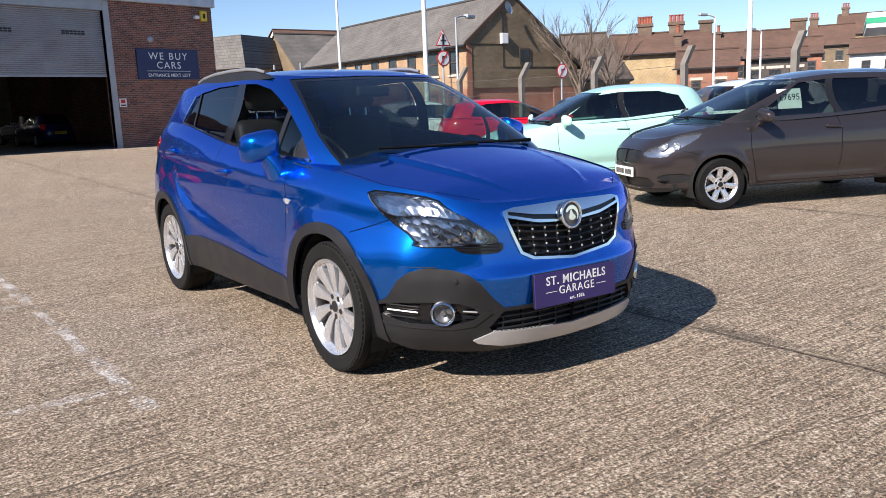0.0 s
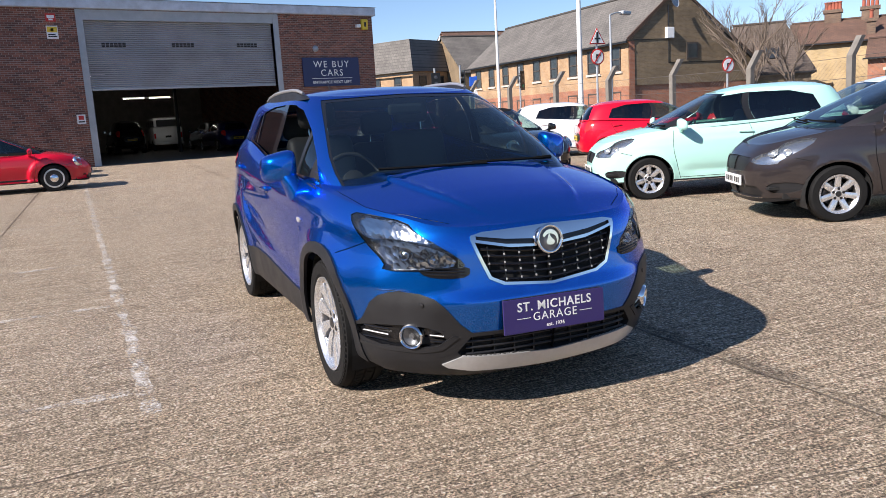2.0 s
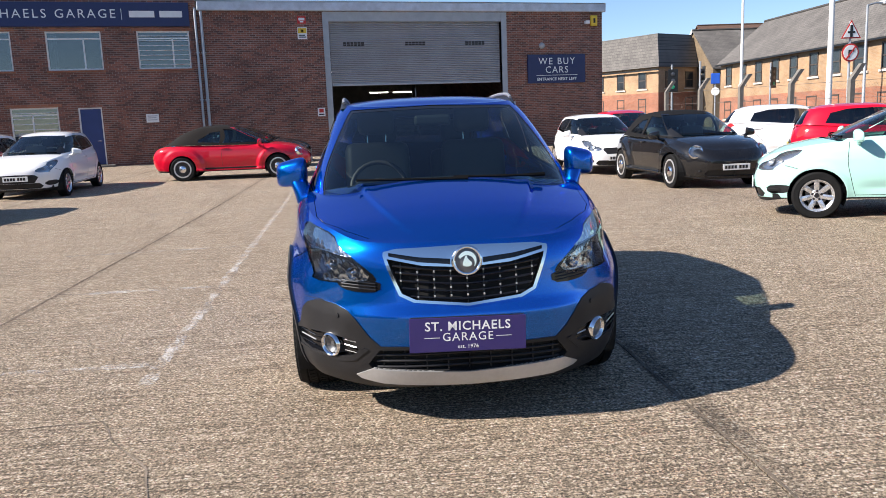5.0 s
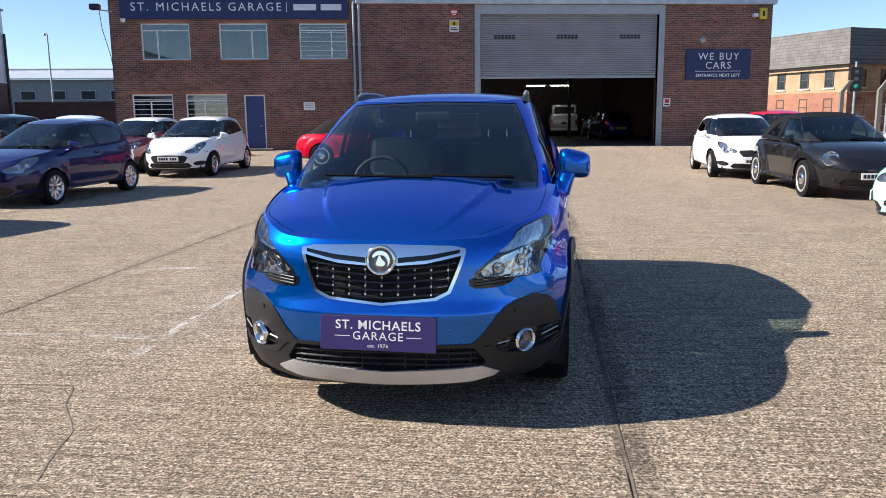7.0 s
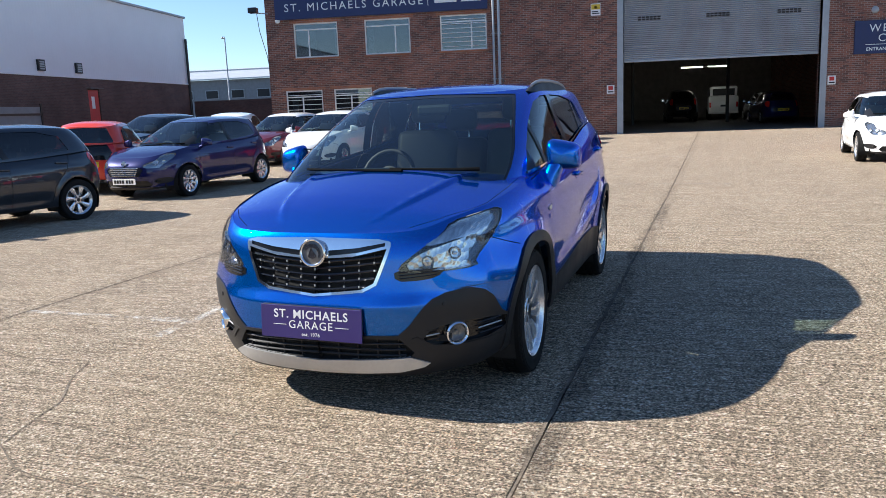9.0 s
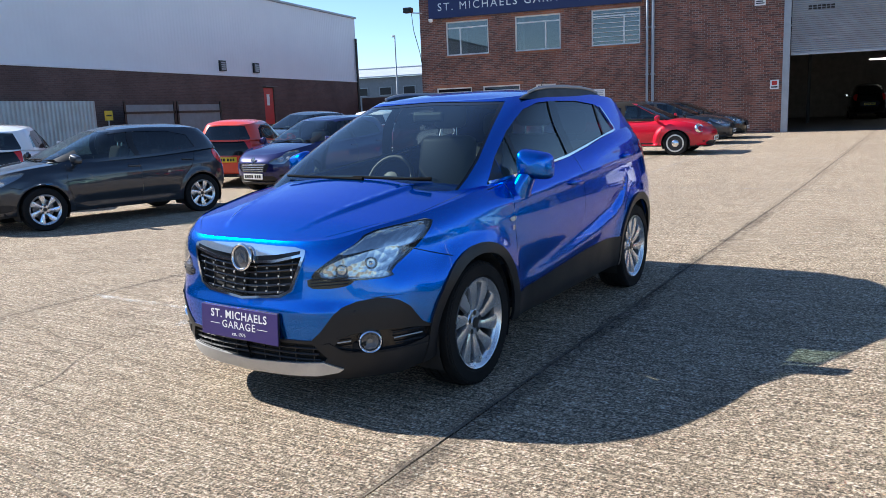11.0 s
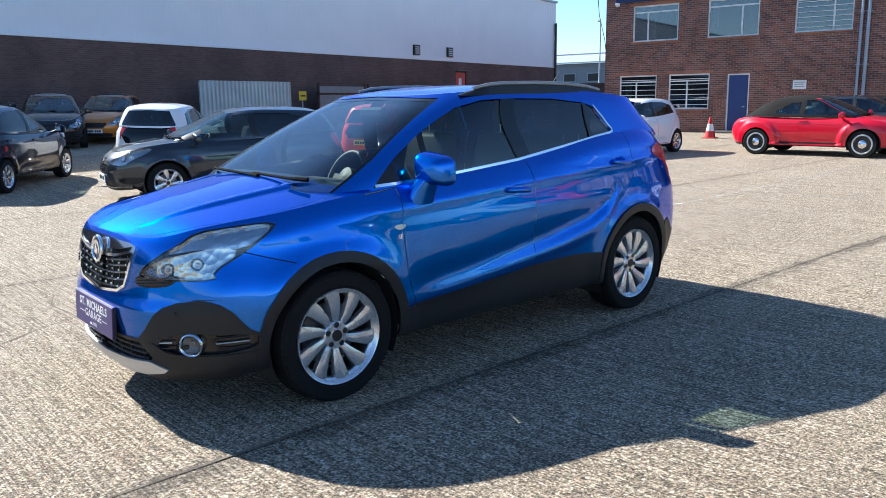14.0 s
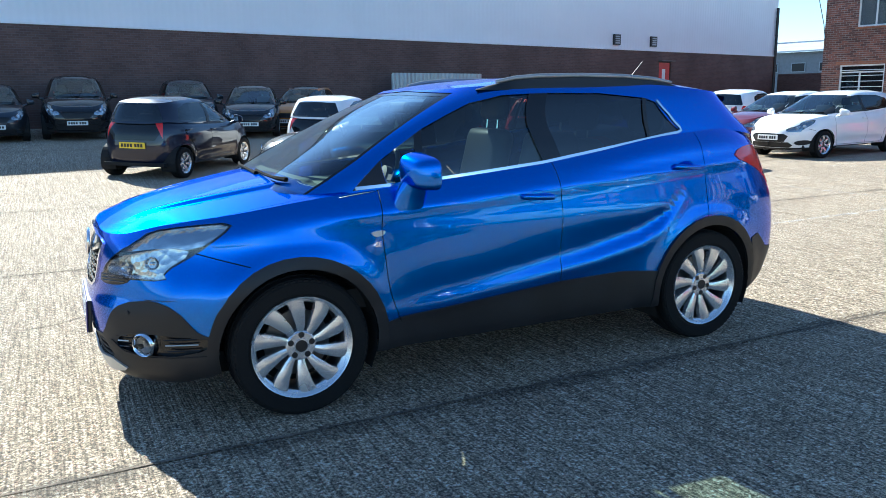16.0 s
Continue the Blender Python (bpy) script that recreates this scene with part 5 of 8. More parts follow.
class Body:
    """The shape of a car: a tub (bumpers and flanks), a bonnet, a greenhouse and a roof, from a few profile curves."""

    def __init__(self, c):
        self.c = c
        self.xf, self.xr, self.w, self.top = (curve(c[k]) for k in ("front", "rear", "width", "top"))
        self.gf, self.gr, self.gw, self.roof = (curve(c[k]) for k in ("glass_front", "glass_rear", "glass_width", "roof_edge"))
        self.hoodc, self.roofc = curve(c["bonnet"]), curve(c["roof"])
        self.tub_s, self.tub_t = self.outline(c["n_front"], c["n_rear"], 2.1, 0.87)
        self.g_s, self.g_t = self.outline(c["n_glass"], c["n_glass_rear"], 1.3, 0.7)
        self.bulge = c.get("bulge")
        self.roll, self.roll_h = c.get("roll", 0.06), c.get("roll_h", 0.14)

    def outline(self, nf, nr, a, b):
        th = np.linspace(0, math.pi, 1201)
        cs, sn = np.cos(th), np.sin(th)
        n = np.where(cs > 0, nf, nr)
        t = np.stack([np.sign(cs) * np.abs(cs) ** (2 / n), np.abs(sn) ** (2 / n)], 1)
        s = np.concatenate([[0], np.cumsum(np.hypot(np.diff(t[:, 0]) * a, np.diff(t[:, 1]) * b))])
        return s, t

    def unit(self, s, table):
        ss, t = table
        return np.interp(s, ss, t[:, 0]), np.interp(s, ss, t[:, 1])

    def tub(self, q):
        s, z = q[:, 0], q[:, 1]
        tx, ty = self.unit(s, (self.tub_s, self.tub_t))
        ty = np.where(s < 0, s / 0.87, np.where(s > self.tub_s[-1], -(s - self.tub_s[-1]) / 0.87, ty))
        x = np.where(tx > 0, tx * self.xf(z), tx * self.xr(z))
        y = ty * self.w(z)
        zt = self.top(x)
        k = np.clip(1 - (zt - z) / self.roll_h, 0, 1.3) ** 2 * self.roll
        y = y - k * np.abs(ty) ** 1.5 * np.sign(ty)
        x = x - k * self.c.get("roll_front", 0.8) * np.sign(tx) * np.clip(np.abs(tx), 0, 1) ** 6
        if self.bulge:
            y = y + self.bulge(x, z) * np.clip(ty, 0, 1) ** 6
        if "corner" in self.c:
            y = y + self.c["corner"](x, z) * np.clip((ty - 0.55) / 0.25, 0, 1)
        return np.stack([x, y, z], 1)

    def green(self, q):
        s, z = q[:, 0], q[:, 1]
        tx, ty = self.unit(s, (self.g_s, self.g_t))
        ty = np.where(s < 0, s / 0.7, np.where(s > self.g_s[-1], -(s - self.g_s[-1]) / 0.7, ty))
        f, r = self.gf(z), -self.gr(z)
        x = (f + r) / 2 + tx * (f - r) / 2
        return np.stack([x, ty * self.gw(z), z], 1)

    def tub_at(self, kind, a, z):
        """Place on the tub's plane of a flank point (x, z), or of a front or rear one (y, z)."""
        if kind == "s":
            t = a / (self.xf(z) if a > 0 else self.xr(z))
            return (float(np.interp(-t, -self.tub_t[:, 0], self.tub_s)), z)
        t, h = a / self.w(z), len(self.tub_s) // 2
        if kind == "f":
            return (float(np.interp(t, self.tub_t[:h, 1], self.tub_s[:h])), z)
        return (float(np.interp(-t, -self.tub_t[h:, 1], self.tub_s[h:])), z)

    def green_at(self, kind, a, z):
        if kind == "s":
            f, r = self.gf(z), -self.gr(z)
            t = (a - (f + r) / 2) / ((f - r) / 2)
            return (float(np.interp(-t, -self.g_t[:, 0], self.g_s)), z)
        t, h = a / self.gw(z), len(self.g_s) // 2
        if kind == "f":
            return (float(np.interp(t, self.g_t[:h, 1], self.g_s[:h])), z)
        return (float(np.interp(-t, -self.g_t[h:, 1], self.g_s[h:])), z)

    def edge_fn(self, fn, s_list, z_of):
        """The upper rim as a curve: x, y and z."""
        s = np.asarray(s_list)
        z = np.full(len(s), 1.0)
        for _ in range(6):
            p = fn(np.stack([s, z], 1))
            z = z_of(p[:, 0])
        return s, fn(np.stack([s, z], 1))


def cap_skin(edge, centre, power, bump=None):
    """A bonnet or roof over the plan: from the rim (x falling) to the centre line's height."""
    o = np.argsort(edge[:, 0])
    ex, ey, ez = edge[o, 0], edge[o, 1], edge[o, 2]

    def fn(q):
        x, y = q[:, 0], q[:, 1]
        ye = np.maximum(np.interp(x, ex, ey), 0.22)
        ze, zc = np.interp(x, ex, ez), centre(x)
        r = np.clip(np.abs(y) / ye, 0, 1.0) ** power
        z = zc + (ze - zc) * r
        return np.stack([x, y, z + bump(x, np.abs(y) / ye) if bump else z], 1)
    return Skin(fn)


def wheel(parent, x, y, r, rim_r, width, style, face, tread=False):
    """A wheel with tyre, alloy rim, hub and brake disc; y > 0 on the left. face: how many spokes."""
    sgn = 1 if y > 0 else -1
    w = empty("wheel", Matrix.Translation((x, y, r - 0.005)) @ pose(0, 0, 0, -90 * sgn, 0, 0) @ pose(0, 0, 0, 0, 0, 12 * x))
    w.parent = parent
    t = width / 2
    prof = [(rim_r - 0.005, -t * 0.92), (rim_r + 0.01, -t * 0.98), (r * 0.93, -t), (r * 0.985, -t * 0.86), (r, -t * 0.6), (r, -t * 0.52), (r - 0.007, -t * 0.5), (r - 0.007, -t * 0.44), (r + 0.001, -t * 0.42),
            (r + 0.001, -0.006), (r - 0.007, -0.004), (r - 0.007, 0.004), (r + 0.001, 0.006), (r + 0.001, t * 0.42), (r - 0.007, t * 0.44), (r - 0.007, t * 0.5), (r, t * 0.52), (r, t * 0.6), (r * 0.985, t * 0.86),
            (r * 0.93, t), (rim_r + 0.018, t * 0.99), (rim_r + 0.008, t * 0.9), (rim_r - 0.004, t * 0.88)]
    part("tyre", Mesh().lathe(prof, 48), RUBBER, w, smooth=35)
    part("rim", Mesh().lathe([(rim_r - 0.024, t * 0.70), (rim_r + 0.004, t * 0.88), (rim_r + 0.003, t * 0.97), (rim_r - 0.006, t * 0.92), (rim_r - 0.016, t * 0.74), (rim_r - 0.028, t * 0.62)], 48), ALLOY, w, smooth=40)
    # inner rim coloured dark to put the shade between the spokes into it
    part("barrel", Mesh().lathe([(rim_r - 0.006, -t * 0.9), (rim_r - 0.03, -t * 0.5), (rim_r - 0.035, t * 0.4), (rim_r - 0.026, t * 0.66)], 36), STEEL_DARK, w, smooth=40)
    if tread:
        lugs = Mesh()
        for k in range(64):
            a = 2 * math.pi * k / 64
            for row, (z0, z1, rr) in enumerate(((-t * 0.97, -t * 0.56, r * 0.992), (-t * 0.38, -0.01, r + 0.0035), (0.01, t * 0.38, r + 0.0035), (t * 0.56, t * 0.97, r * 0.992))):
                skew = 0.35 if row % 2 else -0.35
                v = []
                for z, sh in ((z0, 0.0), (z1, skew)):
                    edge = 0.975 if abs(z) > t * 0.9 else 1.0
                    for da in (-0.31, 0.31):
                        b = a + (da + sh) * 2 * math.pi / 64
                        v += [((rr * edge - 0.012) * math.cos(b), (rr * edge - 0.012) * math.sin(b), z), (rr * edge * math.cos(b), rr * edge * math.sin(b), z)]
                lugs.add(v, [(1, 3, 7, 5), (0, 1, 5, 4), (3, 2, 6, 7), (1, 0, 2, 3), (4, 5, 7, 6)])
        part("tread", lugs, RUBBER, w)
    part("brake_disc", Mesh().lathe([(0.03, -0.02), (rim_r * 0.66, -0.02), (rim_r * 0.66, 0.0), (0.03, 0.0)], 32), STEEL_DARK, w, smooth=30)
    part("barrel_back", Mesh().lathe([(0.0, -t * 0.7), (rim_r - 0.03, -t * 0.7)], 24), LINER, w)
    sp = Mesh()
    n = face
    for k in range(n):
        a0 = 2 * math.pi * k / n
        R = rim_r - 0.012

        def at(rad, tan, z, a0=a0):
            a = a0 + (0.16 * (rad / R) ** 2 if style == "swept" else 0.0)
            return (rad * math.cos(a) - tan * math.sin(a), rad * math.sin(a) + tan * math.cos(a), z)
        w0, w1 = {"swept": (0.014, 0.045), "y": (0.022, 0.018), "plain": (0.028, 0.034)}[style]
        rows = [(0.055, w0, t * 0.60), (R * 0.45, w0 + (w1 - w0) * 0.32, t * 0.70), (R * 0.8, w0 + (w1 - w0) * 0.78, t * 0.76), (R, w1, t * 0.78)]
        v = []
        for rad, hw, z in rows:
            v += [at(rad, -hw, z - 0.03), at(rad, -hw * 0.92, z - 0.004), at(rad, -hw * 0.3, z), at(rad, hw * 0.3, z), at(rad, hw * 0.92, z - 0.004), at(rad, hw, z - 0.03)]
        sp.add(v, [(i * 6 + j, i * 6 + 6 + j, i * 6 + 7 + j, i * 6 + 1 + j) for i in range(3) for j in range(5)])
        if style == "y":
            for q in (-1, 1):
                v = []
                for rad, off, hw, z in ((R * 0.5, 0, 0.014, t * 0.7), (R, q * 0.06 * R / 0.2, 0.014, t * 0.74)):
                    v += [at(rad, off - hw, z - 0.03), at(rad, off - hw * 0.8, z), at(rad, off + hw * 0.8, z), at(rad, off + hw, z - 0.03)]
                sp.add(v, [(j, 4 + j, 5 + j, 1 + j) for j in range(3)])
    part("spokes", sp, ALLOY, w, smooth=30)
    hub = part("hub", Mesh().lathe([(0.075, t * 0.3), (0.074, t * 0.6), (0.066, t * 0.66), (0.036, t * 0.66), (0.034, t * 0.7), (0.0, t * 0.71)], 28), ALLOY, w, smooth=35)
    part("hub_cap", Mesh().lathe([(0.03, t * 0.7), (0.029, t * 0.73), (0.0, t * 0.735)], 20), BLACK, hub)
    for k in range(5):
        a = 2 * math.pi * (k + 0.5) / 5
        part("wheel_nut", Mesh().lathe([(0.015, t * 0.62), (0.015, t * 0.669), (0.0, t * 0.67)], 12, Matrix.Translation((0.054 * math.cos(a), 0.054 * math.sin(a), 0.0))), BLACK, hub)
    return w


def seat(parent, x, y, z, material, name="seat"):
    s = empty(name, pose(x, y, z))
    s.parent = parent
    part("cushion", Mesh().rbox(-0.27, 0.27, -0.25, 0.25, 0.0, 0.17, 0.06), material, s, smooth=50)
    part("backrest", Mesh().rbox(-0.07, 0.07, -0.245, 0.245, 0.0, 0.62, 0.06), material, s, smooth=50, m=pose(-0.27, 0, 0.1, 0, -14, 0))
    part("headrest", Mesh().rbox(-0.05, 0.05, -0.14, 0.14, 0.0, 0.19, 0.045), material, s, smooth=50, m=pose(-0.43, 0, 0.76, 0, -8, 0))
    for q in (-0.07, 0.07):
        part("headrest_post", Mesh().tube([(-0.415, q, 0.66), (-0.43, q, 0.8)], 0.008, 6), CHROME, s)
    return s


def plate(parent, m, material, w=0.52, h=0.111, bars=True):
    p = part("number_plate", Mesh().rbox(-w / 2, w / 2, -h / 2, h / 2, -0.006, 0.006, 0.003), material, parent, m=m)
    if bars:
        for a, b in [(-0.43 + 0.115 * k + 0.06 * (k > 3), -0.345 + 0.115 * k + 0.06 * (k > 3)) for k in range(7)]:
            part("plate_bar", Mesh().box(a * w, b * w, -h * 0.27, h * 0.27, 0.0065, 0.0075), BLACK, p)
    return p


LAMP_DARK = mat("lamp_housing", (0.42, 0.43, 0.45), 0.18, 0.85)


def build_car(c, name, label, m, paints, step=0.05, extras=None):
    """A whole car from its shape c. paints: body, roof and glass materials and the like, by part."""
    car = tagged(empty(name, m), label, "car")
    B = Body(c)
    P = lambda key, default: paints.get(key, default)
    body_mat = paints["body"]
    r, xa, zb, ra = c["wheel"], c["axle"], c["sill"], c["arch"]
    at = lambda pts: [B.tub_at(*p) for p in pts]
    gat = lambda pts: [B.green_at(*p) for p in pts]
    # tub
    smax = B.tub_s[-1]
    low = [B.tub_at("f", 0.0, c["chin"]), B.tub_at("f", 0.45, c["chin"]), B.tub_at("s", xa + ra + 0.13, c["chin"] + 0.02)]
    for ax in (xa, -xa):
        a0 = math.asin(min(0.99, max(-0.9, (zb - (r - 0.005)) / ra)))
        for k in range(25):
            a = a0 + (math.pi - 2 * a0) * k / 24
            low.append(B.tub_at("s", ax + ra * math.cos(a), (r - 0.005) + ra * math.sin(a)))
    low += [B.tub_at("r", 0.5, c["chin"] + 0.04), (smax, c["chin"] + 0.04)]
    ss, rim = B.edge_fn(B.tub, np.linspace(smax, 0, 110), B.top)
    domain = low + [(float(s), float(p[2])) for s, p in zip(ss, rim)]
    regs = []
    for nm, pts, k in c["tub_regions"]:
        regs.append((nm, soften(at(pts), k) if k else at(pts)))
    gap_w = c.get("gap", 0.007)
    for pts in c["tub_lines"]:
        regs.append(("shut_line", band(dense(at(pts), 0.06, False), gap_w)))
    if c.get("arch_trim"):
        for ax in (xa, -xa):
            a0 = -0.5
            o = [B.tub_at("s", ax + (ra + c["arch_trim"] + (0.012 if abs(k - 12) > 9 else 0)) * math.cos(a0 + (math.pi - 2 * a0) * k / 24), r + (ra + c["arch_trim"]) * math.sin(a0 + (math.pi - 2 * a0) * k / 24)) for k in range(25)]
            i = [B.tub_at("s", ax + (ra - 0.05) * math.cos(a0 + (math.pi - 2 * a0) * k / 24), r + (ra - 0.05) * math.sin(a0 + (math.pi - 2 * a0) * k / 24)) for k in range(24, -1, -1)]
            regs.append(("arch_trim", o + i))
    skin = Skin(B.tub)
    tri = cut_up(domain, regs, step)
    for piece_ in islands(tri["base"]):
        p_ = B.tub(piece_[0][np.unique(piece_[1])])
        if np.abs(p_[:, 1]).min() < 1e-3:
            skin.piece("front_body" if p_[:, 0].mean() > 0 else "rear_body", piece_, body_mat, car, label=c.get("body_label", ""))
        elif len(piece_[1]) > 2:
            for side in ("l", "r"):
                skin.piece("body_panel", piece_, body_mat, car, side)
    for nm, spec in c["tub_parts"].items():
        if nm not in tri:
            continue
        pname, material, off, split, plabel, thick = spec
        material = P(nm, material) or body_mat
        for side in (("l", "r") if split else ("both",)):
            for piece_ in islands(tri[nm]) if split else [tri[nm]]:
                skin.piece(pname, piece_, material, car, side, off, plabel, thick)
    if "headlamp" in tri and "lamp_main" not in tri:
        for side in ("l", "r"):
            hl = skin.piece("headlight", tri["headlamp"], LENS, car, side, 0.002, "clear headlight lens over a chromed reflector")
            skin.piece("housing", tri["headlamp"], P("lamp_inner", LAMP_DARK), hl, side, -0.035, "", -0.034)
            qc = tri["headlamp"][0][np.unique(tri["headlamp"][1])]
            for fq, rad in ((0.36, 0.055), (0.62, 0.042)):
                q0 = np.array([[qc[:, 0].min() + fq * np.ptp(qc[:, 0]), np.median(qc[:, 1])]])
                p0, n0 = Vector(skin.fn(q0)[0]), Vector(skin.normals(q0)[0])
                sgn = 1 if side == "l" else -1
                p0.y, n0.y = p0.y * sgn, n0.y * sgn
                part("reflector", Mesh().lathe([(rad, 0.012), (rad * 0.85, 0.002), (rad * 0.5, -0.008), (0.012, -0.01), (0.0, 0.006)], 16, Matrix.Translation(p0 - n0 * 0.022) @ n0.to_track_quat("Z", "Y").to_matrix().to_4x4()), ALLOY, hl, smooth=50)
    # bonnet
    s_cowl = B.tub_at("s", c["cowl_x"], float(B.top(c["cowl_x"])))[0]
    ss, rim = B.edge_fn(B.tub, np.linspace(0, s_cowl, 70), B.top)
    rim[0, 1] = 0
    x0, dz0 = rim[0, 0], float(rim[0, 2] - B.hoodc(rim[0, 0]))
    hoodc0 = B.hoodc
    B.hoodc = lambda x: hoodc0(x) + dz0 * np.exp(-((np.asarray(x) - x0) / 0.13) ** 2)
    hood = cap_skin(rim, B.hoodc, c.get("bonnet_power", 2.6), c.get("bonnet_bump"))
    bow = c.get("cowl_bow", 0.16)
    back = [(c["cowl_x"] + bow * (1 - (k / 12) ** 2), rim[-1, 1] * k / 12) for k in range(11, -1, -1)]
    dom = [(float(p[0]), float(p[1])) for p in rim] + back
    hregs = [(nm, pts) for nm, pts in c.get("bonnet_regions", [])] + [("shut_line", band(dense(p, 0.06, False), gap_w * 0.7)) for p in c.get("bonnet_lines", [])]
    if "bonnet_crease" in c:
        o_ = np.argsort(rim[:, 0])
        xs_ = np.arange(1.26, 1.93, 0.05)
        ys_ = c["bonnet_crease"](xs_) * np.interp(xs_, rim[o_, 0], rim[o_, 1])
        hregs = [("crease", band(list(zip(xs_, ys_)), 0.034)), ("crease", band(list(zip(xs_, ys_)), 0.012))] + hregs
    htri = cut_up(dom, hregs, step)
    if "crease" in htri:
        htri["base"] = (htri["base"][0], np.concatenate([htri["base"][1], htri["crease"][1]]))
    hood.piece("bonnet", htri["base"], body_mat, car)
    for nm, material in (("shut_line", LINER), ("wing_top", body_mat), ("cowl", PLASTIC)):
        if nm in htri:
            hood.piece({"shut_line": "shut_line", "wing_top": "wing", "cowl": "cowl"}[nm], htri[nm], material, car, "both", -0.004 if nm != "wing_top" else 0)
    # greenhouse
    gs, grim = B.edge_fn(B.green, np.linspace(B.g_s[-1], 0, 90), B.roof)
    lo = []
    for s in np.linspace(0, B.g_s[-1], 70):
        x = 0.0
        z = 1.0
        for _ in range(6):
            x = float(B.green(np.array([[s, z]]))[0, 0])
            p_ = B.green(np.array([[s, z]]))[0]
            z = float(B.top(x)) - 0.012 if x < c["cowl_x"] else float(hood.fn(np.array([[x, abs(p_[1])]]))[0, 2]) - 0.02
        lo.append((float(s), z))
    gdom = lo + [(float(s), float(p[2])) for s, p in zip(gs, grim)]
    gregs = [(nm, soften(gat(pts), k) if k else gat(pts)) for nm, pts, k in c["glass_regions"]]
    gskin = Skin(B.green)
    gtri = cut_up(gdom, gregs, step)
    gskin.piece("pillar_frame", gtri["base"], P("pillar", body_mat), car)
    for nm, spec in c["glass_parts"].items():
        if nm in gtri:
            pname, material, off, split, plabel = spec
            material = P(nm, material) or body_mat
            for side in (("l", "r") if split else ("both",)):
                if (nm, side) in c.get("open", ()):
                    continue
                gskin.piece(pname, gtri[nm], material, car, side, off, plabel)
    # roof
    rrim = grim[::-1].copy()
    rrim[0, 1] = rrim[-1, 1] = 0
    ra0, rz0, rb0, rz1 = rrim[0, 0], float(rrim[0, 2] - B.roofc(rrim[0, 0])), rrim[-1, 0], float(rrim[-1, 2] - B.roofc(rrim[-1, 0]))
    roofc0 = B.roofc
    B.roofc = lambda x: roofc0(x) + rz0 * np.exp(-((np.asarray(x) - ra0) / 0.12) ** 2) + rz1 * np.exp(-((np.asarray(x) - rb0) / 0.12) ** 2)
    roof = cap_skin(rrim, B.roofc, c.get("roof_power", 2.6))
    rtri = cut_up([(float(p[0]), float(p[1])) for p in rrim], c.get("roof_regions", []), step)
    roof.piece("roof", rtri["base"], P("roof", body_mat), car)
    roof.piece("headliner", rtri["base"], HEADLINER, car, "both", -0.03)
    if "sunroof" in rtri:
        roof.piece("sunroof", rtri["sunroof"], BLACK, car, "both", 0.002)
    # floor, liners, cabin
    f = Mesh()
    wb2 = c["half_width"]
    f.box(-xa - 0.45, xa + 0.5, -wb2 + 0.2, wb2 - 0.2, zb + 0.0, zb + 0.06)
    f.box(-xa + ra + 0.04, xa - ra - 0.04, -wb2 + 0.05, wb2 - 0.05, zb + 0.061, zb + 0.1)
    f.box(xa + ra * 0.9, float(B.xf(0.35)) - 0.14, -0.62, 0.62, zb + 0.101, zb + 0.13)
    part("underbody", f, LINER, car)
    for ax in (xa, -xa):
        for sg in (1, -1):
            ln = Mesh()
            n = 14
            a = [(ax + (ra + 0.004) * math.cos(math.pi * k / n), r + (ra + 0.004) * math.sin(math.pi * k / n)) for k in range(-2, n + 3)]
            y0, y1 = sg * (wb2 - 0.045), sg * (wb2 - 0.34)
            ln.add([(x, y, z) for x, z in a for y in (y0, y1)], [(2 * i, 2 * i + 1, 2 * i + 3, 2 * i + 2) for i in range(len(a) - 1)])
            ln.add([(x, y1, z) for x, z in a], [tuple(range(len(a)))])
            part("wheel_arch_liner", ln, LINER, car)
            wheel(car, ax, sg * (c["track"] - c["tyre"] / 2), r, c["rim"], c["tyre"], c["spoke"], c["spokes"], c.get("tread", False))
    H = c["seat_z"]
    cab = part("cabin_floor", Mesh().box(-xa - 0.2, c["cowl_x"] + 0.1, -wb2 + 0.14, wb2 - 0.14, H - 0.12, H - 0.02), CABIN, car)
    wdash = wb2 - 0.17
    dash = Mesh().rbox(c["cowl_x"] - 0.62, c["cowl_x"] - 0.02, -wdash, wdash, H + 0.26, float(B.top(c["cowl_x"])) - 0.05, 0.09)
    part("dashboard", dash, CABIN, car, smooth=50)
    sx = c["seat_x"]
    for y in (-0.37, 0.37):
        seat(car, sx, y, H, P("seat", SEAT), "front_seat")
        seat(car, -xa + 0.50, y * 0.9, H - 0.09, P("seat", SEAT), "rear_seat")
    st = empty("steering_wheel", pose(sx + 0.40, -0.37, H + 0.42, 0, 64, 0))
    st.parent = car
    ring = [(0.185 * math.cos(k * math.pi / 12), 0.185 * math.sin(k * math.pi / 12), 0) for k in range(24)]
    part("rim", Mesh().tube(ring, 0.016, 8, True), CABIN, st, smooth=60)
    part("boss", Mesh().lathe([(0.0, 0.02), (0.07, 0.01), (0.075, -0.03)], 16), CABIN, st, smooth=40)
    part("spoke", Mesh().box(-0.02, 0.02, -0.18, 0.18, -0.012, 0.0), CABIN, st)
    # mirrors
    mx, my, mz = c["mirror"]
    ms = c.get("mirror_size", 1.0)
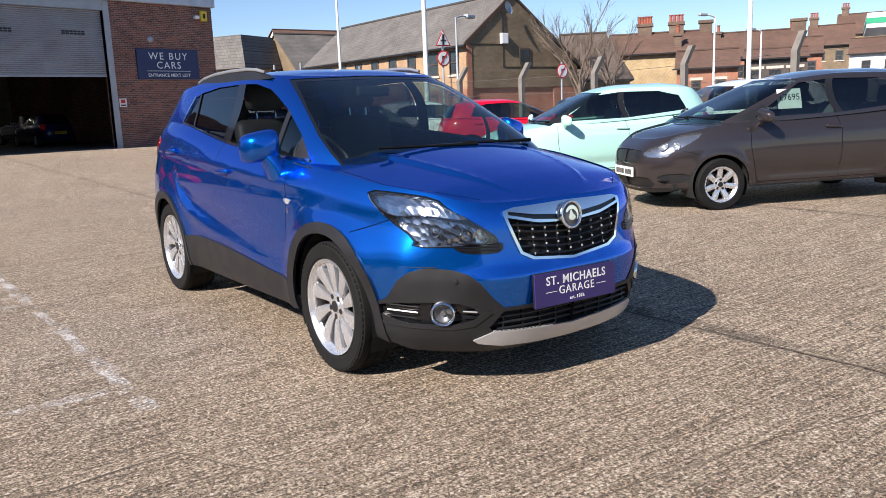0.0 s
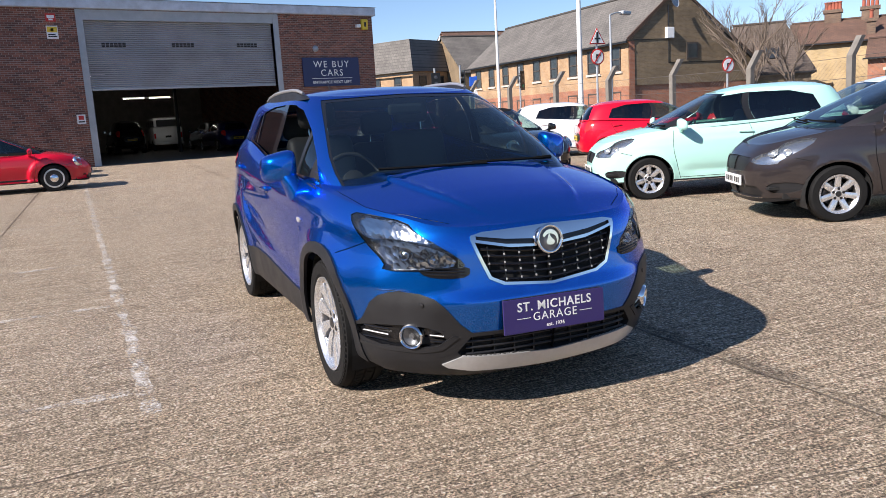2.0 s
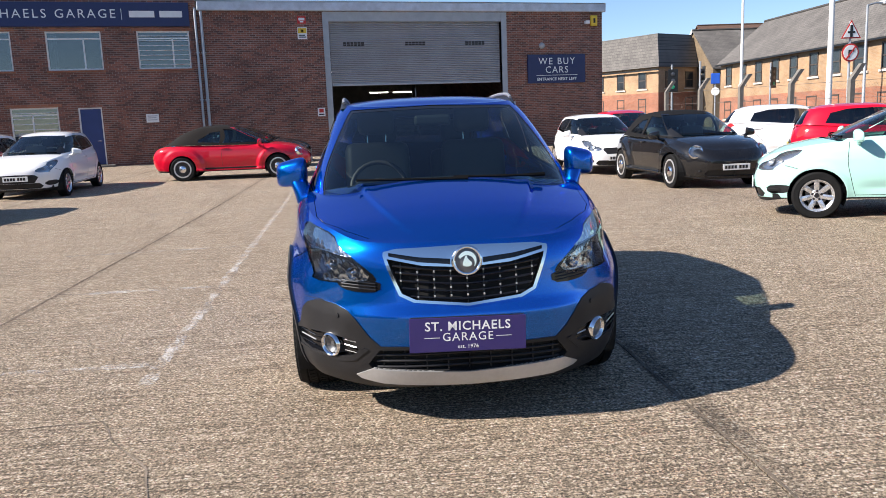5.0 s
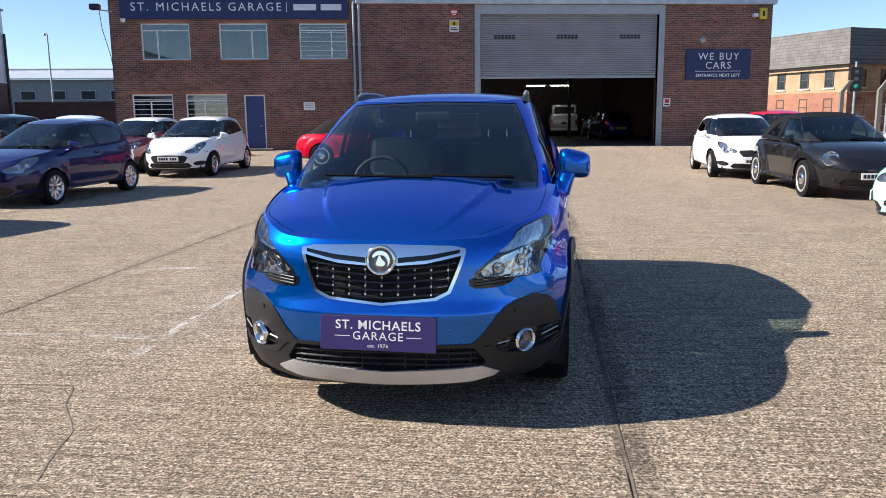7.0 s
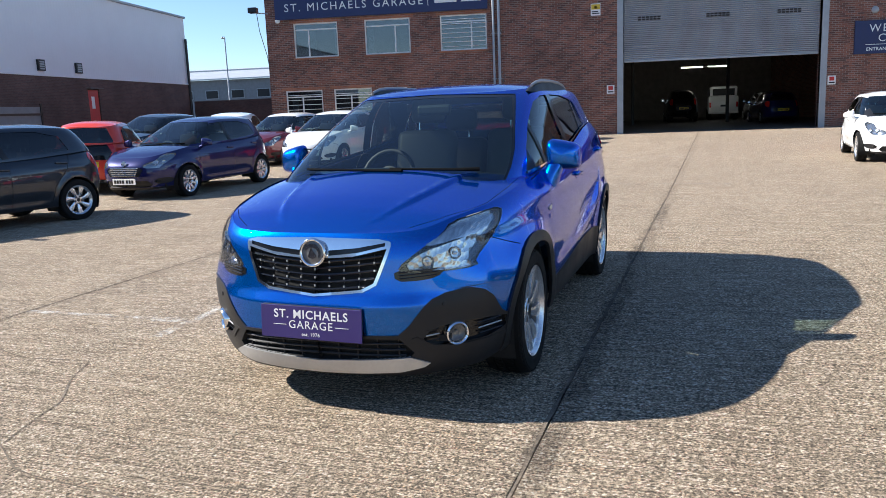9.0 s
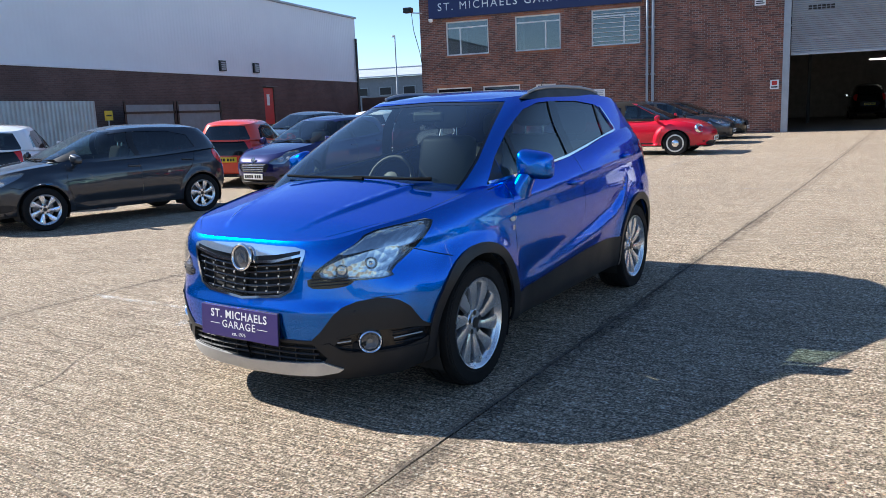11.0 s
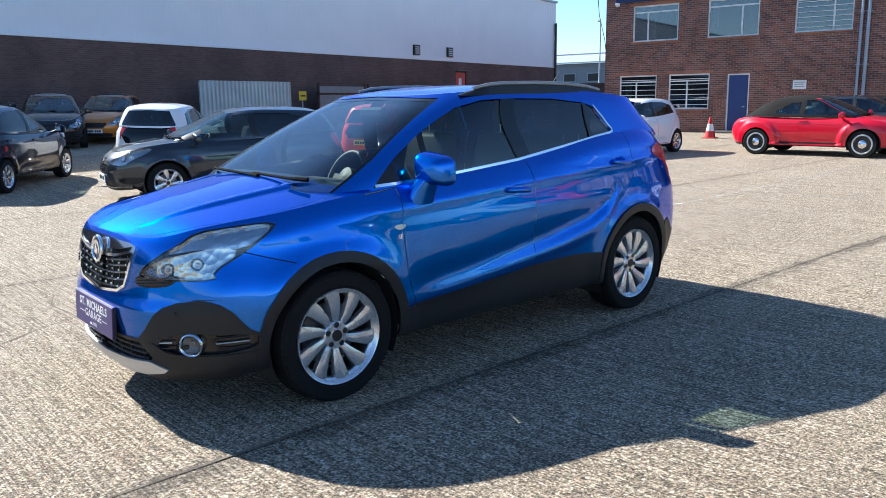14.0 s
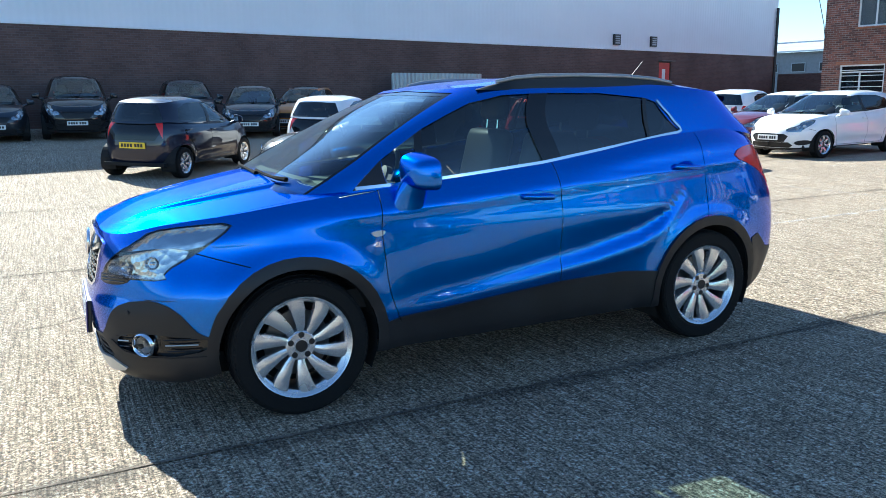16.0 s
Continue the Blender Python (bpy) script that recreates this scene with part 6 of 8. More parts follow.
    for sg in (1, -1):
        mir = empty("door_mirror", pose(mx, sg * my, mz) @ Matrix.Diagonal((1, sg, 1, 1)) @ Matrix.Diagonal((*c.get("mirror_scale", (1, 1, 1)), 1)))
        mir.parent = car
        sh = Mesh()

        def shell(u, v):
            a, b = u * 2 * math.pi, (v - 0.5) * math.pi
            cy = math.copysign(abs(math.cos(a)) ** 0.45, math.cos(a)) * math.cos(b) ** 0.45
            cz = math.copysign(abs(math.sin(a)) ** 0.5, math.sin(a)) * math.cos(b) ** 0.45
            xx = math.sin(b)
            return (0.075 * xx * (1.0 if xx > 0 else 0.25) * ms + 0.02 * cy * -1, 0.115 * cy * ms, 0.078 * cz * ms * (1 - c.get("mirror_taper", 0.22) * cy) - 0.012 * cy)
        sh.sheet(shell, 24, 12)
        part("mirror_shell", sh, P("mirror", body_mat), mir, smooth=70, m=pose(0, 0.03, 0))
        gl = Mesh()
        gl.add([(-0.0 - 0.018, 0.03 + 0.095 * ms * math.copysign(abs(math.cos(a)) ** 0.6, math.cos(a)), 0.06 * ms * math.copysign(abs(math.sin(a)) ** 0.6, math.sin(a))) for a in np.linspace(0, 2 * math.pi, 24, endpoint=False)], [tuple(range(23, -1, -1))])
        part("mirror_glass", gl, CHROME, mir)
        if "foot_loft" in c:
            arm, n_ = Mesh(), 20
            k_ = c["mirror_scale"]
            pts_ = []
            for fx, fy, fz, hx, hy in c["foot_loft"]:
                for q in range(n_):
                    a = 2 * math.pi * q / n_
                    pts_.append(((fx + hx * math.copysign(abs(math.cos(a)) ** 0.8, math.cos(a)) - mx) / k_[0], (fy + hy * math.sin(a) - my) / k_[1], (fz - mz) / k_[2]))
            arm.add(pts_, [(i * n_ + q, i * n_ + (q + 1) % n_, (i + 1) * n_ + (q + 1) % n_, (i + 1) * n_ + q) for i in range(len(c["foot_loft"]) - 1) for q in range(n_)])
        else:
            arm = Mesh().tube(c.get("foot", [(-0.01, -0.17, -0.11 * ms), (0.0, -0.09, -0.085 * ms), (0.0, -0.03, -0.055 * ms)]), c.get("foot_r", [0.035, 0.03, 0.035]), 10)
        part("mirror_foot", arm, P("mirror_foot", body_mat), mir, smooth=60)
    for x, z in c["handles"]:
        for sg in (1, -1):
            s, zz = B.tub_at("s", x, z)
            p = B.tub(np.array([[s, z]]))[0]
            part("door_handle", Mesh().rbox(-0.1, 0.1, -0.012, 0.028, -0.016, 0.016, 0.012), P("handle", body_mat), car, smooth=50, m=pose(p[0], sg * p[1], p[2], 0, -4, 0) @ Matrix.Diagonal((1, sg, 1, 1)))
    if c.get("plates", True):
        for kind, z, mm in (("f", c["plate_f"], PLATE_W), ("r", c["plate_r"], PLATE_Y)):
            p = B.tub(np.array([B.tub_at(kind, 0.0, z)]))[0]
            sg = 1 if kind == "f" else -1
            plate(car, Matrix.Translation((p[0] + sg * 0.016, 0, z)) @ pose(0, 0, 0, 90, 0, 90 * sg), mm)
    if "wiper" in c:
        for y0, y1, up in c["wiper"]:
            pts = []
            for k in range(8):
                y = y0 + (y1 - y0) * k / 7
                z = float(B.hoodc(c["cowl_x"] + 0.1)) + 0.006 - c.get("wiper_drop", 0.0) + up * (k / 7)
                q = B.green(np.array([B.green_at("f", abs(y), z)]))[0]
                pts.append((q[0] + 0.012, y, z + 0.012))
            part("wiper", Mesh().tube(pts, [0.013, 0.011] + [0.008] * 6, 6), WIPER, car)
    if extras:
        extras(car, B, skin, tri)
    return car


TX, TZ, TY = 1.245, 1.48, 0.86


def plain_flank(axle, r, H):
    """A shoulder crease, a shallow scoop along the foot of the doors and lips round the wheel arches."""
    def fn(x, z):
        zs = 0.545 * H - 0.035 * x
        y = 0.014 / (1 + np.exp(np.clip((z - zs) / 0.012, -30, 30))) - 0.007
        y = y - 0.020 * np.exp(-((z - 0.25 * H) / 0.06) ** 2) * np.clip((axle - 0.42 - np.abs(x)) / 0.2, 0, 1)
        for ax in (axle, -axle):
            y = y + 0.020 * np.exp(-((np.hypot(x - ax, z - r) - r - 0.045) / 0.045) ** 2)
        return y
    return fn


def hatch(L, W, H, wb, fo, r=0.305, **kw):
    """The shape of a small hatchback, fitted to a length, width, height, wheelbase and front overhang."""
    k = {
        "front": [(.18, 1.97), (.3, 2.04), (.5, 2.07), (.62, 2.05), (.72, 2.00), (.8, 1.93)],
        "rear": [(.2, 1.78), (.35, 1.86), (.55, 1.90), (.8, 1.87), (.95, 1.82), (1.1, 1.77)],
        "width": [(.18, .79), (.35, .835), (.6, .86), (.8, .85), (.95, .83), (1.1, .80)],
        "top": [(2.1, .735), (1.92, .775), (1.5, .875), (1.0, .935), (.3, .955), (-.5, .985), (-1.2, 1.03), (-1.6, 1.05), (-1.9, 1.0)],
        "bonnet": [(2.06, .735), (1.9, .805), (1.5, .91), (1.0, .985), (.8, 1.0)],
        "glass_front": [(.9, 1.16), (.98, 1.04), (1.2, .58), (1.35, .24), (1.44, .0)],
        "glass_rear": [(.9, 1.82), (1.02, 1.79), (1.25, 1.65), (1.40, 1.50), (1.46, 1.38)],
        "glass_width": [(.9, .795), (.98, .785), (1.2, .70), (1.34, .625), (1.40, .57), (1.46, .47)],
        "roof_edge": [(.2, 1.385), (-.4, 1.425), (-1.0, 1.41), (-1.5, 1.375)],
        "roof": [(.2, 1.40), (-.4, 1.475), (-.9, 1.475), (-1.3, 1.445), (-1.52, 1.39)],
    }
    k.update({q: kw.pop(q) for q in list(kw) if q in k})
    X = lambda x: (wb / 2 + (x - TX) * fo / 0.825) if x > TX else (x * wb / 2 / TX if x > -TX else -wb / 2 + (x + TX) * (L - wb - fo) / 0.655)
    Z, Y = lambda z: z * H / TZ, lambda y: y * W / 2 / TY
    c = {}
    for q in ("front", "rear", "glass_front", "glass_rear"):
        neg = -1 if "rear" in q else 1
        c[q] = [(Z(z), neg * X(neg * x)) for z, x in k[q]]
    for q in ("width", "glass_width"):
        c[q] = [(Z(z), Y(y)) for z, y in k[q]]
    for q in ("top", "bonnet", "roof_edge", "roof"):
        c[q] = [(X(x), Z(z)) for x, z in k[q]]

    def pts(*a):
        out = []
        for kind, u, z in a:
            out.append((kind, X(u) if kind == "s" else Y(u), Z(z)))
        return out
    c.update(n_front=3.6, n_rear=4.2, n_glass=4.0, n_glass_rear=4.0, wheel=r, axle=wb / 2, sill=Z(.24), arch=r + 0.04, chin=Z(.20), half_width=W / 2, track=W / 2 - 0.02, tyre=0.195, rim=r - 0.095,
             spoke="plain", spokes=10, cowl_x=X(1.0), seat_x=X(-.05), seat_z=Z(.42), mirror=(X(.78), W / 2 + 0.06, Z(1.0)), mirror_size=0.9, handles=[(X(-.12), Z(.85)), (X(-1.02), Z(.89))], plate_f=Z(.42), plate_r=Z(.62))
    c["tub_regions"] = [
        ("sill_trim", pts(("s", 2.2, .1), ("s", 2.2, .24), ("s", .8, .26), ("s", -.85, .26), ("s", -2, .30), ("s", -2, .1)), 0),
        ("front_door", pts(("s", .80, .30), ("s", .86, .50), ("s", .88, 1.2), ("s", -.18, 1.2), ("s", -.22, .8), ("s", -.20, .30)), 0),
        ("rear_door", pts(("s", -.20, .30), ("s", -.22, .8), ("s", -.18, 1.2), ("s", -1.25, 1.2), ("s", -1.10, .80), ("s", -.87, .55), ("s", -.80, .30)), 0),
        ("headlamp", pts(("f", .40, .60), ("f", .40, .675), ("f", .58, .735), ("s", 1.72, .825), ("s", 1.42, .862), ("s", 1.50, .78), ("s", 1.80, .635), ("f", .64, .595)), 1),
        ("grille", pts(("f", 0, .525), ("f", 0, .675), ("f", .35, .665), ("f", .37, .62), ("f", .28, .52)), 0),
        ("intake", pts(("f", 0, .25), ("f", 0, .37), ("f", .46, .37), ("f", .52, .30), ("f", .46, .25)), 0),
        ("fog_pod", pts(("f", .56, .30), ("f", .56, .40), ("f", .70, .42), ("f", .74, .38), ("f", .70, .31)), 1),
        ("tail_lamp", pts(("s", -1.62, .82), ("s", -1.52, .96), ("s", -1.62, 1.04), ("s", -1.78, 1.06), ("r", .66, 1.05), ("r", .56, 1.02), ("r", .58, .80), ("s", -1.78, .74)), 1),
        ("tailgate_panel", pts(("r", 0, .52), ("r", 0, .74), ("r", .42, .74), ("r", .46, .54)), 1),
    ]
    c["tub_lines"] = [pts(("s", .80, .27), ("s", .86, .50), ("s", .88, .93)), pts(("s", -.20, .27), ("s", -.22, .8), ("s", -.18, 1.0)), pts(("s", -1.20, 1.03), ("s", -1.10, .80), ("s", -.87, .55), ("s", -.80, .3)),
                      pts(("s", .80, .285), ("s", -.80, .285)), pts(("s", 1.5, .62), ("s", 1.66, .66))]
    c["tub_parts"] = {
        "sill_trim": ("sill_trim", PLASTIC, 0.003, True, "", 0), "front_door": ("front_door", None, 0, True, "", 0), "rear_door": ("rear_door", None, 0, True, "", 0), "shut_line": ("shut_line", LINER, -0.005, True, "", 0),
        "grille": ("grille", PLASTIC, -0.012, False, "black radiator grille", -0.012), "intake": ("lower_intake", PLASTIC, -0.02, False, "", -0.02), "fog_pod": ("fog_lamp_pod", PLASTIC, -0.01, True, "", -0.01),
        "tail_lamp": ("tail_light", RED_LENS, 0.004, True, "red tail light lens", 0), "tailgate_panel": ("tailgate_recess", PLASTIC, -0.006, False, "", -0.006), "arch_trim": ("arch_trim", PLASTIC, 0.008, True, "", 0.01)}
    c["glass_regions"] = [
        ("windscreen", pts(("f", 0, 1.385), ("f", .50, 1.37), ("f", .64, 1.02), ("f", .62, .93), ("f", 0, .93)), 0),
        ("sail", pts(("s", 1.04, .95), ("s", .64, 1.125), ("s", .60, .985)), 0),
        ("front_window", pts(("s", .80, .985), ("s", .62, 1.09), ("s", .16, 1.335), ("s", -.16, 1.365), ("s", -.18, .995)), 0),
        ("door_post", pts(("s", -.16, 1.365), ("s", -.25, 1.368), ("s", -.27, .995), ("s", -.18, .995)), 0),
        ("rear_window", pts(("s", -.25, 1.368), ("s", -.80, 1.355), ("s", -1.12, 1.28), ("s", -1.22, 1.07), ("s", -.27, .998)), 0),
        ("rear_glass", pts(("r", 0, 1.355), ("r", .42, 1.34), ("r", .56, 1.08), ("r", .55, 1.05), ("r", 0, 1.05)), 0)]
    c["glass_parts"] = {"windscreen": ("windscreen", CAR_GLASS, -0.003, False, ""), "front_window": ("side_window", CAR_GLASS, -0.006, True, ""), "door_post": ("door_post", BLACK, 0.0, True, ""), "sail": ("mirror_sail", BLACK, 0.002, True, ""),
                        "rear_window": ("side_window", PRIVACY, -0.006, True, ""), "rear_glass": ("rear_window", PRIVACY, -0.004, False, "")}
    c["wiper"] = [(.10, Y(-.52), .02), (Y(.56), 0.0, .015)]
    c["bulge"] = plain_flank(wb / 2, r, H)
    c.update(kw)
    return c


# ---- parked cars ----
def bars(material, zs=(.55, .585, .62, .655)):
    """Bright bars across a hatchback's grille."""
    def add(car, B, skin, tri):
        for z in zs:
            half = 0.30 + 0.35 * (z - .55)
            pts = []
            for y in np.linspace(-half, half, 13):
                p = B.tub(np.array([B.tub_at("f", abs(float(y)), z)]))[0]
                pts.append((p[0] + 0.004, math.copysign(p[1], y), z))
            part("grille_bar", Mesh().tube(pts, 0.007, 6), material, car, smooth=60)
        p = B.tub(np.array([B.tub_at("f", 0.0, .665)]))[0]
        part("badge", Mesh().lathe([(0.055, 0.0), (0.05, 0.012), (0.0, 0.016)], 20, pose(p[0] + 0.004, 0, .685, 0, 80, 0)), CHROME, car, smooth=50)
    return add


def low_grille(c, points, plate_z):
    """Moves the grille down into the bumper, with the number plate at its own height."""
    c["tub_regions"] = [(n_, [("f", y, z) for y, z in points], 0) if n_ == "grille" else (n_, p_, k_) for n_, p_, k_ in c["tub_regions"]]
    c["plate_f"] = plate_z
    return c


def upright_tail(c):
    """A city car's rear: a dark glass tailgate between upright lamps."""
    keep = [r for r in c["tub_regions"] if r[0] not in ("tailgate_panel", "tail_lamp")]
    c["tub_regions"] = keep + [("tailgate_panel", [(R_, 0, .70), (R_, 0, 1.2), (R_, .50, 1.2), (R_, .53, .88), (R_, .42, .70)], 0),
                               ("tail_lamp", [(R_, .55, .74), (R_, .52, 1.2), (R_, .64, 1.2), ("s", -1.50, 1.10), ("s", -1.52, .80)], 0)]
    c["tub_parts"]["tailgate_panel"] = ("tailgate_glass", PRIVACY_SOLID, 0.003, False, "dark glass tailgate", 0)
    return c


R_, S_ = "r", "s"
PRIVACY_SOLID = mat("dark_tailgate_glass", (0.01, 0.011, 0.012), 0.06, var=0.05)
def from_wheels(fx, fy, rx, ry, side, half):
    """The pose of a car from the ground points of its wheels on one side (1 left, -1 right) and half its track."""
    h = math.atan2(fy - ry, fx - rx)
    mx, my = (fx + rx) / 2, (fy + ry) / 2
    return stand(mx + side * half * math.sin(h), my - side * half * math.cos(h), math.degrees(h))


MINT = paint("mint_paint", (0.42, 0.72, 0.64))
BROWN = paint("bronze_grey_paint", (0.05, 0.042, 0.043), 0.6, 0.33, 0.3)
BLACKP = paint("black_car_paint", (0.008, 0.008, 0.009))
WHITEP = paint("white_car_paint", (0.82, 0.82, 0.82))
REDP = paint("red_car_paint", (0.56, 0.004, 0.024))
NAVYP = paint("navy_car_paint", (0.012, 0.014, 0.085), 0.3, 0.35, 0.3)
GREYP = paint("dark_grey_car_paint", (0.028, 0.034, 0.044), 0.5, 0.33, 0.3)
ORANGEP = paint("copper_orange_paint", (0.55, 0.20, 0.03), 0.5, 0.35, 0.2)
MAROONP = paint("maroon_paint", (0.10, 0.012, 0.02), 0.2, 0.4, 0.2)
CORALP = paint("coral_red_paint", (0.72, 0.06, 0.03))
INKP = paint("ink_blue_paint", (0.012, 0.014, 0.03), 0.3, 0.35, 0.2)
SOFTTOP = mat("black_canvas", (0.012, 0.012, 0.013), 0.95, bump=0.4, spec=0.1)
SOFTBROWN = mat("brown_canvas", (0.020, 0.018, 0.017), 0.95, bump=0.4, spec=0.1)

CITY = dict(L=3.68, W=1.60, H=1.48, wb=2.385, fo=0.72, r=0.29)
build_car(hatch(**CITY, spoke="plain", spokes=7), "city_car", "pale mint green five-door city car on alloy wheels", from_wheels(9.49, 6.64, 11.37, 5.17, 1, 0.74), {"body": MINT}, 0.045)
build_car(hatch(L=3.9, W=1.70, H=1.525, wb=2.5, fo=0.80, r=0.295, glass_front=[(.9, 1.42), (.98, 1.28), (1.2, .72), (1.35, .32), (1.44, .02)], spoke="plain", spokes=7), "compact_car", "bronze-grey compact hatchback with a sale sheet in its window",
          from_wheels(8.86, 3.67, 10.83, 2.13, 1, 0.79), {"body": BROWN}, 0.045)
BEETLE = dict(L=4.28, W=1.81, H=1.47, wb=2.54, fo=0.87, r=0.325, top=[(2.1, .66), (1.92, .73), (1.5, .86), (1.0, .93), (.3, .945), (-.5, .955), (-1.2, .97), (-1.6, .92), (-1.9, .80)],
              bonnet=[(2.06, .66), (1.9, .78), (1.5, .915), (1.0, .985), (.8, 1.0)], glass_rear=[(.78, 1.86), (.9, 1.72), (1.02, 1.55), (1.25, 1.30), (1.40, 1.02), (1.46, .8)],
              roof_edge=[(.2, 1.385), (-.3, 1.425), (-.8, 1.39), (-1.2, 1.27)], roof=[(.2, 1.40), (-.3, 1.475), (-.7, 1.455), (-1.0, 1.37), (-1.3, 1.24)], spoke="plain", spokes=8)


def wings(x, z):
    """Separate rounded wings round the wheels, standing out from the doors."""
    y = -0.045 + 0 * x
    for ax in (1.27, -1.27):
        rr = np.hypot(x - ax, (z - 0.325) * 1.05)
        k = np.clip((0.62 - rr) / 0.11, 0, 1)
        y = y + 0.068 * k * k * (3 - 2 * k)
    return y + 0.05 * np.exp(-((z - 0.27) / 0.035) ** 2) * (np.abs(x) < 1.0)


BEETLE = hatch(**BEETLE, bulge=wings)
BEETLE["tub_regions"] = [r for r in BEETLE["tub_regions"] if r[0] not in ("headlamp", "grille", "fog_pod")]
BEETLE["glass_regions"] = [("a_post", [("f", .50, 1.40), ("f", .68, 1.0), ("f", .66, .90), ("s", 1.0, .90), ("s", .86, .985), ("s", .66, 1.09), ("s", .18, 1.345), ("s", .02, 1.42)], 0)] + [
    (n_, [(S_, -.25, 1.30), (S_, -.50, 1.27), (S_, -.82, 1.09), (S_, -.84, 1.03), (S_, -.27, 1.0)], 0) if n_ == "rear_window" else (n_, p_, k_) for n_, p_, k_ in BEETLE["glass_regions"]]
BEETLE["glass_parts"]["a_post"] = ("windscreen_post", None, 0.003, True, "")
BEETLE["handles"], BEETLE["tub_lines"] = BEETLE["handles"][:1], BEETLE["tub_lines"][:2] + BEETLE["tub_lines"][3:]


def round_face(car, B, skin, tri):
    """Round head lamps, a bright belt line and steel wheels with chromed caps."""
    for sg in (1, -1):
        q = np.array([B.tub_at("f", 0.66, 0.70)])
        p, n = Vector(B.tub(q)[0]), Vector(skin.normals(q)[0])
        p.y, n.y = sg * p.y, sg * n.y
        n = (n + Vector((0.6, 0, 0.1))).normalized()
        hl = part("headlight", Mesh().lathe([(0.13, -0.06), (0.13, 0.008), (0.118, 0.02), (0.105, 0.012)], 28, Matrix.Translation(p) @ n.to_track_quat("Z", "Y").to_matrix().to_4x4()), CHROME, car, "round headlight with a chrome ring", smooth=50)
        at = Matrix.Translation(p) @ n.to_track_quat("Z", "Y").to_matrix().to_4x4()
        part("reflector", Mesh().lathe([(0.108, 0.008), (0.07, -0.012), (0.03, -0.02), (0.0, 0.0)], 24, at), LAMP_DARK, hl, smooth=50)
        part("lens", Mesh().lathe([(0.108, 0.012), (0.06, 0.026), (0.0, 0.03)], 24, at), LENS, hl, smooth=60)
        pts = []
        for x in np.linspace(0.62, -1.55, 30):
            z = float(B.top(x)) - 0.012
            b = B.tub(np.array([B.tub_at("s", float(x), z)]))[0]
            pts.append((b[0], sg * (b[1] + 0.004), z))
        part("belt_trim", Mesh().tube(pts, 0.011, 6), CHROME, car, smooth=60)
        for ax in (BEETLE["axle"], -BEETLE["axle"]):
            at = pose(ax, sg * (BEETLE["track"] - 0.012), BEETLE["wheel"] - 0.005, -90 * sg, 0, 0)
            cover = part("wheel_disc", Mesh().lathe([(0.0, 0.0), (0.17, 0.0), (0.2, 0.004)], 32, at), BLACK, car)
            part("trim_ring", Mesh().lathe([(0.195, 0.002), (0.205, 0.014), (0.23, 0.012), (0.236, 0.0)], 36, at), SATIN, cover, smooth=50)
            part("hub_cap", Mesh().lathe([(0.1, 0.0), (0.095, 0.02), (0.06, 0.034), (0.0, 0.04)], 24, at), CHROME, cover, smooth=60)


build_car(BEETLE, "convertible_car", "black round-nosed convertible with its black canvas top up", from_wheels(10.8, 11.72, 11.2, 14.2, -1, 0.80), {"body": BLACKP, "roof": SOFTTOP, "pillar": SOFTTOP, "rear_window": CAR_GLASS, "rear_glass": SOFTTOP, "door_post": SOFTTOP}, 0.05, round_face)
build_car(BEETLE, "convertible_car", "bright red convertible with a dark canvas top, parked side-on", from_wheels(4.25, 20.65, 1.76, 21.1, -1, 0.80), {"body": REDP, "roof": SOFTBROWN, "pillar": SOFTBROWN, "rear_window": CAR_GLASS, "rear_glass": SOFTBROWN, "door_post": SOFTBROWN}, 0.05, round_face)
SUPER = dict(L=3.97, W=1.72, H=1.48, wb=2.49, fo=0.83)
build_car(hatch(L=3.95, W=1.74, H=1.42, wb=2.47, fo=0.82, r=0.31), "hatchback_car", "white three-door hatchback with a dark grille", from_wheels(11.0, 16.0, 11.57, 18.4, -1, 0.76), {"body": WHITEP}, 0.06)
build_car(low_grille(hatch(L=4.03, W=1.73, H=1.47, wb=2.57, fo=0.82, spoke="plain", spokes=7), [(0, .37), (0, .56), (.38, .55), (.46, .50), (.37, .37)], .47), "hatchback_car", "white five-door hatchback by the office", from_wheels(-0.8, 18.6, -0.42, 21.1, 1, 0.76), {"body": WHITEP}, 0.05)
build_car(low_grille(hatch(**SUPER, spoke="plain", spokes=10), [(0, .44), (0, .63), (.35, .615), (.41, .57), (.33, .45)], .36), "hatchback_car", "navy blue five-door hatchback with a chromed grille", from_wheels(-2.35, 12.8, -1.83, 15.2, 1, 0.75), {"body": NAVYP}, 0.045, bars(CHROME, (.47, .505, .54, .575, .605)))
build_car(low_grille(hatch(L=4.02, W=1.74, H=1.48, wb=2.51, fo=0.84, r=0.315, spoke="swept", spokes=7), [(0, .47), (0, .65), (.36, .64), (.41, .60), (.32, .47)], .38), "hatchback_car", "dark grey five-door hatchback on bright alloy wheels", from_wheels(-3.67, 7.43, -2.71, 9.7, 1, 0.77), {"body": GREYP}, 0.045, bars(CHROME, (.50, .535, .57, .605)))
AYGO = dict(L=3.46, W=1.615, H=1.46, wb=2.34, fo=0.68, r=0.285, spoke="plain", spokes=7)
build_car(upright_tail(hatch(**AYGO)), "city_car", "ink-blue city car seen from behind with a yellow plate", from_wheels(-8.15, 8.15, -6.7, 6.35, -1, 0.72), {"body": INKP, "rear_glass": PRIVACY}, 0.05)
build_car(upright_tail(hatch(**AYGO)), "city_car", "white city car with upright red tail lights", stand(-7.7, 10.35, 128), {"body": WHITEP}, 0.05)
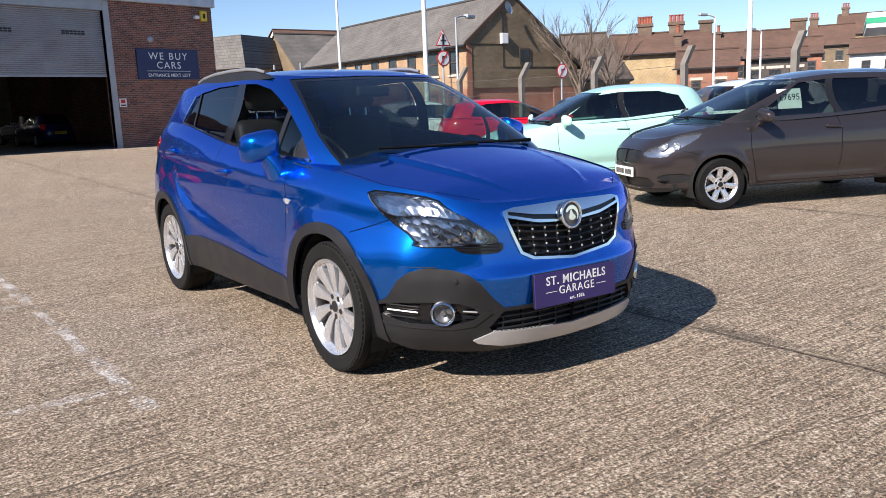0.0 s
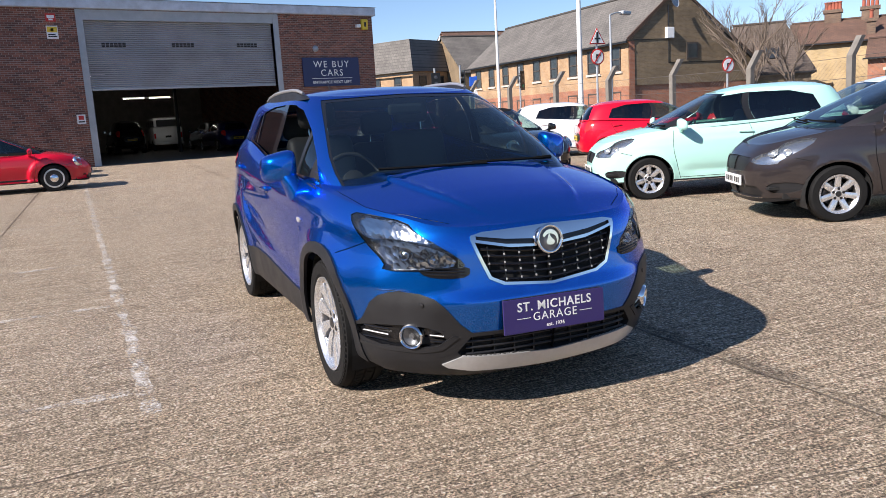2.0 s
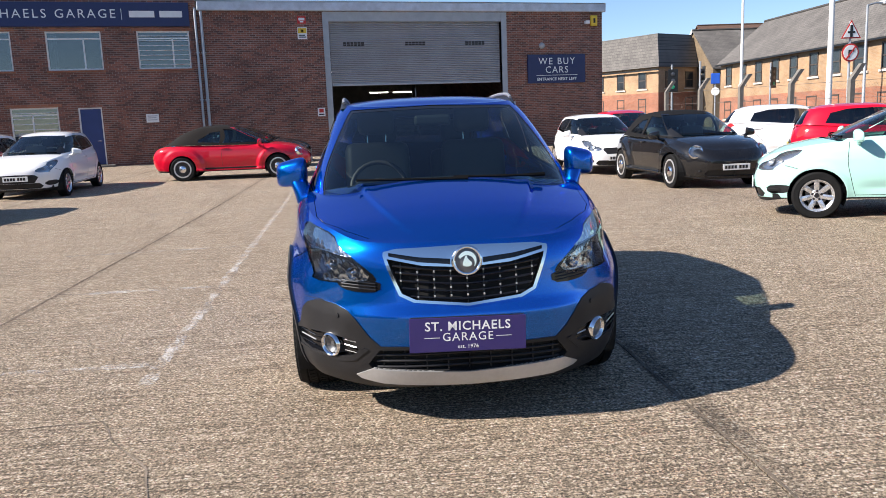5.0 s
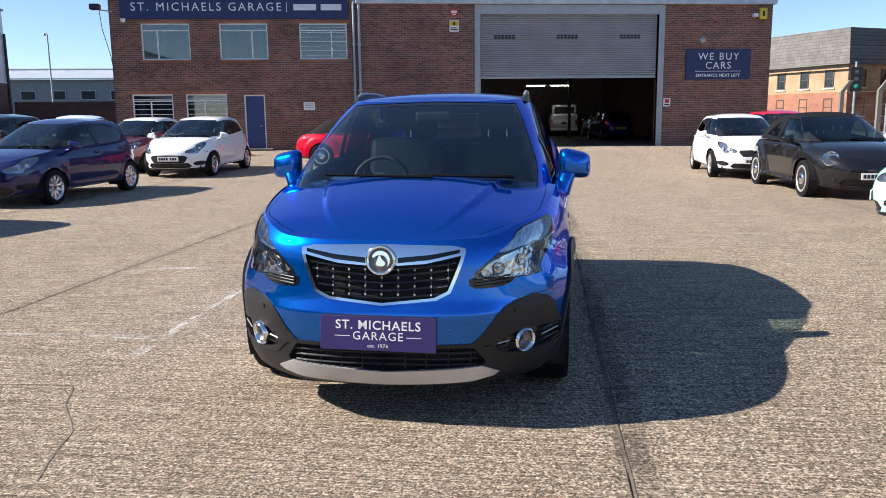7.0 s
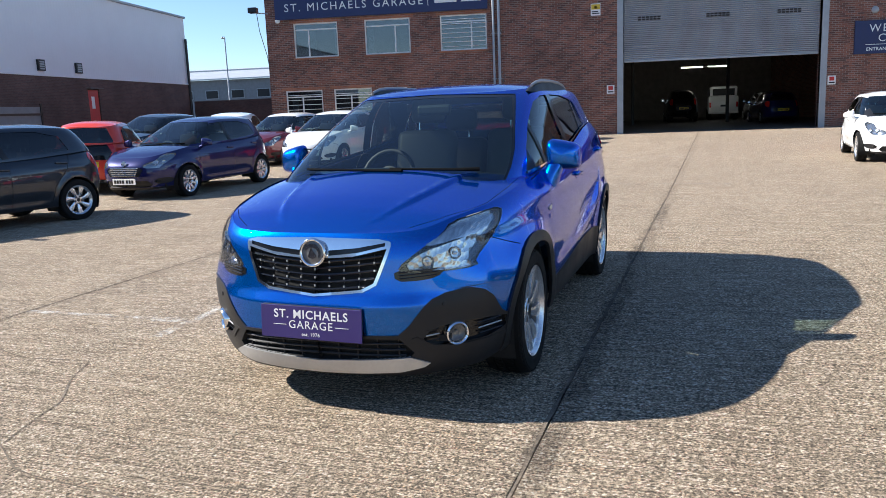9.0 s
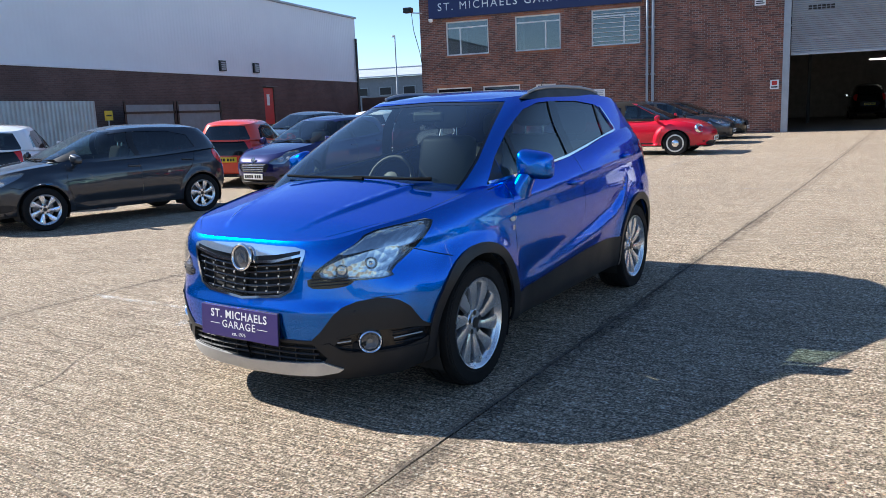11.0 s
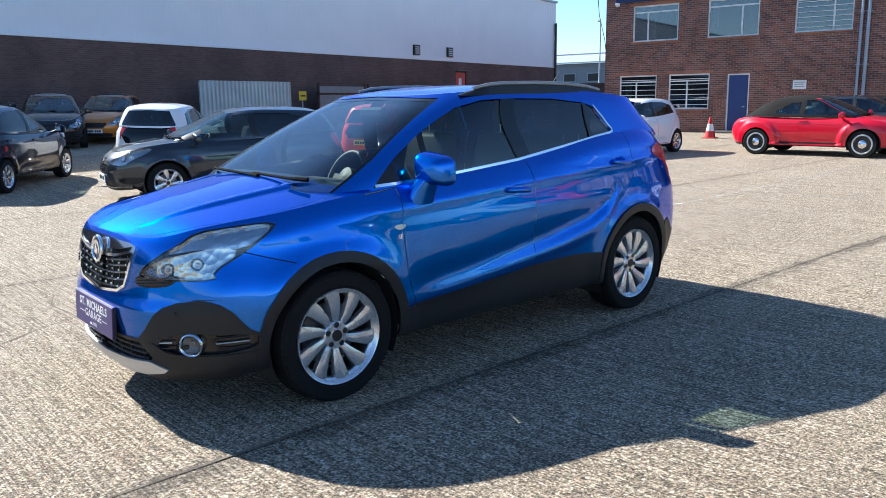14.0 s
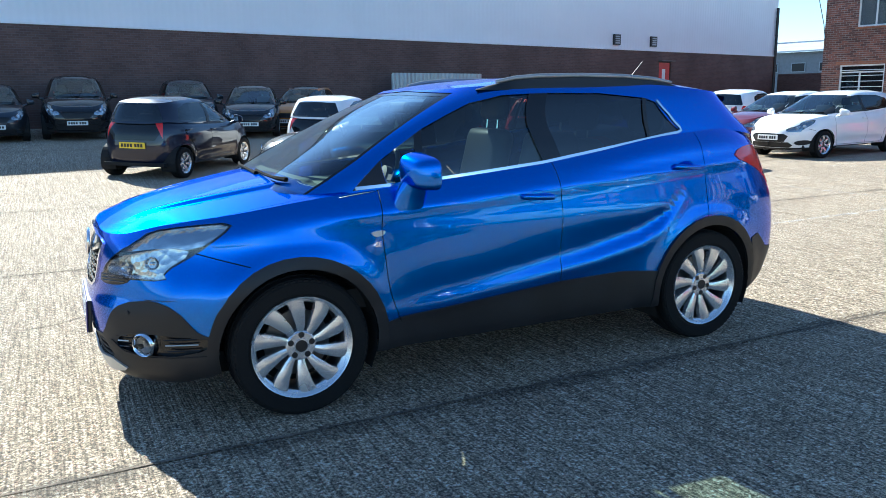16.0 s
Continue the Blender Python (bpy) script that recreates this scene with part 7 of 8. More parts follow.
build_car(upright_tail(hatch(**AYGO)), "city_car", "orange-red city car with a dark tailgate", stand(-5.15, 14.75, 107), {"body": CORALP}, 0.055)
build_car(hatch(**SUPER), "hatchback_car", "bright red three-door hatchback seen from behind", stand(16.35, 12.2, -38), {"body": REDP}, 0.055)
build_car(hatch(**SUPER), "hatchback_car", "black hatchback with red tail lights", stand(17.9, 9.9, -38), {"body": BLACKP}, 0.08)
build_car(hatch(L=4.2, W=1.78, H=1.50, wb=2.6, fo=0.85), "hatchback_car", "white hatchback parked near the fence", stand(17.2, 15.6, -38), {"body": WHITEP}, 0.07)
build_car(hatch(**SUPER), "hatchback_car", "white hatchback behind the bronze-grey car", stand(13.6, 5.6, 142), {"body": WHITEP}, 0.08)
build_car(hatch(**SUPER), "hatchback_car", "red hatchback in the far row", stand(14.8, 20.2, -100), {"body": REDP}, 0.08)
build_car(hatch(L=3.7, W=1.65, H=1.45, wb=2.4, fo=0.75, r=0.29), "city_car", "maroon city car with a white roof", stand(-3.3, 21.4, -100), {"body": MAROONP, "roof": WHITEP, "pillar": WHITEP}, 0.06)
build_car(hatch(**SUPER), "hatchback_car", "white hatchback with a yellow rear plate", stand(-5.5, 23.4, 98), {"body": WHITEP}, 0.07)
build_car(hatch(L=4.2, W=1.75, H=1.47, wb=2.55, fo=0.85), "hatchback_car", "grey hatchback behind the navy car", stand(-7.2, 20.9, -98), {"body": GREYP}, 0.07)
build_car(hatch(L=4.4, W=1.80, H=1.36, wb=2.6, fo=0.9), "coupe_car", "black coupe parked along the brick front", stand(4.0, 28.5, -8), {"body": BLACKP}, 0.07)
build_car(hatch(L=4.1, W=1.76, H=1.42, wb=2.5, fo=0.9), "hatchback_car", "dark grey hatchback behind the red convertible", stand(3.6, 25.8, -8), {"body": GREYP}, 0.07)
build_car(hatch(L=3.82, W=1.73, H=1.42, wb=2.5, fo=0.75), "hatchback_car", "copper-orange hatchback with a black roof by the warehouse", stand(-16.0, 14.0, -45), {"body": ORANGEP, "roof": BLACKP}, 0.06)
build_car(hatch(L=4.6, W=1.83, H=1.72, wb=2.66, fo=0.9, r=0.35), "estate_car", "dark off-road estate in the warehouse shade", stand(-17.3, 7.2, -14), {"body": BLACKP}, 0.07)
build_car(hatch(L=4.5, W=1.80, H=1.62, wb=2.66, fo=0.9, r=0.33), "estate_car", "dark estate car in the warehouse shade", stand(-17.6, 10.6, -18), {"body": GREYP}, 0.08)
build_car(hatch(**SUPER), "hatchback_car", "black hatchback facing the yard in the shade", stand(-15.5, 11.9, -28), {"body": BLACKP}, 0.07)
build_car(hatch(**SUPER), "hatchback_car", "dark hatchback in the warehouse shade", stand(-17.4, 5.0, -8), {"body": GREYP}, 0.08)
# sale sheet behind the side window of the bronze-grey car
sale = tagged(empty("sale_sheet", from_wheels(8.86, 3.67, 10.83, 2.13, 1, 0.79) @ pose(0.30, 0.60, 1.215, 14, 0, 0)), "white price sheet with black figures in the car window", "price sheet")
part("sheet", Mesh().rbox(-0.15, 0.15, -0.004, 0.0, -0.13, 0.10, 0.002), WHITE, sale)
words("£7695", 0.105, BLACK, sale, pose(0.0, 0.002, 0.0, 90, 0, 180), depth=0.001)
# in the hall
inside_hall = lambda x, y, h: pose(x, y, 0.212, 0, 0, h)
build_car(hatch(L=4.4, W=1.8, H=1.5, wb=2.65, fo=0.9), "hatchback_car", "dark blue car with red tail lights in the hall", inside_hall(15.9, 40.5, 88), {"body": NAVYP}, 0.08)
build_car(hatch(L=4.5, W=1.76, H=1.9, wb=2.6, fo=0.85, r=0.33), "estate_car", "tall black estate under repair in the hall", inside_hall(12.6, 48.0, 86), {"body": BLACKP}, 0.09)
build_car(hatch(L=4.4, W=1.8, H=1.6, wb=2.65, fo=0.9), "hatchback_car", "dark estate car in the hall", inside_hall(16.8, 45.2, 90), {"body": GREYP}, 0.09)
van = tagged(empty("camper_van", inside_hall(15.5, 50.2, 81)), "white camper van with a wide rear window in the hall", "camper van")
part("body", Mesh().rbox(-2.1, 2.1, -0.86, 0.86, 0.38, 1.42, 0.13), WHITEP, van, smooth=40)
part("upper_body", Mesh().rbox(-2.05, 1.9, -0.80, 0.80, 1.36, 2.0, 0.16), WHITEP, van, smooth=40)
part("rear_window", Mesh().rbox(-2.075, -2.03, -0.62, 0.62, 1.45, 1.85, 0.02), BLACK, van)
part("tailgate_mark", Mesh().rbox(-2.115, -2.09, -0.17, 0.17, 0.78, 0.9, 0.01), BLACK, van)
part("rear_bumper", Mesh().rbox(-2.2, -2.08, -0.86, 0.86, 0.36, 0.5, 0.04), WHITE, van, smooth=40)
for sg in (-1, 1):
    for x in (-1.5, -0.4, 0.7):
        part("side_window", Mesh().rbox(x - 0.45, x + 0.45, sg * 0.795 - 0.02, sg * 0.795 + 0.02, 1.45, 1.84, 0.015), BLACK, van)
    part("tail_light", Mesh().rbox(-2.12, -2.08, sg * 0.76 - 0.05, sg * 0.76 + 0.05, 0.75, 1.05, 0.02), RED_LENS, van)
    for x in (-1.2, 1.2):
        part("wheel", Mesh().lathe([(0.0, 0.1), (0.2, 0.1), (0.22, 0.09), (0.3, 0.1), (0.33, 0.05), (0.33, -0.1), (0.0, -0.1)], 20, pose(x, sg * 0.77, 0.33, 90 * -sg, 0, 0)), RUBBER, van)
# cone by the door
co = tagged(empty("traffic_cone", stand(-1.45, 27.6, 0)), "red and white traffic cone by the office door", "traffic cone")
part("cone_body", Mesh().lathe([(0.19, 0.03), (0.14, 0.25)], 18), RED_PAINT, co, smooth=40)
part("reflective_band", Mesh().lathe([(0.14, 0.25), (0.085, 0.5)], 18), WHITE, co, smooth=40)
part("tip", Mesh().lathe([(0.085, 0.5), (0.04, 0.72), (0.0, 0.725)], 18), RED_PAINT, co, smooth=40)
part("base", Mesh().rbox(-0.22, 0.22, -0.22, 0.22, 0, 0.035, 0.01), RED_PAINT, co)


# ---- the blue crossover ----
BLUE = paint("blue_metallic_paint", (0.0, 0.130, 0.57), 0.92, 0.27, 0.3, coat=0.85, dust_amount=0.0)
SEAT_MID = mat("grey_leather", (0.10, 0.10, 0.099), 0.5, var=0.1, bump=0.1)
GLOSS_BLACK = mat("gloss_black_plastic", (0.008, 0.008, 0.009), 0.12, var=0.1)


def facet_mat():
    m, t, p = nodes_of("faceted_reflector")
    v = coords(t, (10, 55, 30))
    vo = t.nodes.new("ShaderNodeTexVoronoi")
    vo.inputs["Scale"].default_value = 1.0
    link(t, v, vo.inputs["Vector"])
    p.inputs["Base Color"].default_value = (0.50, 0.515, 0.54, 1)
    p.inputs["Metallic"].default_value = 1.0
    p.inputs["Roughness"].default_value = 0.14
    bump_to(t, p, vo.outputs["Distance"], 0.12, 0.03)
    return m


FACET = facet_mat()
RAIL = mat("satin_rail_grey", (0.30, 0.30, 0.305), 0.4, 0.5)
TRIM_GREY = mat("dark_silver_trim", (0.16, 0.16, 0.165), 0.35, 0.5)


def flank(x, z):
    """Sculpting of the doors and wings: the swept blade, the shoulder and the flared arches."""
    zc = np.interp(x, [-1.1, -1.0, -0.9, -0.75, -0.4, 0.0, 0.4, 0.8], [0.90, 0.82, 0.73, 0.655, 0.585, 0.53, 0.48, 0.44])
    fade = np.clip((x + 1.1) / 0.2, 0, 1) * np.clip((0.95 - x) / 0.3, 0, 1)
    step = lambda q: np.clip(q, 0, 1) ** 2 * (3 - 2 * np.clip(q, 0, 1))
    dip = step((z - zc + 0.03) / 0.125) * (1 - step((z - zc - 0.06) / np.maximum(0.86 - zc - 0.06, 0.04)))
    scoop = 0.032 * np.clip((x + 1.08) / 0.2, 0, 1) * np.clip((0.75 - x) / 1.2, 0.25, 1) * np.clip((0.75 - x) / 0.2, 0, 1)
    y = -scoop * dip + 0.010 * fade * np.exp(-((z - zc) / 0.05) ** 2)
    zs = 1.0 - 0.06 * x
    y = y + 0.010 * np.exp(-((z - zs) / 0.035) ** 2) * np.clip((1.3 - x) / 0.4, 0, 1)
    for ax in (1.2775, -1.2775):
        rr = np.hypot(x - ax, z - 0.335)
        y = y + 0.022 * np.exp(-((rr - 0.43) / 0.075) ** 2) * np.clip((1.0 - z) / 0.2, 0, 1)
    return y


def front_corner(x, z):
    """The square shoulders of the front bumper ahead of and over the wheels."""
    soft_step = lambda q: np.clip(q, 0, 1) ** 2 * (3 - 2 * np.clip(q, 0, 1))
    return 0.056 * soft_step((x - 0.95) / 0.35) * (1 - soft_step((x - 1.80) / 0.28)) * (1 - soft_step((z - 0.60) / 0.24))


def bonnet_bump(x, v):
    """Two ridges that run from the screen towards the grille, and the lower strip beside them."""
    vc = 0.50 + 0.14 * np.clip((2.0 - x) / 0.9, 0, 1.2)
    k = np.clip((2.05 - x) / 0.35, 0, 1)
    return k * (0.013 / (1 + np.exp(np.clip((v - vc) / 0.006, -30, 30))) + 0.004 * np.exp(-((v - vc + 0.03) / 0.03) ** 2) - 0.006)


F, S, R = "f", "s", "r"
crossover = {
    "front": [(.16, 2.02), (.22, 2.11), (.30, 2.135), (.42, 2.155), (.54, 2.165), (.60, 2.145), (.68, 2.13), (.78, 2.118), (.86, 2.105), (.90, 2.085)],
    "rear": [(.2, 1.96), (.35, 2.06), (.55, 2.115), (.8, 2.09), (1.0, 2.0), (1.2, 1.91), (1.32, 1.85)],
    "width": [(.18, .80), (.3, .855), (.5, .872), (.7, .885), (.85, .882), (.95, .872), (1.05, .858), (1.15, .842), (1.27, .815), (1.35, .79)],
    "top": [(2.2, .868), (2.02, .888), (1.85, .935), (1.56, .975), (1.2, 1.025), (.95, 1.05), (.3, 1.10), (-.2, 1.145), (-1.08, 1.265), (-1.5, 1.285), (-1.85, 1.24), (-2.1, 1.15)],
    "bonnet": [(2.11, .872), (2.02, .915), (1.85, .975), (1.5, 1.055), (1.15, 1.115), (.9, 1.14)],
    "glass_front": [(1.0, 1.42), (1.10, 1.26), (1.3, .875), (1.45, .545), (1.535, .335), (1.6, .16)],
    "glass_rear": [(1.1, 2.0), (1.25, 1.92), (1.35, 1.80), (1.45, 1.70), (1.53, 1.63), (1.6, 1.5)],
    "glass_width": [(1.0, .80), (1.1, .79), (1.2, .765), (1.27, .742), (1.4, .695), (1.5, .65), (1.56, .60), (1.6, .52)],
    "roof_edge": [(.4, 1.53), (.2, 1.548), (-.3, 1.572), (-1.0, 1.555), (-1.65, 1.50)],
    "roof": [(.4, 1.53), (.15, 1.575), (-.2, 1.605), (-.8, 1.612), (-1.3, 1.583), (-1.68, 1.52)],
    "n_front": 3.8, "n_rear": 6.0, "n_glass": 5.6, "n_glass_rear": 6.5, "wheel": 0.34, "axle": 1.2775, "sill": 0.26, "arch": 0.385, "arch_trim": 0.05, "chin": 0.19, "half_width": 0.888, "track": 0.866,
    "tyre": 0.22, "rim": 0.245, "spoke": "swept", "spokes": 10, "cowl_x": 0.98, "cowl_bow": 0.19, "seat_x": -0.05, "seat_z": 0.58, "mirror": (0.64, 0.888, 1.140), "mirror_size": 1.0, "mirror_taper": 0.1, "mirror_scale": (1.4, .86, 1.1), "foot_loft": [(0.71, .825, .955, .095, .06), (0.705, .835, .99, .090, .058), (0.695, .85, 1.035, .084, .056), (0.68, .868, 1.08, .080, .056), (0.67, .885, 1.12, .06, .055)], "roll_front": 0.3, "handles": [(-.03, .97), (-1.08, 1.075)],
    "roll": 0.05, "roll_h": 0.12, "bulge": flank, "corner": front_corner, "bonnet_bump": bonnet_bump, "bonnet_crease": lambda x: 0.50 + 0.14 * np.clip((2.0 - x) / 0.9, 0, 1.2), "plates": False, "open": {("front_window", "r")}, "gap": 0.0045, "tread": True, "bonnet_power": 2.2,
    "body_label": "glossy blue metallic body shell",
}
crossover["tub_regions"] = [
    ("front_door", [(S, .78, .40), (S, .84, .62), (S, .855, 1.3), (S, -.17, 1.3), (S, -.19, .9), (S, -.185, .40)], 0),
    ("rear_door", [(S, -.185, .40), (S, -.19, .9), (S, -.17, 1.3), (S, -1.22, 1.4), (S, -1.235, 1.08), (S, -1.24, .76), (S, -1.05, .71), (S, -.92, .60), (S, -.86, .40)], 0),
    ("sill_trim", [(S, 1.0, .1), (S, .86, .405), (S, .78, .42), (S, -.18, .492), (S, -.6, .50), (S, -.9, .475), (S, -1.0, .1)], 0),
    ("cladding", [(F, 0, .1), (F, 0, .405), (F, .41, .41), (F, .46, .455), (F, .52, .535), (F, .555, .572), (F, .60, .595), (F, .66, .607), (F, .72, .612), (S, 1.955, .610), (S, 1.90, .602), (S, 1.855, .585), (S, 1.81, .548), (S, 1.775, .50), (S, 1.745, .462), (S, 1.71, .442), (S, 1.64, .435), (S, 1.6, .1)], 0),
    ("rear_cladding", [(S, -1.6, .1), (S, -1.66, .60), (S, -1.74, .62), (S, -1.86, .52), (R, .5, .48), (R, 0, .48), (R, 0, .1)], 0),
    ("intake", [(F, 0, .275), (F, 0, .392), (F, .415, .392), (F, .47, .32), (F, .45, .295)], 0),
    ("skid", [(F, 0, .205), (F, 0, .272), (F, .45, .30), (F, .525, .262), (F, .5, .245), (F, .40, .225)], 0),
    ("grille_frame", [(F, 0, .860), (F, .33, .854), (F, .385, .842), (F, .385, .825), (F, .315, .645), (F, .25, .612), (F, 0, .585)], 0),
    ("grille_mesh", [(F, 0, .762), (F, .20, .776), (F, .365, .812), (F, .302, .654), (F, .24, .624), (F, 0, .598)], 0),
    ("grille_slot", [(F, .075, .802), (F, .22, .815), (F, .360, .838), (F, .358, .823), (F, .22, .793), (F, .075, .778)], 0),
    ("lamp_bezel", [(F, .395, .715), (F, .40, .662), (F, .50, .66), (F, .575, .672), (F, .60, .705), (F, .56, .73)], 1),
    ("headlamp", [(F, .405, .722), (F, .50, .80), (F, .60, .865), (S, 1.90, .915), (S, 1.74, .937), (S, 1.54, .948), (S, 1.60, .89), (S, 1.72, .81), (S, 1.86, .735), (F, .70, .695), (F, .55, .695), (F, .44, .70)], 1),
    ("lamp_main", [(F, .43, .718), (F, .51, .792), (F, .66, .834), (S, 1.81, .848), (S, 1.73, .818), (S, 1.87, .738), (F, .70, .700), (F, .55, .702)], 1),
    ("lamp_upper", [(F, .505, .808), (F, .60, .863), (S, 1.89, .912), (S, 1.74, .932), (S, 1.56, .943), (S, 1.615, .892), (S, 1.72, .828), (F, .68, .845)], 1),
    ("fog_pod", [(F, .50, .372), (F, .55, .435), (F, .66, .452), (F, .75, .435), (F, .765, .40), (F, .72, .352), (F, .60, .338)], 1),
    ("fog_trim", [(F, .465, .392), (F, .49, .40), (F, .545, .352), (F, .62, .335), (F, .76, .352), (F, .76, .338), (F, .60, .315), (F, .53, .33)], 0),
    ("tail_lamp", [(S, -1.50, 1.112), (S, -1.56, 1.165), (S, -1.72, 1.18), (R, .72, 1.15), (R, .60, 1.10), (R, .62, .95), (S, -1.95, .91), (S, -1.88, .965), (S, -1.70, 1.05)], 1),
    ("repeater", [(S, .93, .862), (S, .845, .868), (S, .855, .842), (S, .90, .835)], 1),
]
crossover["tub_lines"] = [
    [(S, .775, .40), (S, .84, .62), (S, .852, 1.06)], [(S, -.185, .48), (S, -.19, .9), (S, -.17, 1.15)], [(S, -1.22, 1.29), (S, -1.235, 1.08), (S, -1.24, .76)],
    [(S, 1.50, .745), (S, 1.60, .775), (S, 1.72, .815)], [(S, .855, 1.052), (S, 1.05, 1.03)]]
crossover["tub_parts"] = {
    "front_door": ("front_door", None, 0, True, "", 0), "rear_door": ("rear_door", None, 0, True, "", 0), "sill_trim": ("sill_cladding", PLASTIC, 0.006, True, "textured black sill cladding", 0.006),
    "cladding": ("front_cladding", PLASTIC, 0.004, False, "textured black lower bumper", 0.004), "rear_cladding": ("rear_cladding", PLASTIC, 0.004, False, "", 0), "intake": ("lower_intake", LINER, -0.03, False, "", -0.034),
    "skid": ("skid_plate", SATIN, 0.012, False, "satin silver skid plate under the bumper", 0.016), "grille_frame": ("grille_frame", CHROME, 0.008, False, "chromed grille surround with a wide top bar", 0.02),
    "grille_mesh": ("grille_back", LINER, -0.03, False, "", -0.03), "grille_slot": ("grille_slot", GLOSS_BLACK, 0.0, True, "", -0.008), "lamp_bezel": ("lamp_bezel", GLOSS_BLACK, 0.004, True, "", 0.006),
    "fog_pod": ("fog_lamp_pod", GLOSS_BLACK, -0.016, True, "", -0.02), "fog_trim": ("fog_trim", PLASTIC, 0.009, True, "", 0.008), "tail_lamp": ("tail_light", RED_LENS, 0.006, True, "red tail light wrapping the rear corner", 0.01),
    "repeater": ("side_repeater", SATIN, 0.006, True, "small chromed indicator badge on the wing", 0.008), "shut_line": ("shut_line", LINER, -0.006, True, "", 0), "arch_trim": ("arch_trim", PLASTIC, 0.012, True, "textured black wheel arch trim", 0.02)}
crossover["glass_regions"] = [
    ("screen_border", [(F, 0, 1.535), (F, .535, 1.518), (F, .618, 1.348), (F, .678, 1.192), (F, .695, 1.10), (F, .69, 1.0), (F, 0, 1.0)], 0),
    ("windscreen", [(F, 0, 1.515), (F, .522, 1.502), (F, .607, 1.348), (F, .667, 1.192), (F, .684, 1.10), (F, .68, 1.0), (F, 0, 1.0)], 0),
    ("sail", [(S, .965, 1.052), (S, .80, 1.192), (S, .785, 1.066)], 0),
    ("quarter_window", [(S, .785, 1.068), (S, .797, 1.195), (S, .60, 1.31), (S, .59, 1.087)], 0),
    ("front_window", [(S, .545, 1.092), (S, .55, 1.338), (S, .40, 1.405), (S, .257, 1.463), (S, .05, 1.503), (S, -.12, 1.51), (S, -.13, 1.146)], 0),
    ("mirror_post", [(S, .59, 1.087), (S, .60, 1.31), (S, .55, 1.338), (S, .545, 1.092)], 0),
    ("door_post", [(S, -.12, 1.51), (S, -.24, 1.512), (S, -.25, 1.158), (S, -.13, 1.146)], 0),
    ("rear_window", [(S, -.24, 1.512), (S, -.6, 1.508), (S, -.90, 1.48), (S, -.87, 1.243), (S, -.25, 1.158)], 0),
    ("rear_post", [(S, -.90, 1.48), (S, -.925, 1.475), (S, -.895, 1.246), (S, -.87, 1.243)], 0),
    ("rear_quarter", [(S, -.925, 1.475), (S, -.99, 1.452), (S, -1.13, 1.285), (S, -1.115, 1.272), (S, -.895, 1.246)], 0),
    ("rear_glass", [(R, 0, 1.47), (R, .50, 1.455), (R, .60, 1.27), (R, .58, 1.20), (R, 0, 1.20)], 0),
    ("belt_trim", None, 0),
]
BELT = [(.95, 1.062), (.64, 1.080), (.3, 1.107), (-.13, 1.143), (-.6, 1.205), (-.95, 1.253), (-1.11, 1.272), (-1.14, 1.283), (-1.135, 1.30), (-1.0, 1.462)]
crossover["glass_regions"][-1] = ("belt_trim", [(S, x, z) for x, z in band(dense(BELT, 0.08, False), 0.015)], 0)
crossover["glass_parts"] = {
    "screen_border": ("screen_border", GLOSS_BLACK, -0.003, False, "black border round the windscreen"), "windscreen": ("windscreen", CAR_GLASS, -0.004, False, ""), "sail": ("mirror_sail", PLASTIC, -0.003, True, "gloss black triangle ahead of the front window"), "quarter_window": ("quarter_window", CAR_GLASS, -0.006, True, ""), "front_window": ("side_window", CAR_GLASS, -0.008, True, ""), "mirror_post": ("window_divider", BLACK, 0, True, ""),
    "door_post": ("door_post", GLOSS_BLACK, 0, True, ""), "rear_window": ("side_window", PRIVACY, -0.007, True, "dark privacy glass"), "rear_post": ("window_divider", BLACK, 0, True, ""), "rear_quarter": ("quarter_window", PRIVACY, -0.007, True, "dark privacy glass"),
    "rear_glass": ("rear_window", PRIVACY, -0.004, False, ""), "belt_trim": ("belt_trim", CHROME, 0.006, True, "chrome strip under the side windows")}
crossover["wiper"] = [(.12, -.50, .012), (.56, .04, .010)]
crossover["wiper_drop"] = 0.035
crossover["bonnet_lines"] = [[(2.0, .44), (1.9, .55), (1.75, .655), (1.6, .705), (1.3, .735), (1.05, .74)], [(1.05, .74), (1.18, .45), (1.245, 0.0)]]
crossover["bonnet_regions"] = [("cowl", [(1.235, -.01), (1.17, .45), (1.045, .725), (.9, .75), (.9, -.01)])]


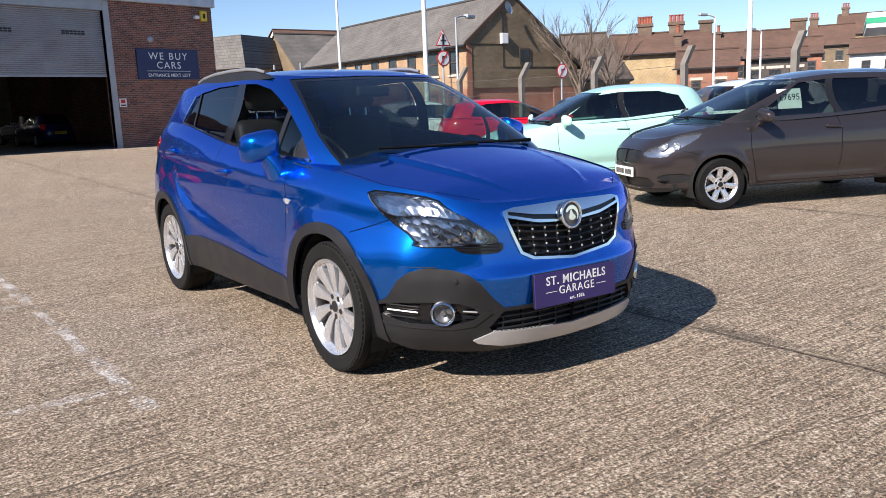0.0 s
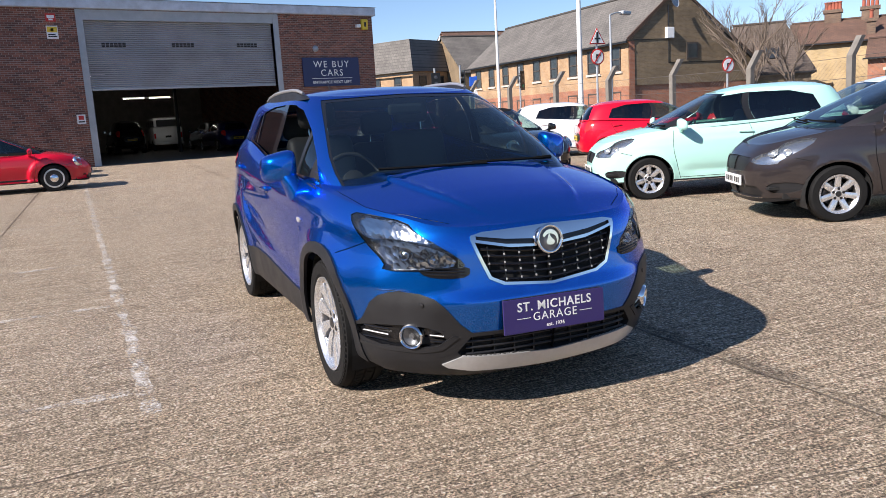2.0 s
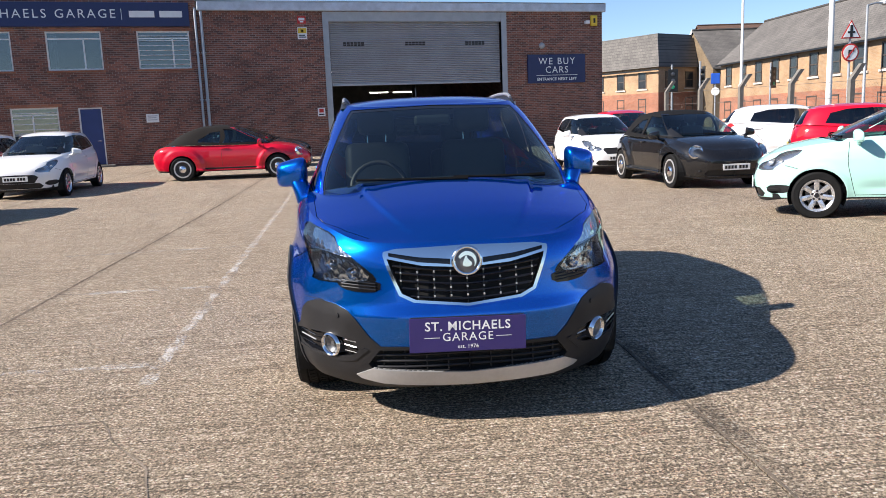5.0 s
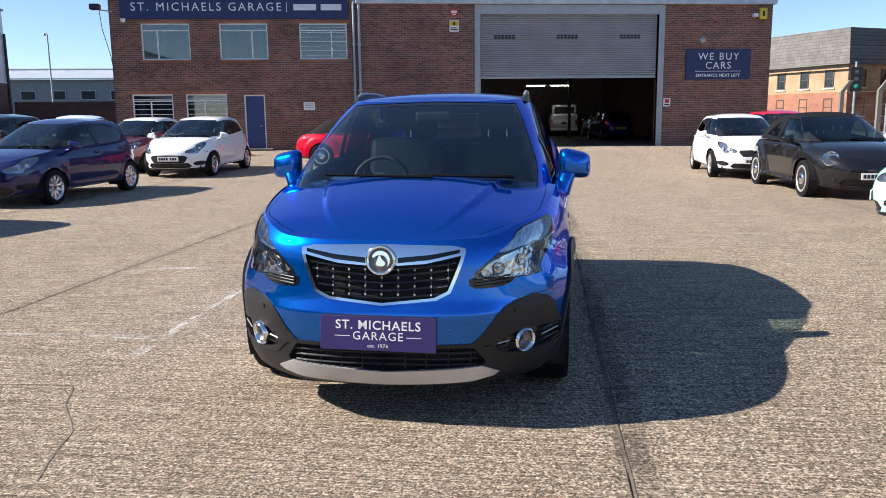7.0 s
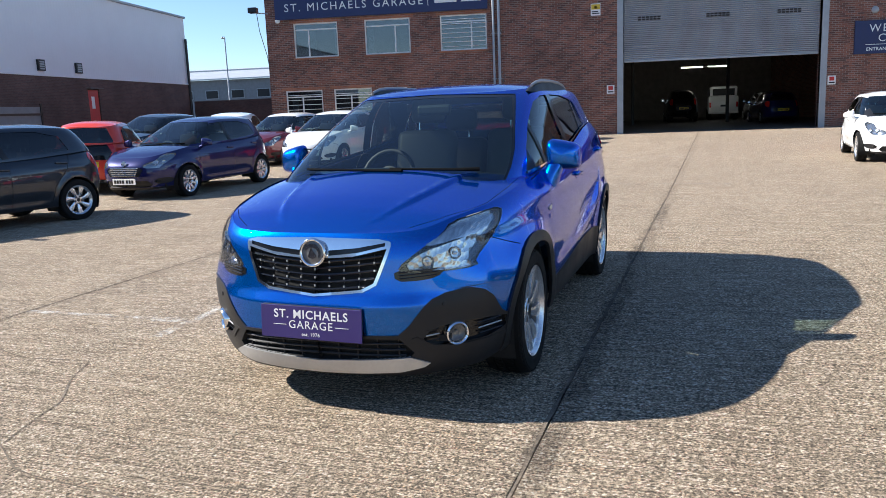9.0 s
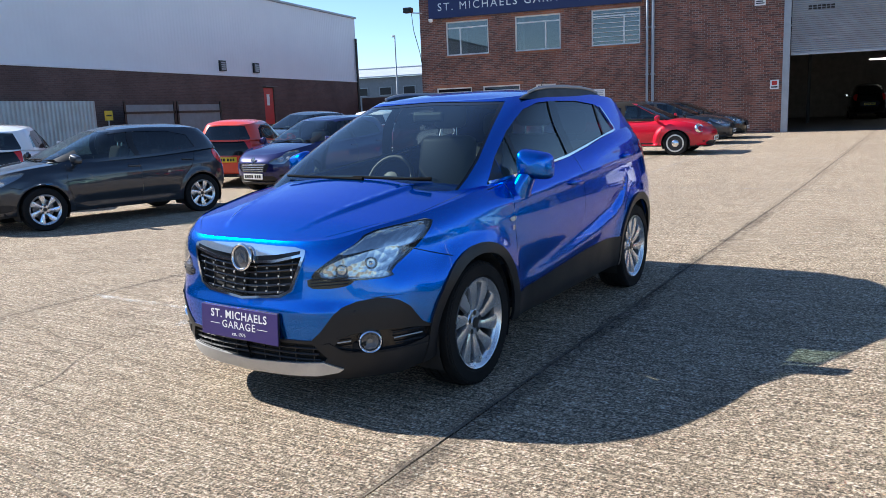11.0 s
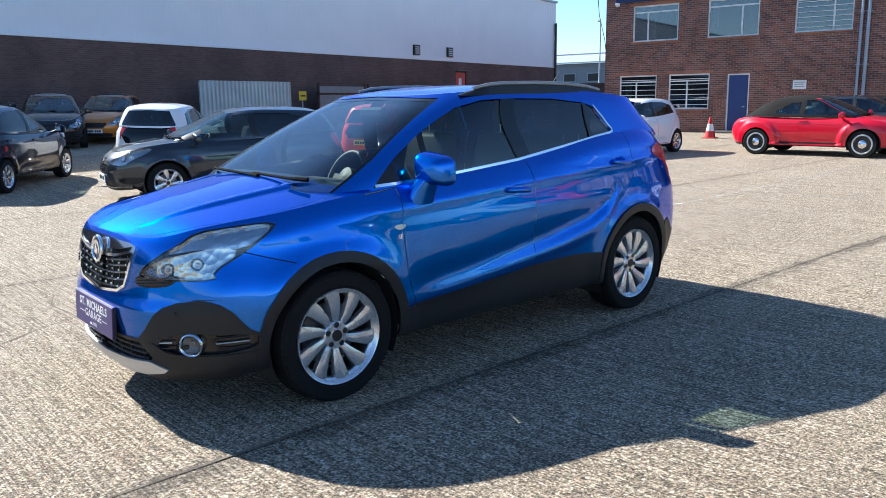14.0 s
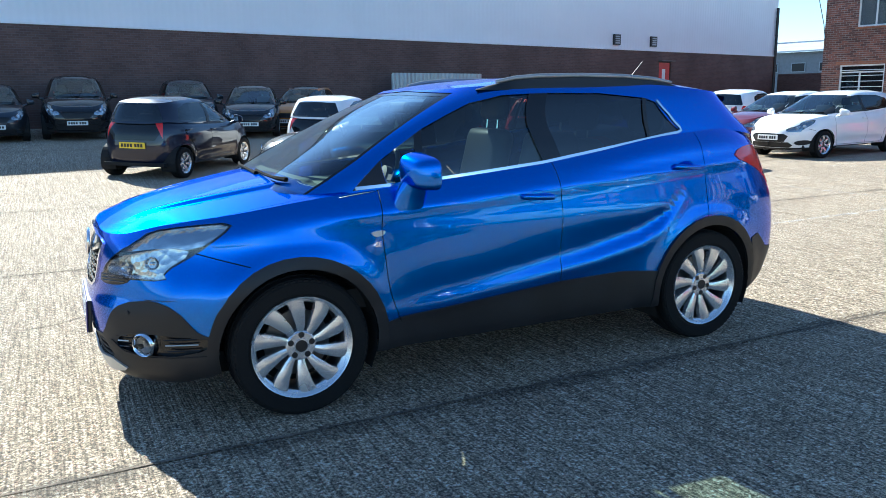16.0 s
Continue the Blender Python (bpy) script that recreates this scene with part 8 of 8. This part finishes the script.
def crossover_details(car, B, skin, tri):
    tub1 = lambda kind, a, z: Vector(B.tub(np.array([B.tub_at(kind, a, z)]))[0])

    def nrm(kind, a, z):
        return Vector(skin.normals(np.array([B.tub_at(kind, a, z)]))[0])
    # head lamps: one clear lens over bezel, main and upper reflectors
    whole = (tri["headlamp"][0], np.concatenate([tri[k][1] for k in ("headlamp", "lamp_main", "lamp_upper")]))
    for side in ("l", "r"):
        hl = skin.piece("headlight", whole, LENS, car, side, 0.006, "clear headlight lens over faceted reflectors")
        skin.piece("bezel", tri["headlamp"], GLOSS_BLACK, hl, side, -0.008)
        skin.piece("main_reflector", tri["lamp_main"], FACET, hl, side, -0.04, "", -0.034)
        skin.piece("indicator_reflector", tri["lamp_upper"], FACET, hl, side, -0.03, "", -0.024)
        sg = 1 if side == "l" else -1
        for y_, z_ in ((.545, .742), (.65, .772)):
            p, n = tub1("f", y_, z_), nrm("f", y_, z_)
            p.y, n.y = p.y * sg, n.y * sg
            m = Matrix.Translation(p - n * 0.038) @ n.to_track_quat("Z", "Y").to_matrix().to_4x4()
            part("bulb_bowl", Mesh().lathe([(0.030, 0.010), (0.028, 0.006), (0.018, -0.006), (0.008, -0.01), (0.008, 0.010), (0.0, 0.012)], 24, m), FACET, hl, smooth=50)
        p, n = tub1("f", .495, .675), nrm("f", .495, .675)
        for k in range(3):
            a, b = tub1("f", .42, .674 + k * .014), tub1("f", .575, .684 + k * .014)
            part("bezel_fin", Mesh().tube([(q.x + 0.008, q.y * sg, q.z) for q in (a, (a + b) / 2 + Vector((0.004, 0, 0)), b)], 0.004, 6), GLOSS_BLACK, car)
    # grille bars
    for k, z in enumerate((.630, .664, .698, .732, .760)):
        half = float(np.interp(z, [.60, .645, .80], [.20, .295, .355]))
        ys = np.linspace(-half, half, 21)
        pts = []
        for y in ys:
            zz = z - 0.012 + 0.035 * (abs(y) / 0.36) ** 1.5
            p = tub1("f", abs(y), zz)
            pts.append((p.x - 0.006, math.copysign(p.y, y), zz))
        part("grille_bar", Mesh().tube(pts, 0.006, 6), GLOSS_BLACK, car)
    for y in np.arange(-.304, .305, .076):
        z1 = .764 + 0.03 * (abs(y) / .36)
        z0 = float(np.interp(abs(y), [0, .24, .33], [.592, .618, .72]))
        pts = []
        for z in np.linspace(z0, z1, 6):
            p = tub1("f", abs(y), float(z))
            pts.append((p.x - 0.010, math.copysign(p.y, y), z))
        part("grille_upright", Mesh().tube(pts, 0.0035, 6), GLOSS_BLACK, car)
        for z in (.636, .674, .712, .748):
            if z0 < z < z1 - 0.01:
                p = tub1("f", abs(y), z)
                part("grille_stud", Mesh().rbox(-0.003, 0.004, -0.004, 0.004, -0.005, 0.005, 0.002), SATIN, car, m=pose(p.x - 0.003, math.copysign(p.y, y), z))
    for k, z in enumerate((.305, .335, .365)):
        pts = []
        for y in np.linspace(-.43, .43, 17):
            p = tub1("f", abs(y), z)
            pts.append((p.x - 0.012, math.copysign(p.y, y), z))
        part("intake_bar", Mesh().tube(pts, 0.006, 6), PLASTIC, car)
    for y in np.arange(-.4, .41, .1):
        p = tub1("f", abs(y), .335)
        part("intake_upright", Mesh().box(p.x - 0.03, p.x - 0.014, math.copysign(p.y, y) - 0.003, math.copysign(p.y, y) + 0.003, .285, .388), PLASTIC, car)
    # badge: a plain chromed ring with a plain wedge
    p = tub1("f", 0.0, .795)
    bm_ = pose(p.x + 0.022, 0, .795, 0, 84, 0)
    bd = empty("badge", bm_)
    bd.parent = car
    part("ring", Mesh().tube([(0.062 * math.cos(a), 0.062 * math.sin(a), 0) for a in np.linspace(0, 2 * math.pi, 36, endpoint=False)], 0.0085, 8, True), CHROME, bd, smooth=60)
    part("disc", Mesh().lathe([(0.058, -0.006), (0.03, 0.001), (0.0, 0.003)], 28), TRIM_GREY, bd, smooth=60)
    part("wedge", Mesh().prism(soften([(-0.03, -0.004), (-0.005, 0.004), (0.012, 0.026), (0.03, 0.012), (0.024, -0.024), (0.0, -0.016)], 2), 0.0, 0.007), CHROME, bd, smooth=30)
    part("crescent", Mesh().prism([(0.043 * math.cos(a), 0.043 * math.sin(a)) for a in np.linspace(0.9, 4.3, 16)] + [(0.012 + 0.036 * math.cos(a), -0.002 + 0.036 * math.sin(a)) for a in np.linspace(4.1, 1.1, 16)], 0.002, 0.007), CHROME, bd)
    # show plate
    pl = empty("show_plate", pose(2.178, -0.012, .462, 0, -3, 0) @ pose(0, 0, 0, -1.0, 0, 0))
    pl.parent = car
    part("backing", Mesh().rbox(-0.02, -0.002, -.262, .262, -.082, .082, 0.004), BLACK, pl)
    part("plate_face", Mesh().rbox(-0.001, 0.005, -.268, .268, -.079, .079, 0.002), PURPLE, pl, "purple show plate with white serif lettering")
    tm = lambda y, z: Matrix.Translation((0.0055, y, z)) @ pose(0, 0, 0, 90, 0, 90)
    words("ST. MICHAELS", 0.058, WHITE, pl, tm(0, 0.038), spacing=1.12, depth=0.0006, bold=0.0008)
    words("GARAGE", 0.055, WHITE, pl, tm(0, -0.012), spacing=1.15, depth=0.0006)
    words("est. 1976", 0.025, WHITE, pl, tm(0, -0.056), spacing=1.05, depth=0.0006)
    for a, b in ((-.20, -.13), (.13, .20)):
        part("rule", Mesh().box(0.0052, 0.0062, a, b, -0.014, -0.0115), WHITE, pl)
    # fog lamps
    for sg in (1, -1):
        p, n = tub1("f", .628, .394), nrm("f", .628, .394)
        p.y, n.y = sg * p.y, sg * n.y
        fl = empty("fog_lamp", Matrix.Translation(p + n * 0.0) @ n.to_track_quat("Z", "Y").to_matrix().to_4x4())
        fl.parent = car
        part("ring", Mesh().lathe([(0.044, -0.01), (0.046, 0.014), (0.053, 0.02), (0.06, 0.013), (0.062, -0.012)], 32), CHROME, fl, smooth=50)
        part("reflector", Mesh().lathe([(0.043, 0.004), (0.03, -0.012), (0.012, -0.016), (0.012, -0.004), (0.0, -0.003)], 24), TRIM_GREY, fl, smooth=50)
        part("lens", Mesh().lathe([(0.043, 0.008), (0.022, 0.013), (0.0, 0.014)], 24), LENS, fl, smooth=60)
        for k, dz in enumerate((-0.024, 0.004, 0.03)):
            for lo, hi in ((.525, .575), (.682, .74)):
                a, b = tub1("f", lo, .394 + dz), tub1("f", hi, .394 + dz + 0.006)
                part("fog_blade", Mesh().tube([(a.x + 0.002, sg * a.y, a.z), (b.x + 0.002, sg * b.y, b.z)], 0.0035, 6), SATIN if k == 1 else GLOSS_BLACK, car)
        q, n2 = tub1("f", .60, .545), nrm("f", .60, .545)
        part("parking_sensor", Mesh().lathe([(0.011, 0.004), (0.010, 0.008), (0.0, 0.009)], 14, Matrix.Translation((q.x, sg * q.y, q.z)) @ Vector((n2.x, sg * n2.y, n2.z)).to_track_quat("Z", "Y").to_matrix().to_4x4()), PLASTIC, car, smooth=40)
        # roof rails
        rl = empty("roof_rail")
        rl.parent = car
        rx = [.18, .06, -.06, -.2, -.5, -.8, -1.05, -1.2, -1.3]
        rz = [1.546, 1.574, 1.596, 1.606, 1.611, 1.606, 1.590, 1.568, 1.542]
        ry = [.575, .585, .59, .592, .592, .588, .58, .572, .562]
        part("rail_bar", Mesh().tube([(a, sg * b, c_) for a, b, c_ in zip(rx[1:-1], ry[1:-1], rz[1:-1])], [.010, .012, .013, .013, .013, .012, .010], 10), RAIL, rl, "satin silver roof rail", smooth=60)
        ft = Mesh()
        v = []
        for i in range(9):
            v += [(rx[i], sg * (ry[i] - 0.024), 1.54), (rx[i], sg * (ry[i] - 0.012), rz[i] - 0.010), (rx[i], sg * (ry[i] + 0.014), rz[i] - 0.013), (rx[i], sg * (ry[i] + 0.030), 1.53)]
        ft.add(v, [(4 * i + j, 4 * i + 4 + j, 4 * i + 5 + j, 4 * i + 1 + j) for i in range(8) for j in range(3)])
        part("rail_base", ft, PLASTIC, rl, smooth=50)
        # small trim letters on the wing
        q = tub1("s", .885, .80)
        words("SE", 0.035, CHROME, car, Matrix.Translation((q.x, sg * (q.y + 0.004), q.z)) @ pose(0, 0, 0, 90, 0, 180 if sg > 0 else 0), "trim_letters", depth=0.002)
        # handle recesses
        for x, z in crossover["handles"]:
            q = tub1("s", x, z)
            part("handle_recess", Mesh().lathe([(0.05, 0.0), (0.03, -0.008), (0.0, -0.01)], 20, pose(q.x, sg * (q.y + 0.0025), z, -90 * sg, 0, 0) @ Matrix.Diagonal((1.15, .75, 1, 1))), BLUE, car, smooth=60)
    part("aerial", Mesh().tube([(-1.32, 0, 1.575), (-1.46, 0, 1.72)], [.005, .003], 6), BLACK, car)
    sp = Mesh()
    v = []
    for k in range(13):
        y = -.54 + 1.08 * k / 12
        e = 1 - (abs(y) / .56) ** 3 * 0.5
        zz = 1.512 - 0.03 * (abs(y) / .54) ** 2.5
        v += [(-1.55, y, zz + 0.016), (-1.66 - 0.05 * e, y, zz - 0.004), (-1.66 - 0.05 * e, y, zz - 0.03), (-1.6, y, zz - 0.035)]
    sp.add(v, [(4 * i + j, 4 * i + 4 + j, 4 * i + 4 + (j + 1) % 4, 4 * i + (j + 1) % 4) for i in range(12) for j in range(4)])
    part("tail_spoiler", sp, BLUE, car, smooth=60)
    part("inner_mirror", Mesh().rbox(.36, .40, -.12, .12, 1.40, 1.47, 0.02), CABIN, car)


build_car(crossover, "crossover_car", "metallic blue compact crossover with black cladding and a purple show plate", pose(3.812, 4.2065, 0, 0, 0, -102.1), {"body": BLUE, "seat": SEAT_MID}, 0.028, crossover_details)
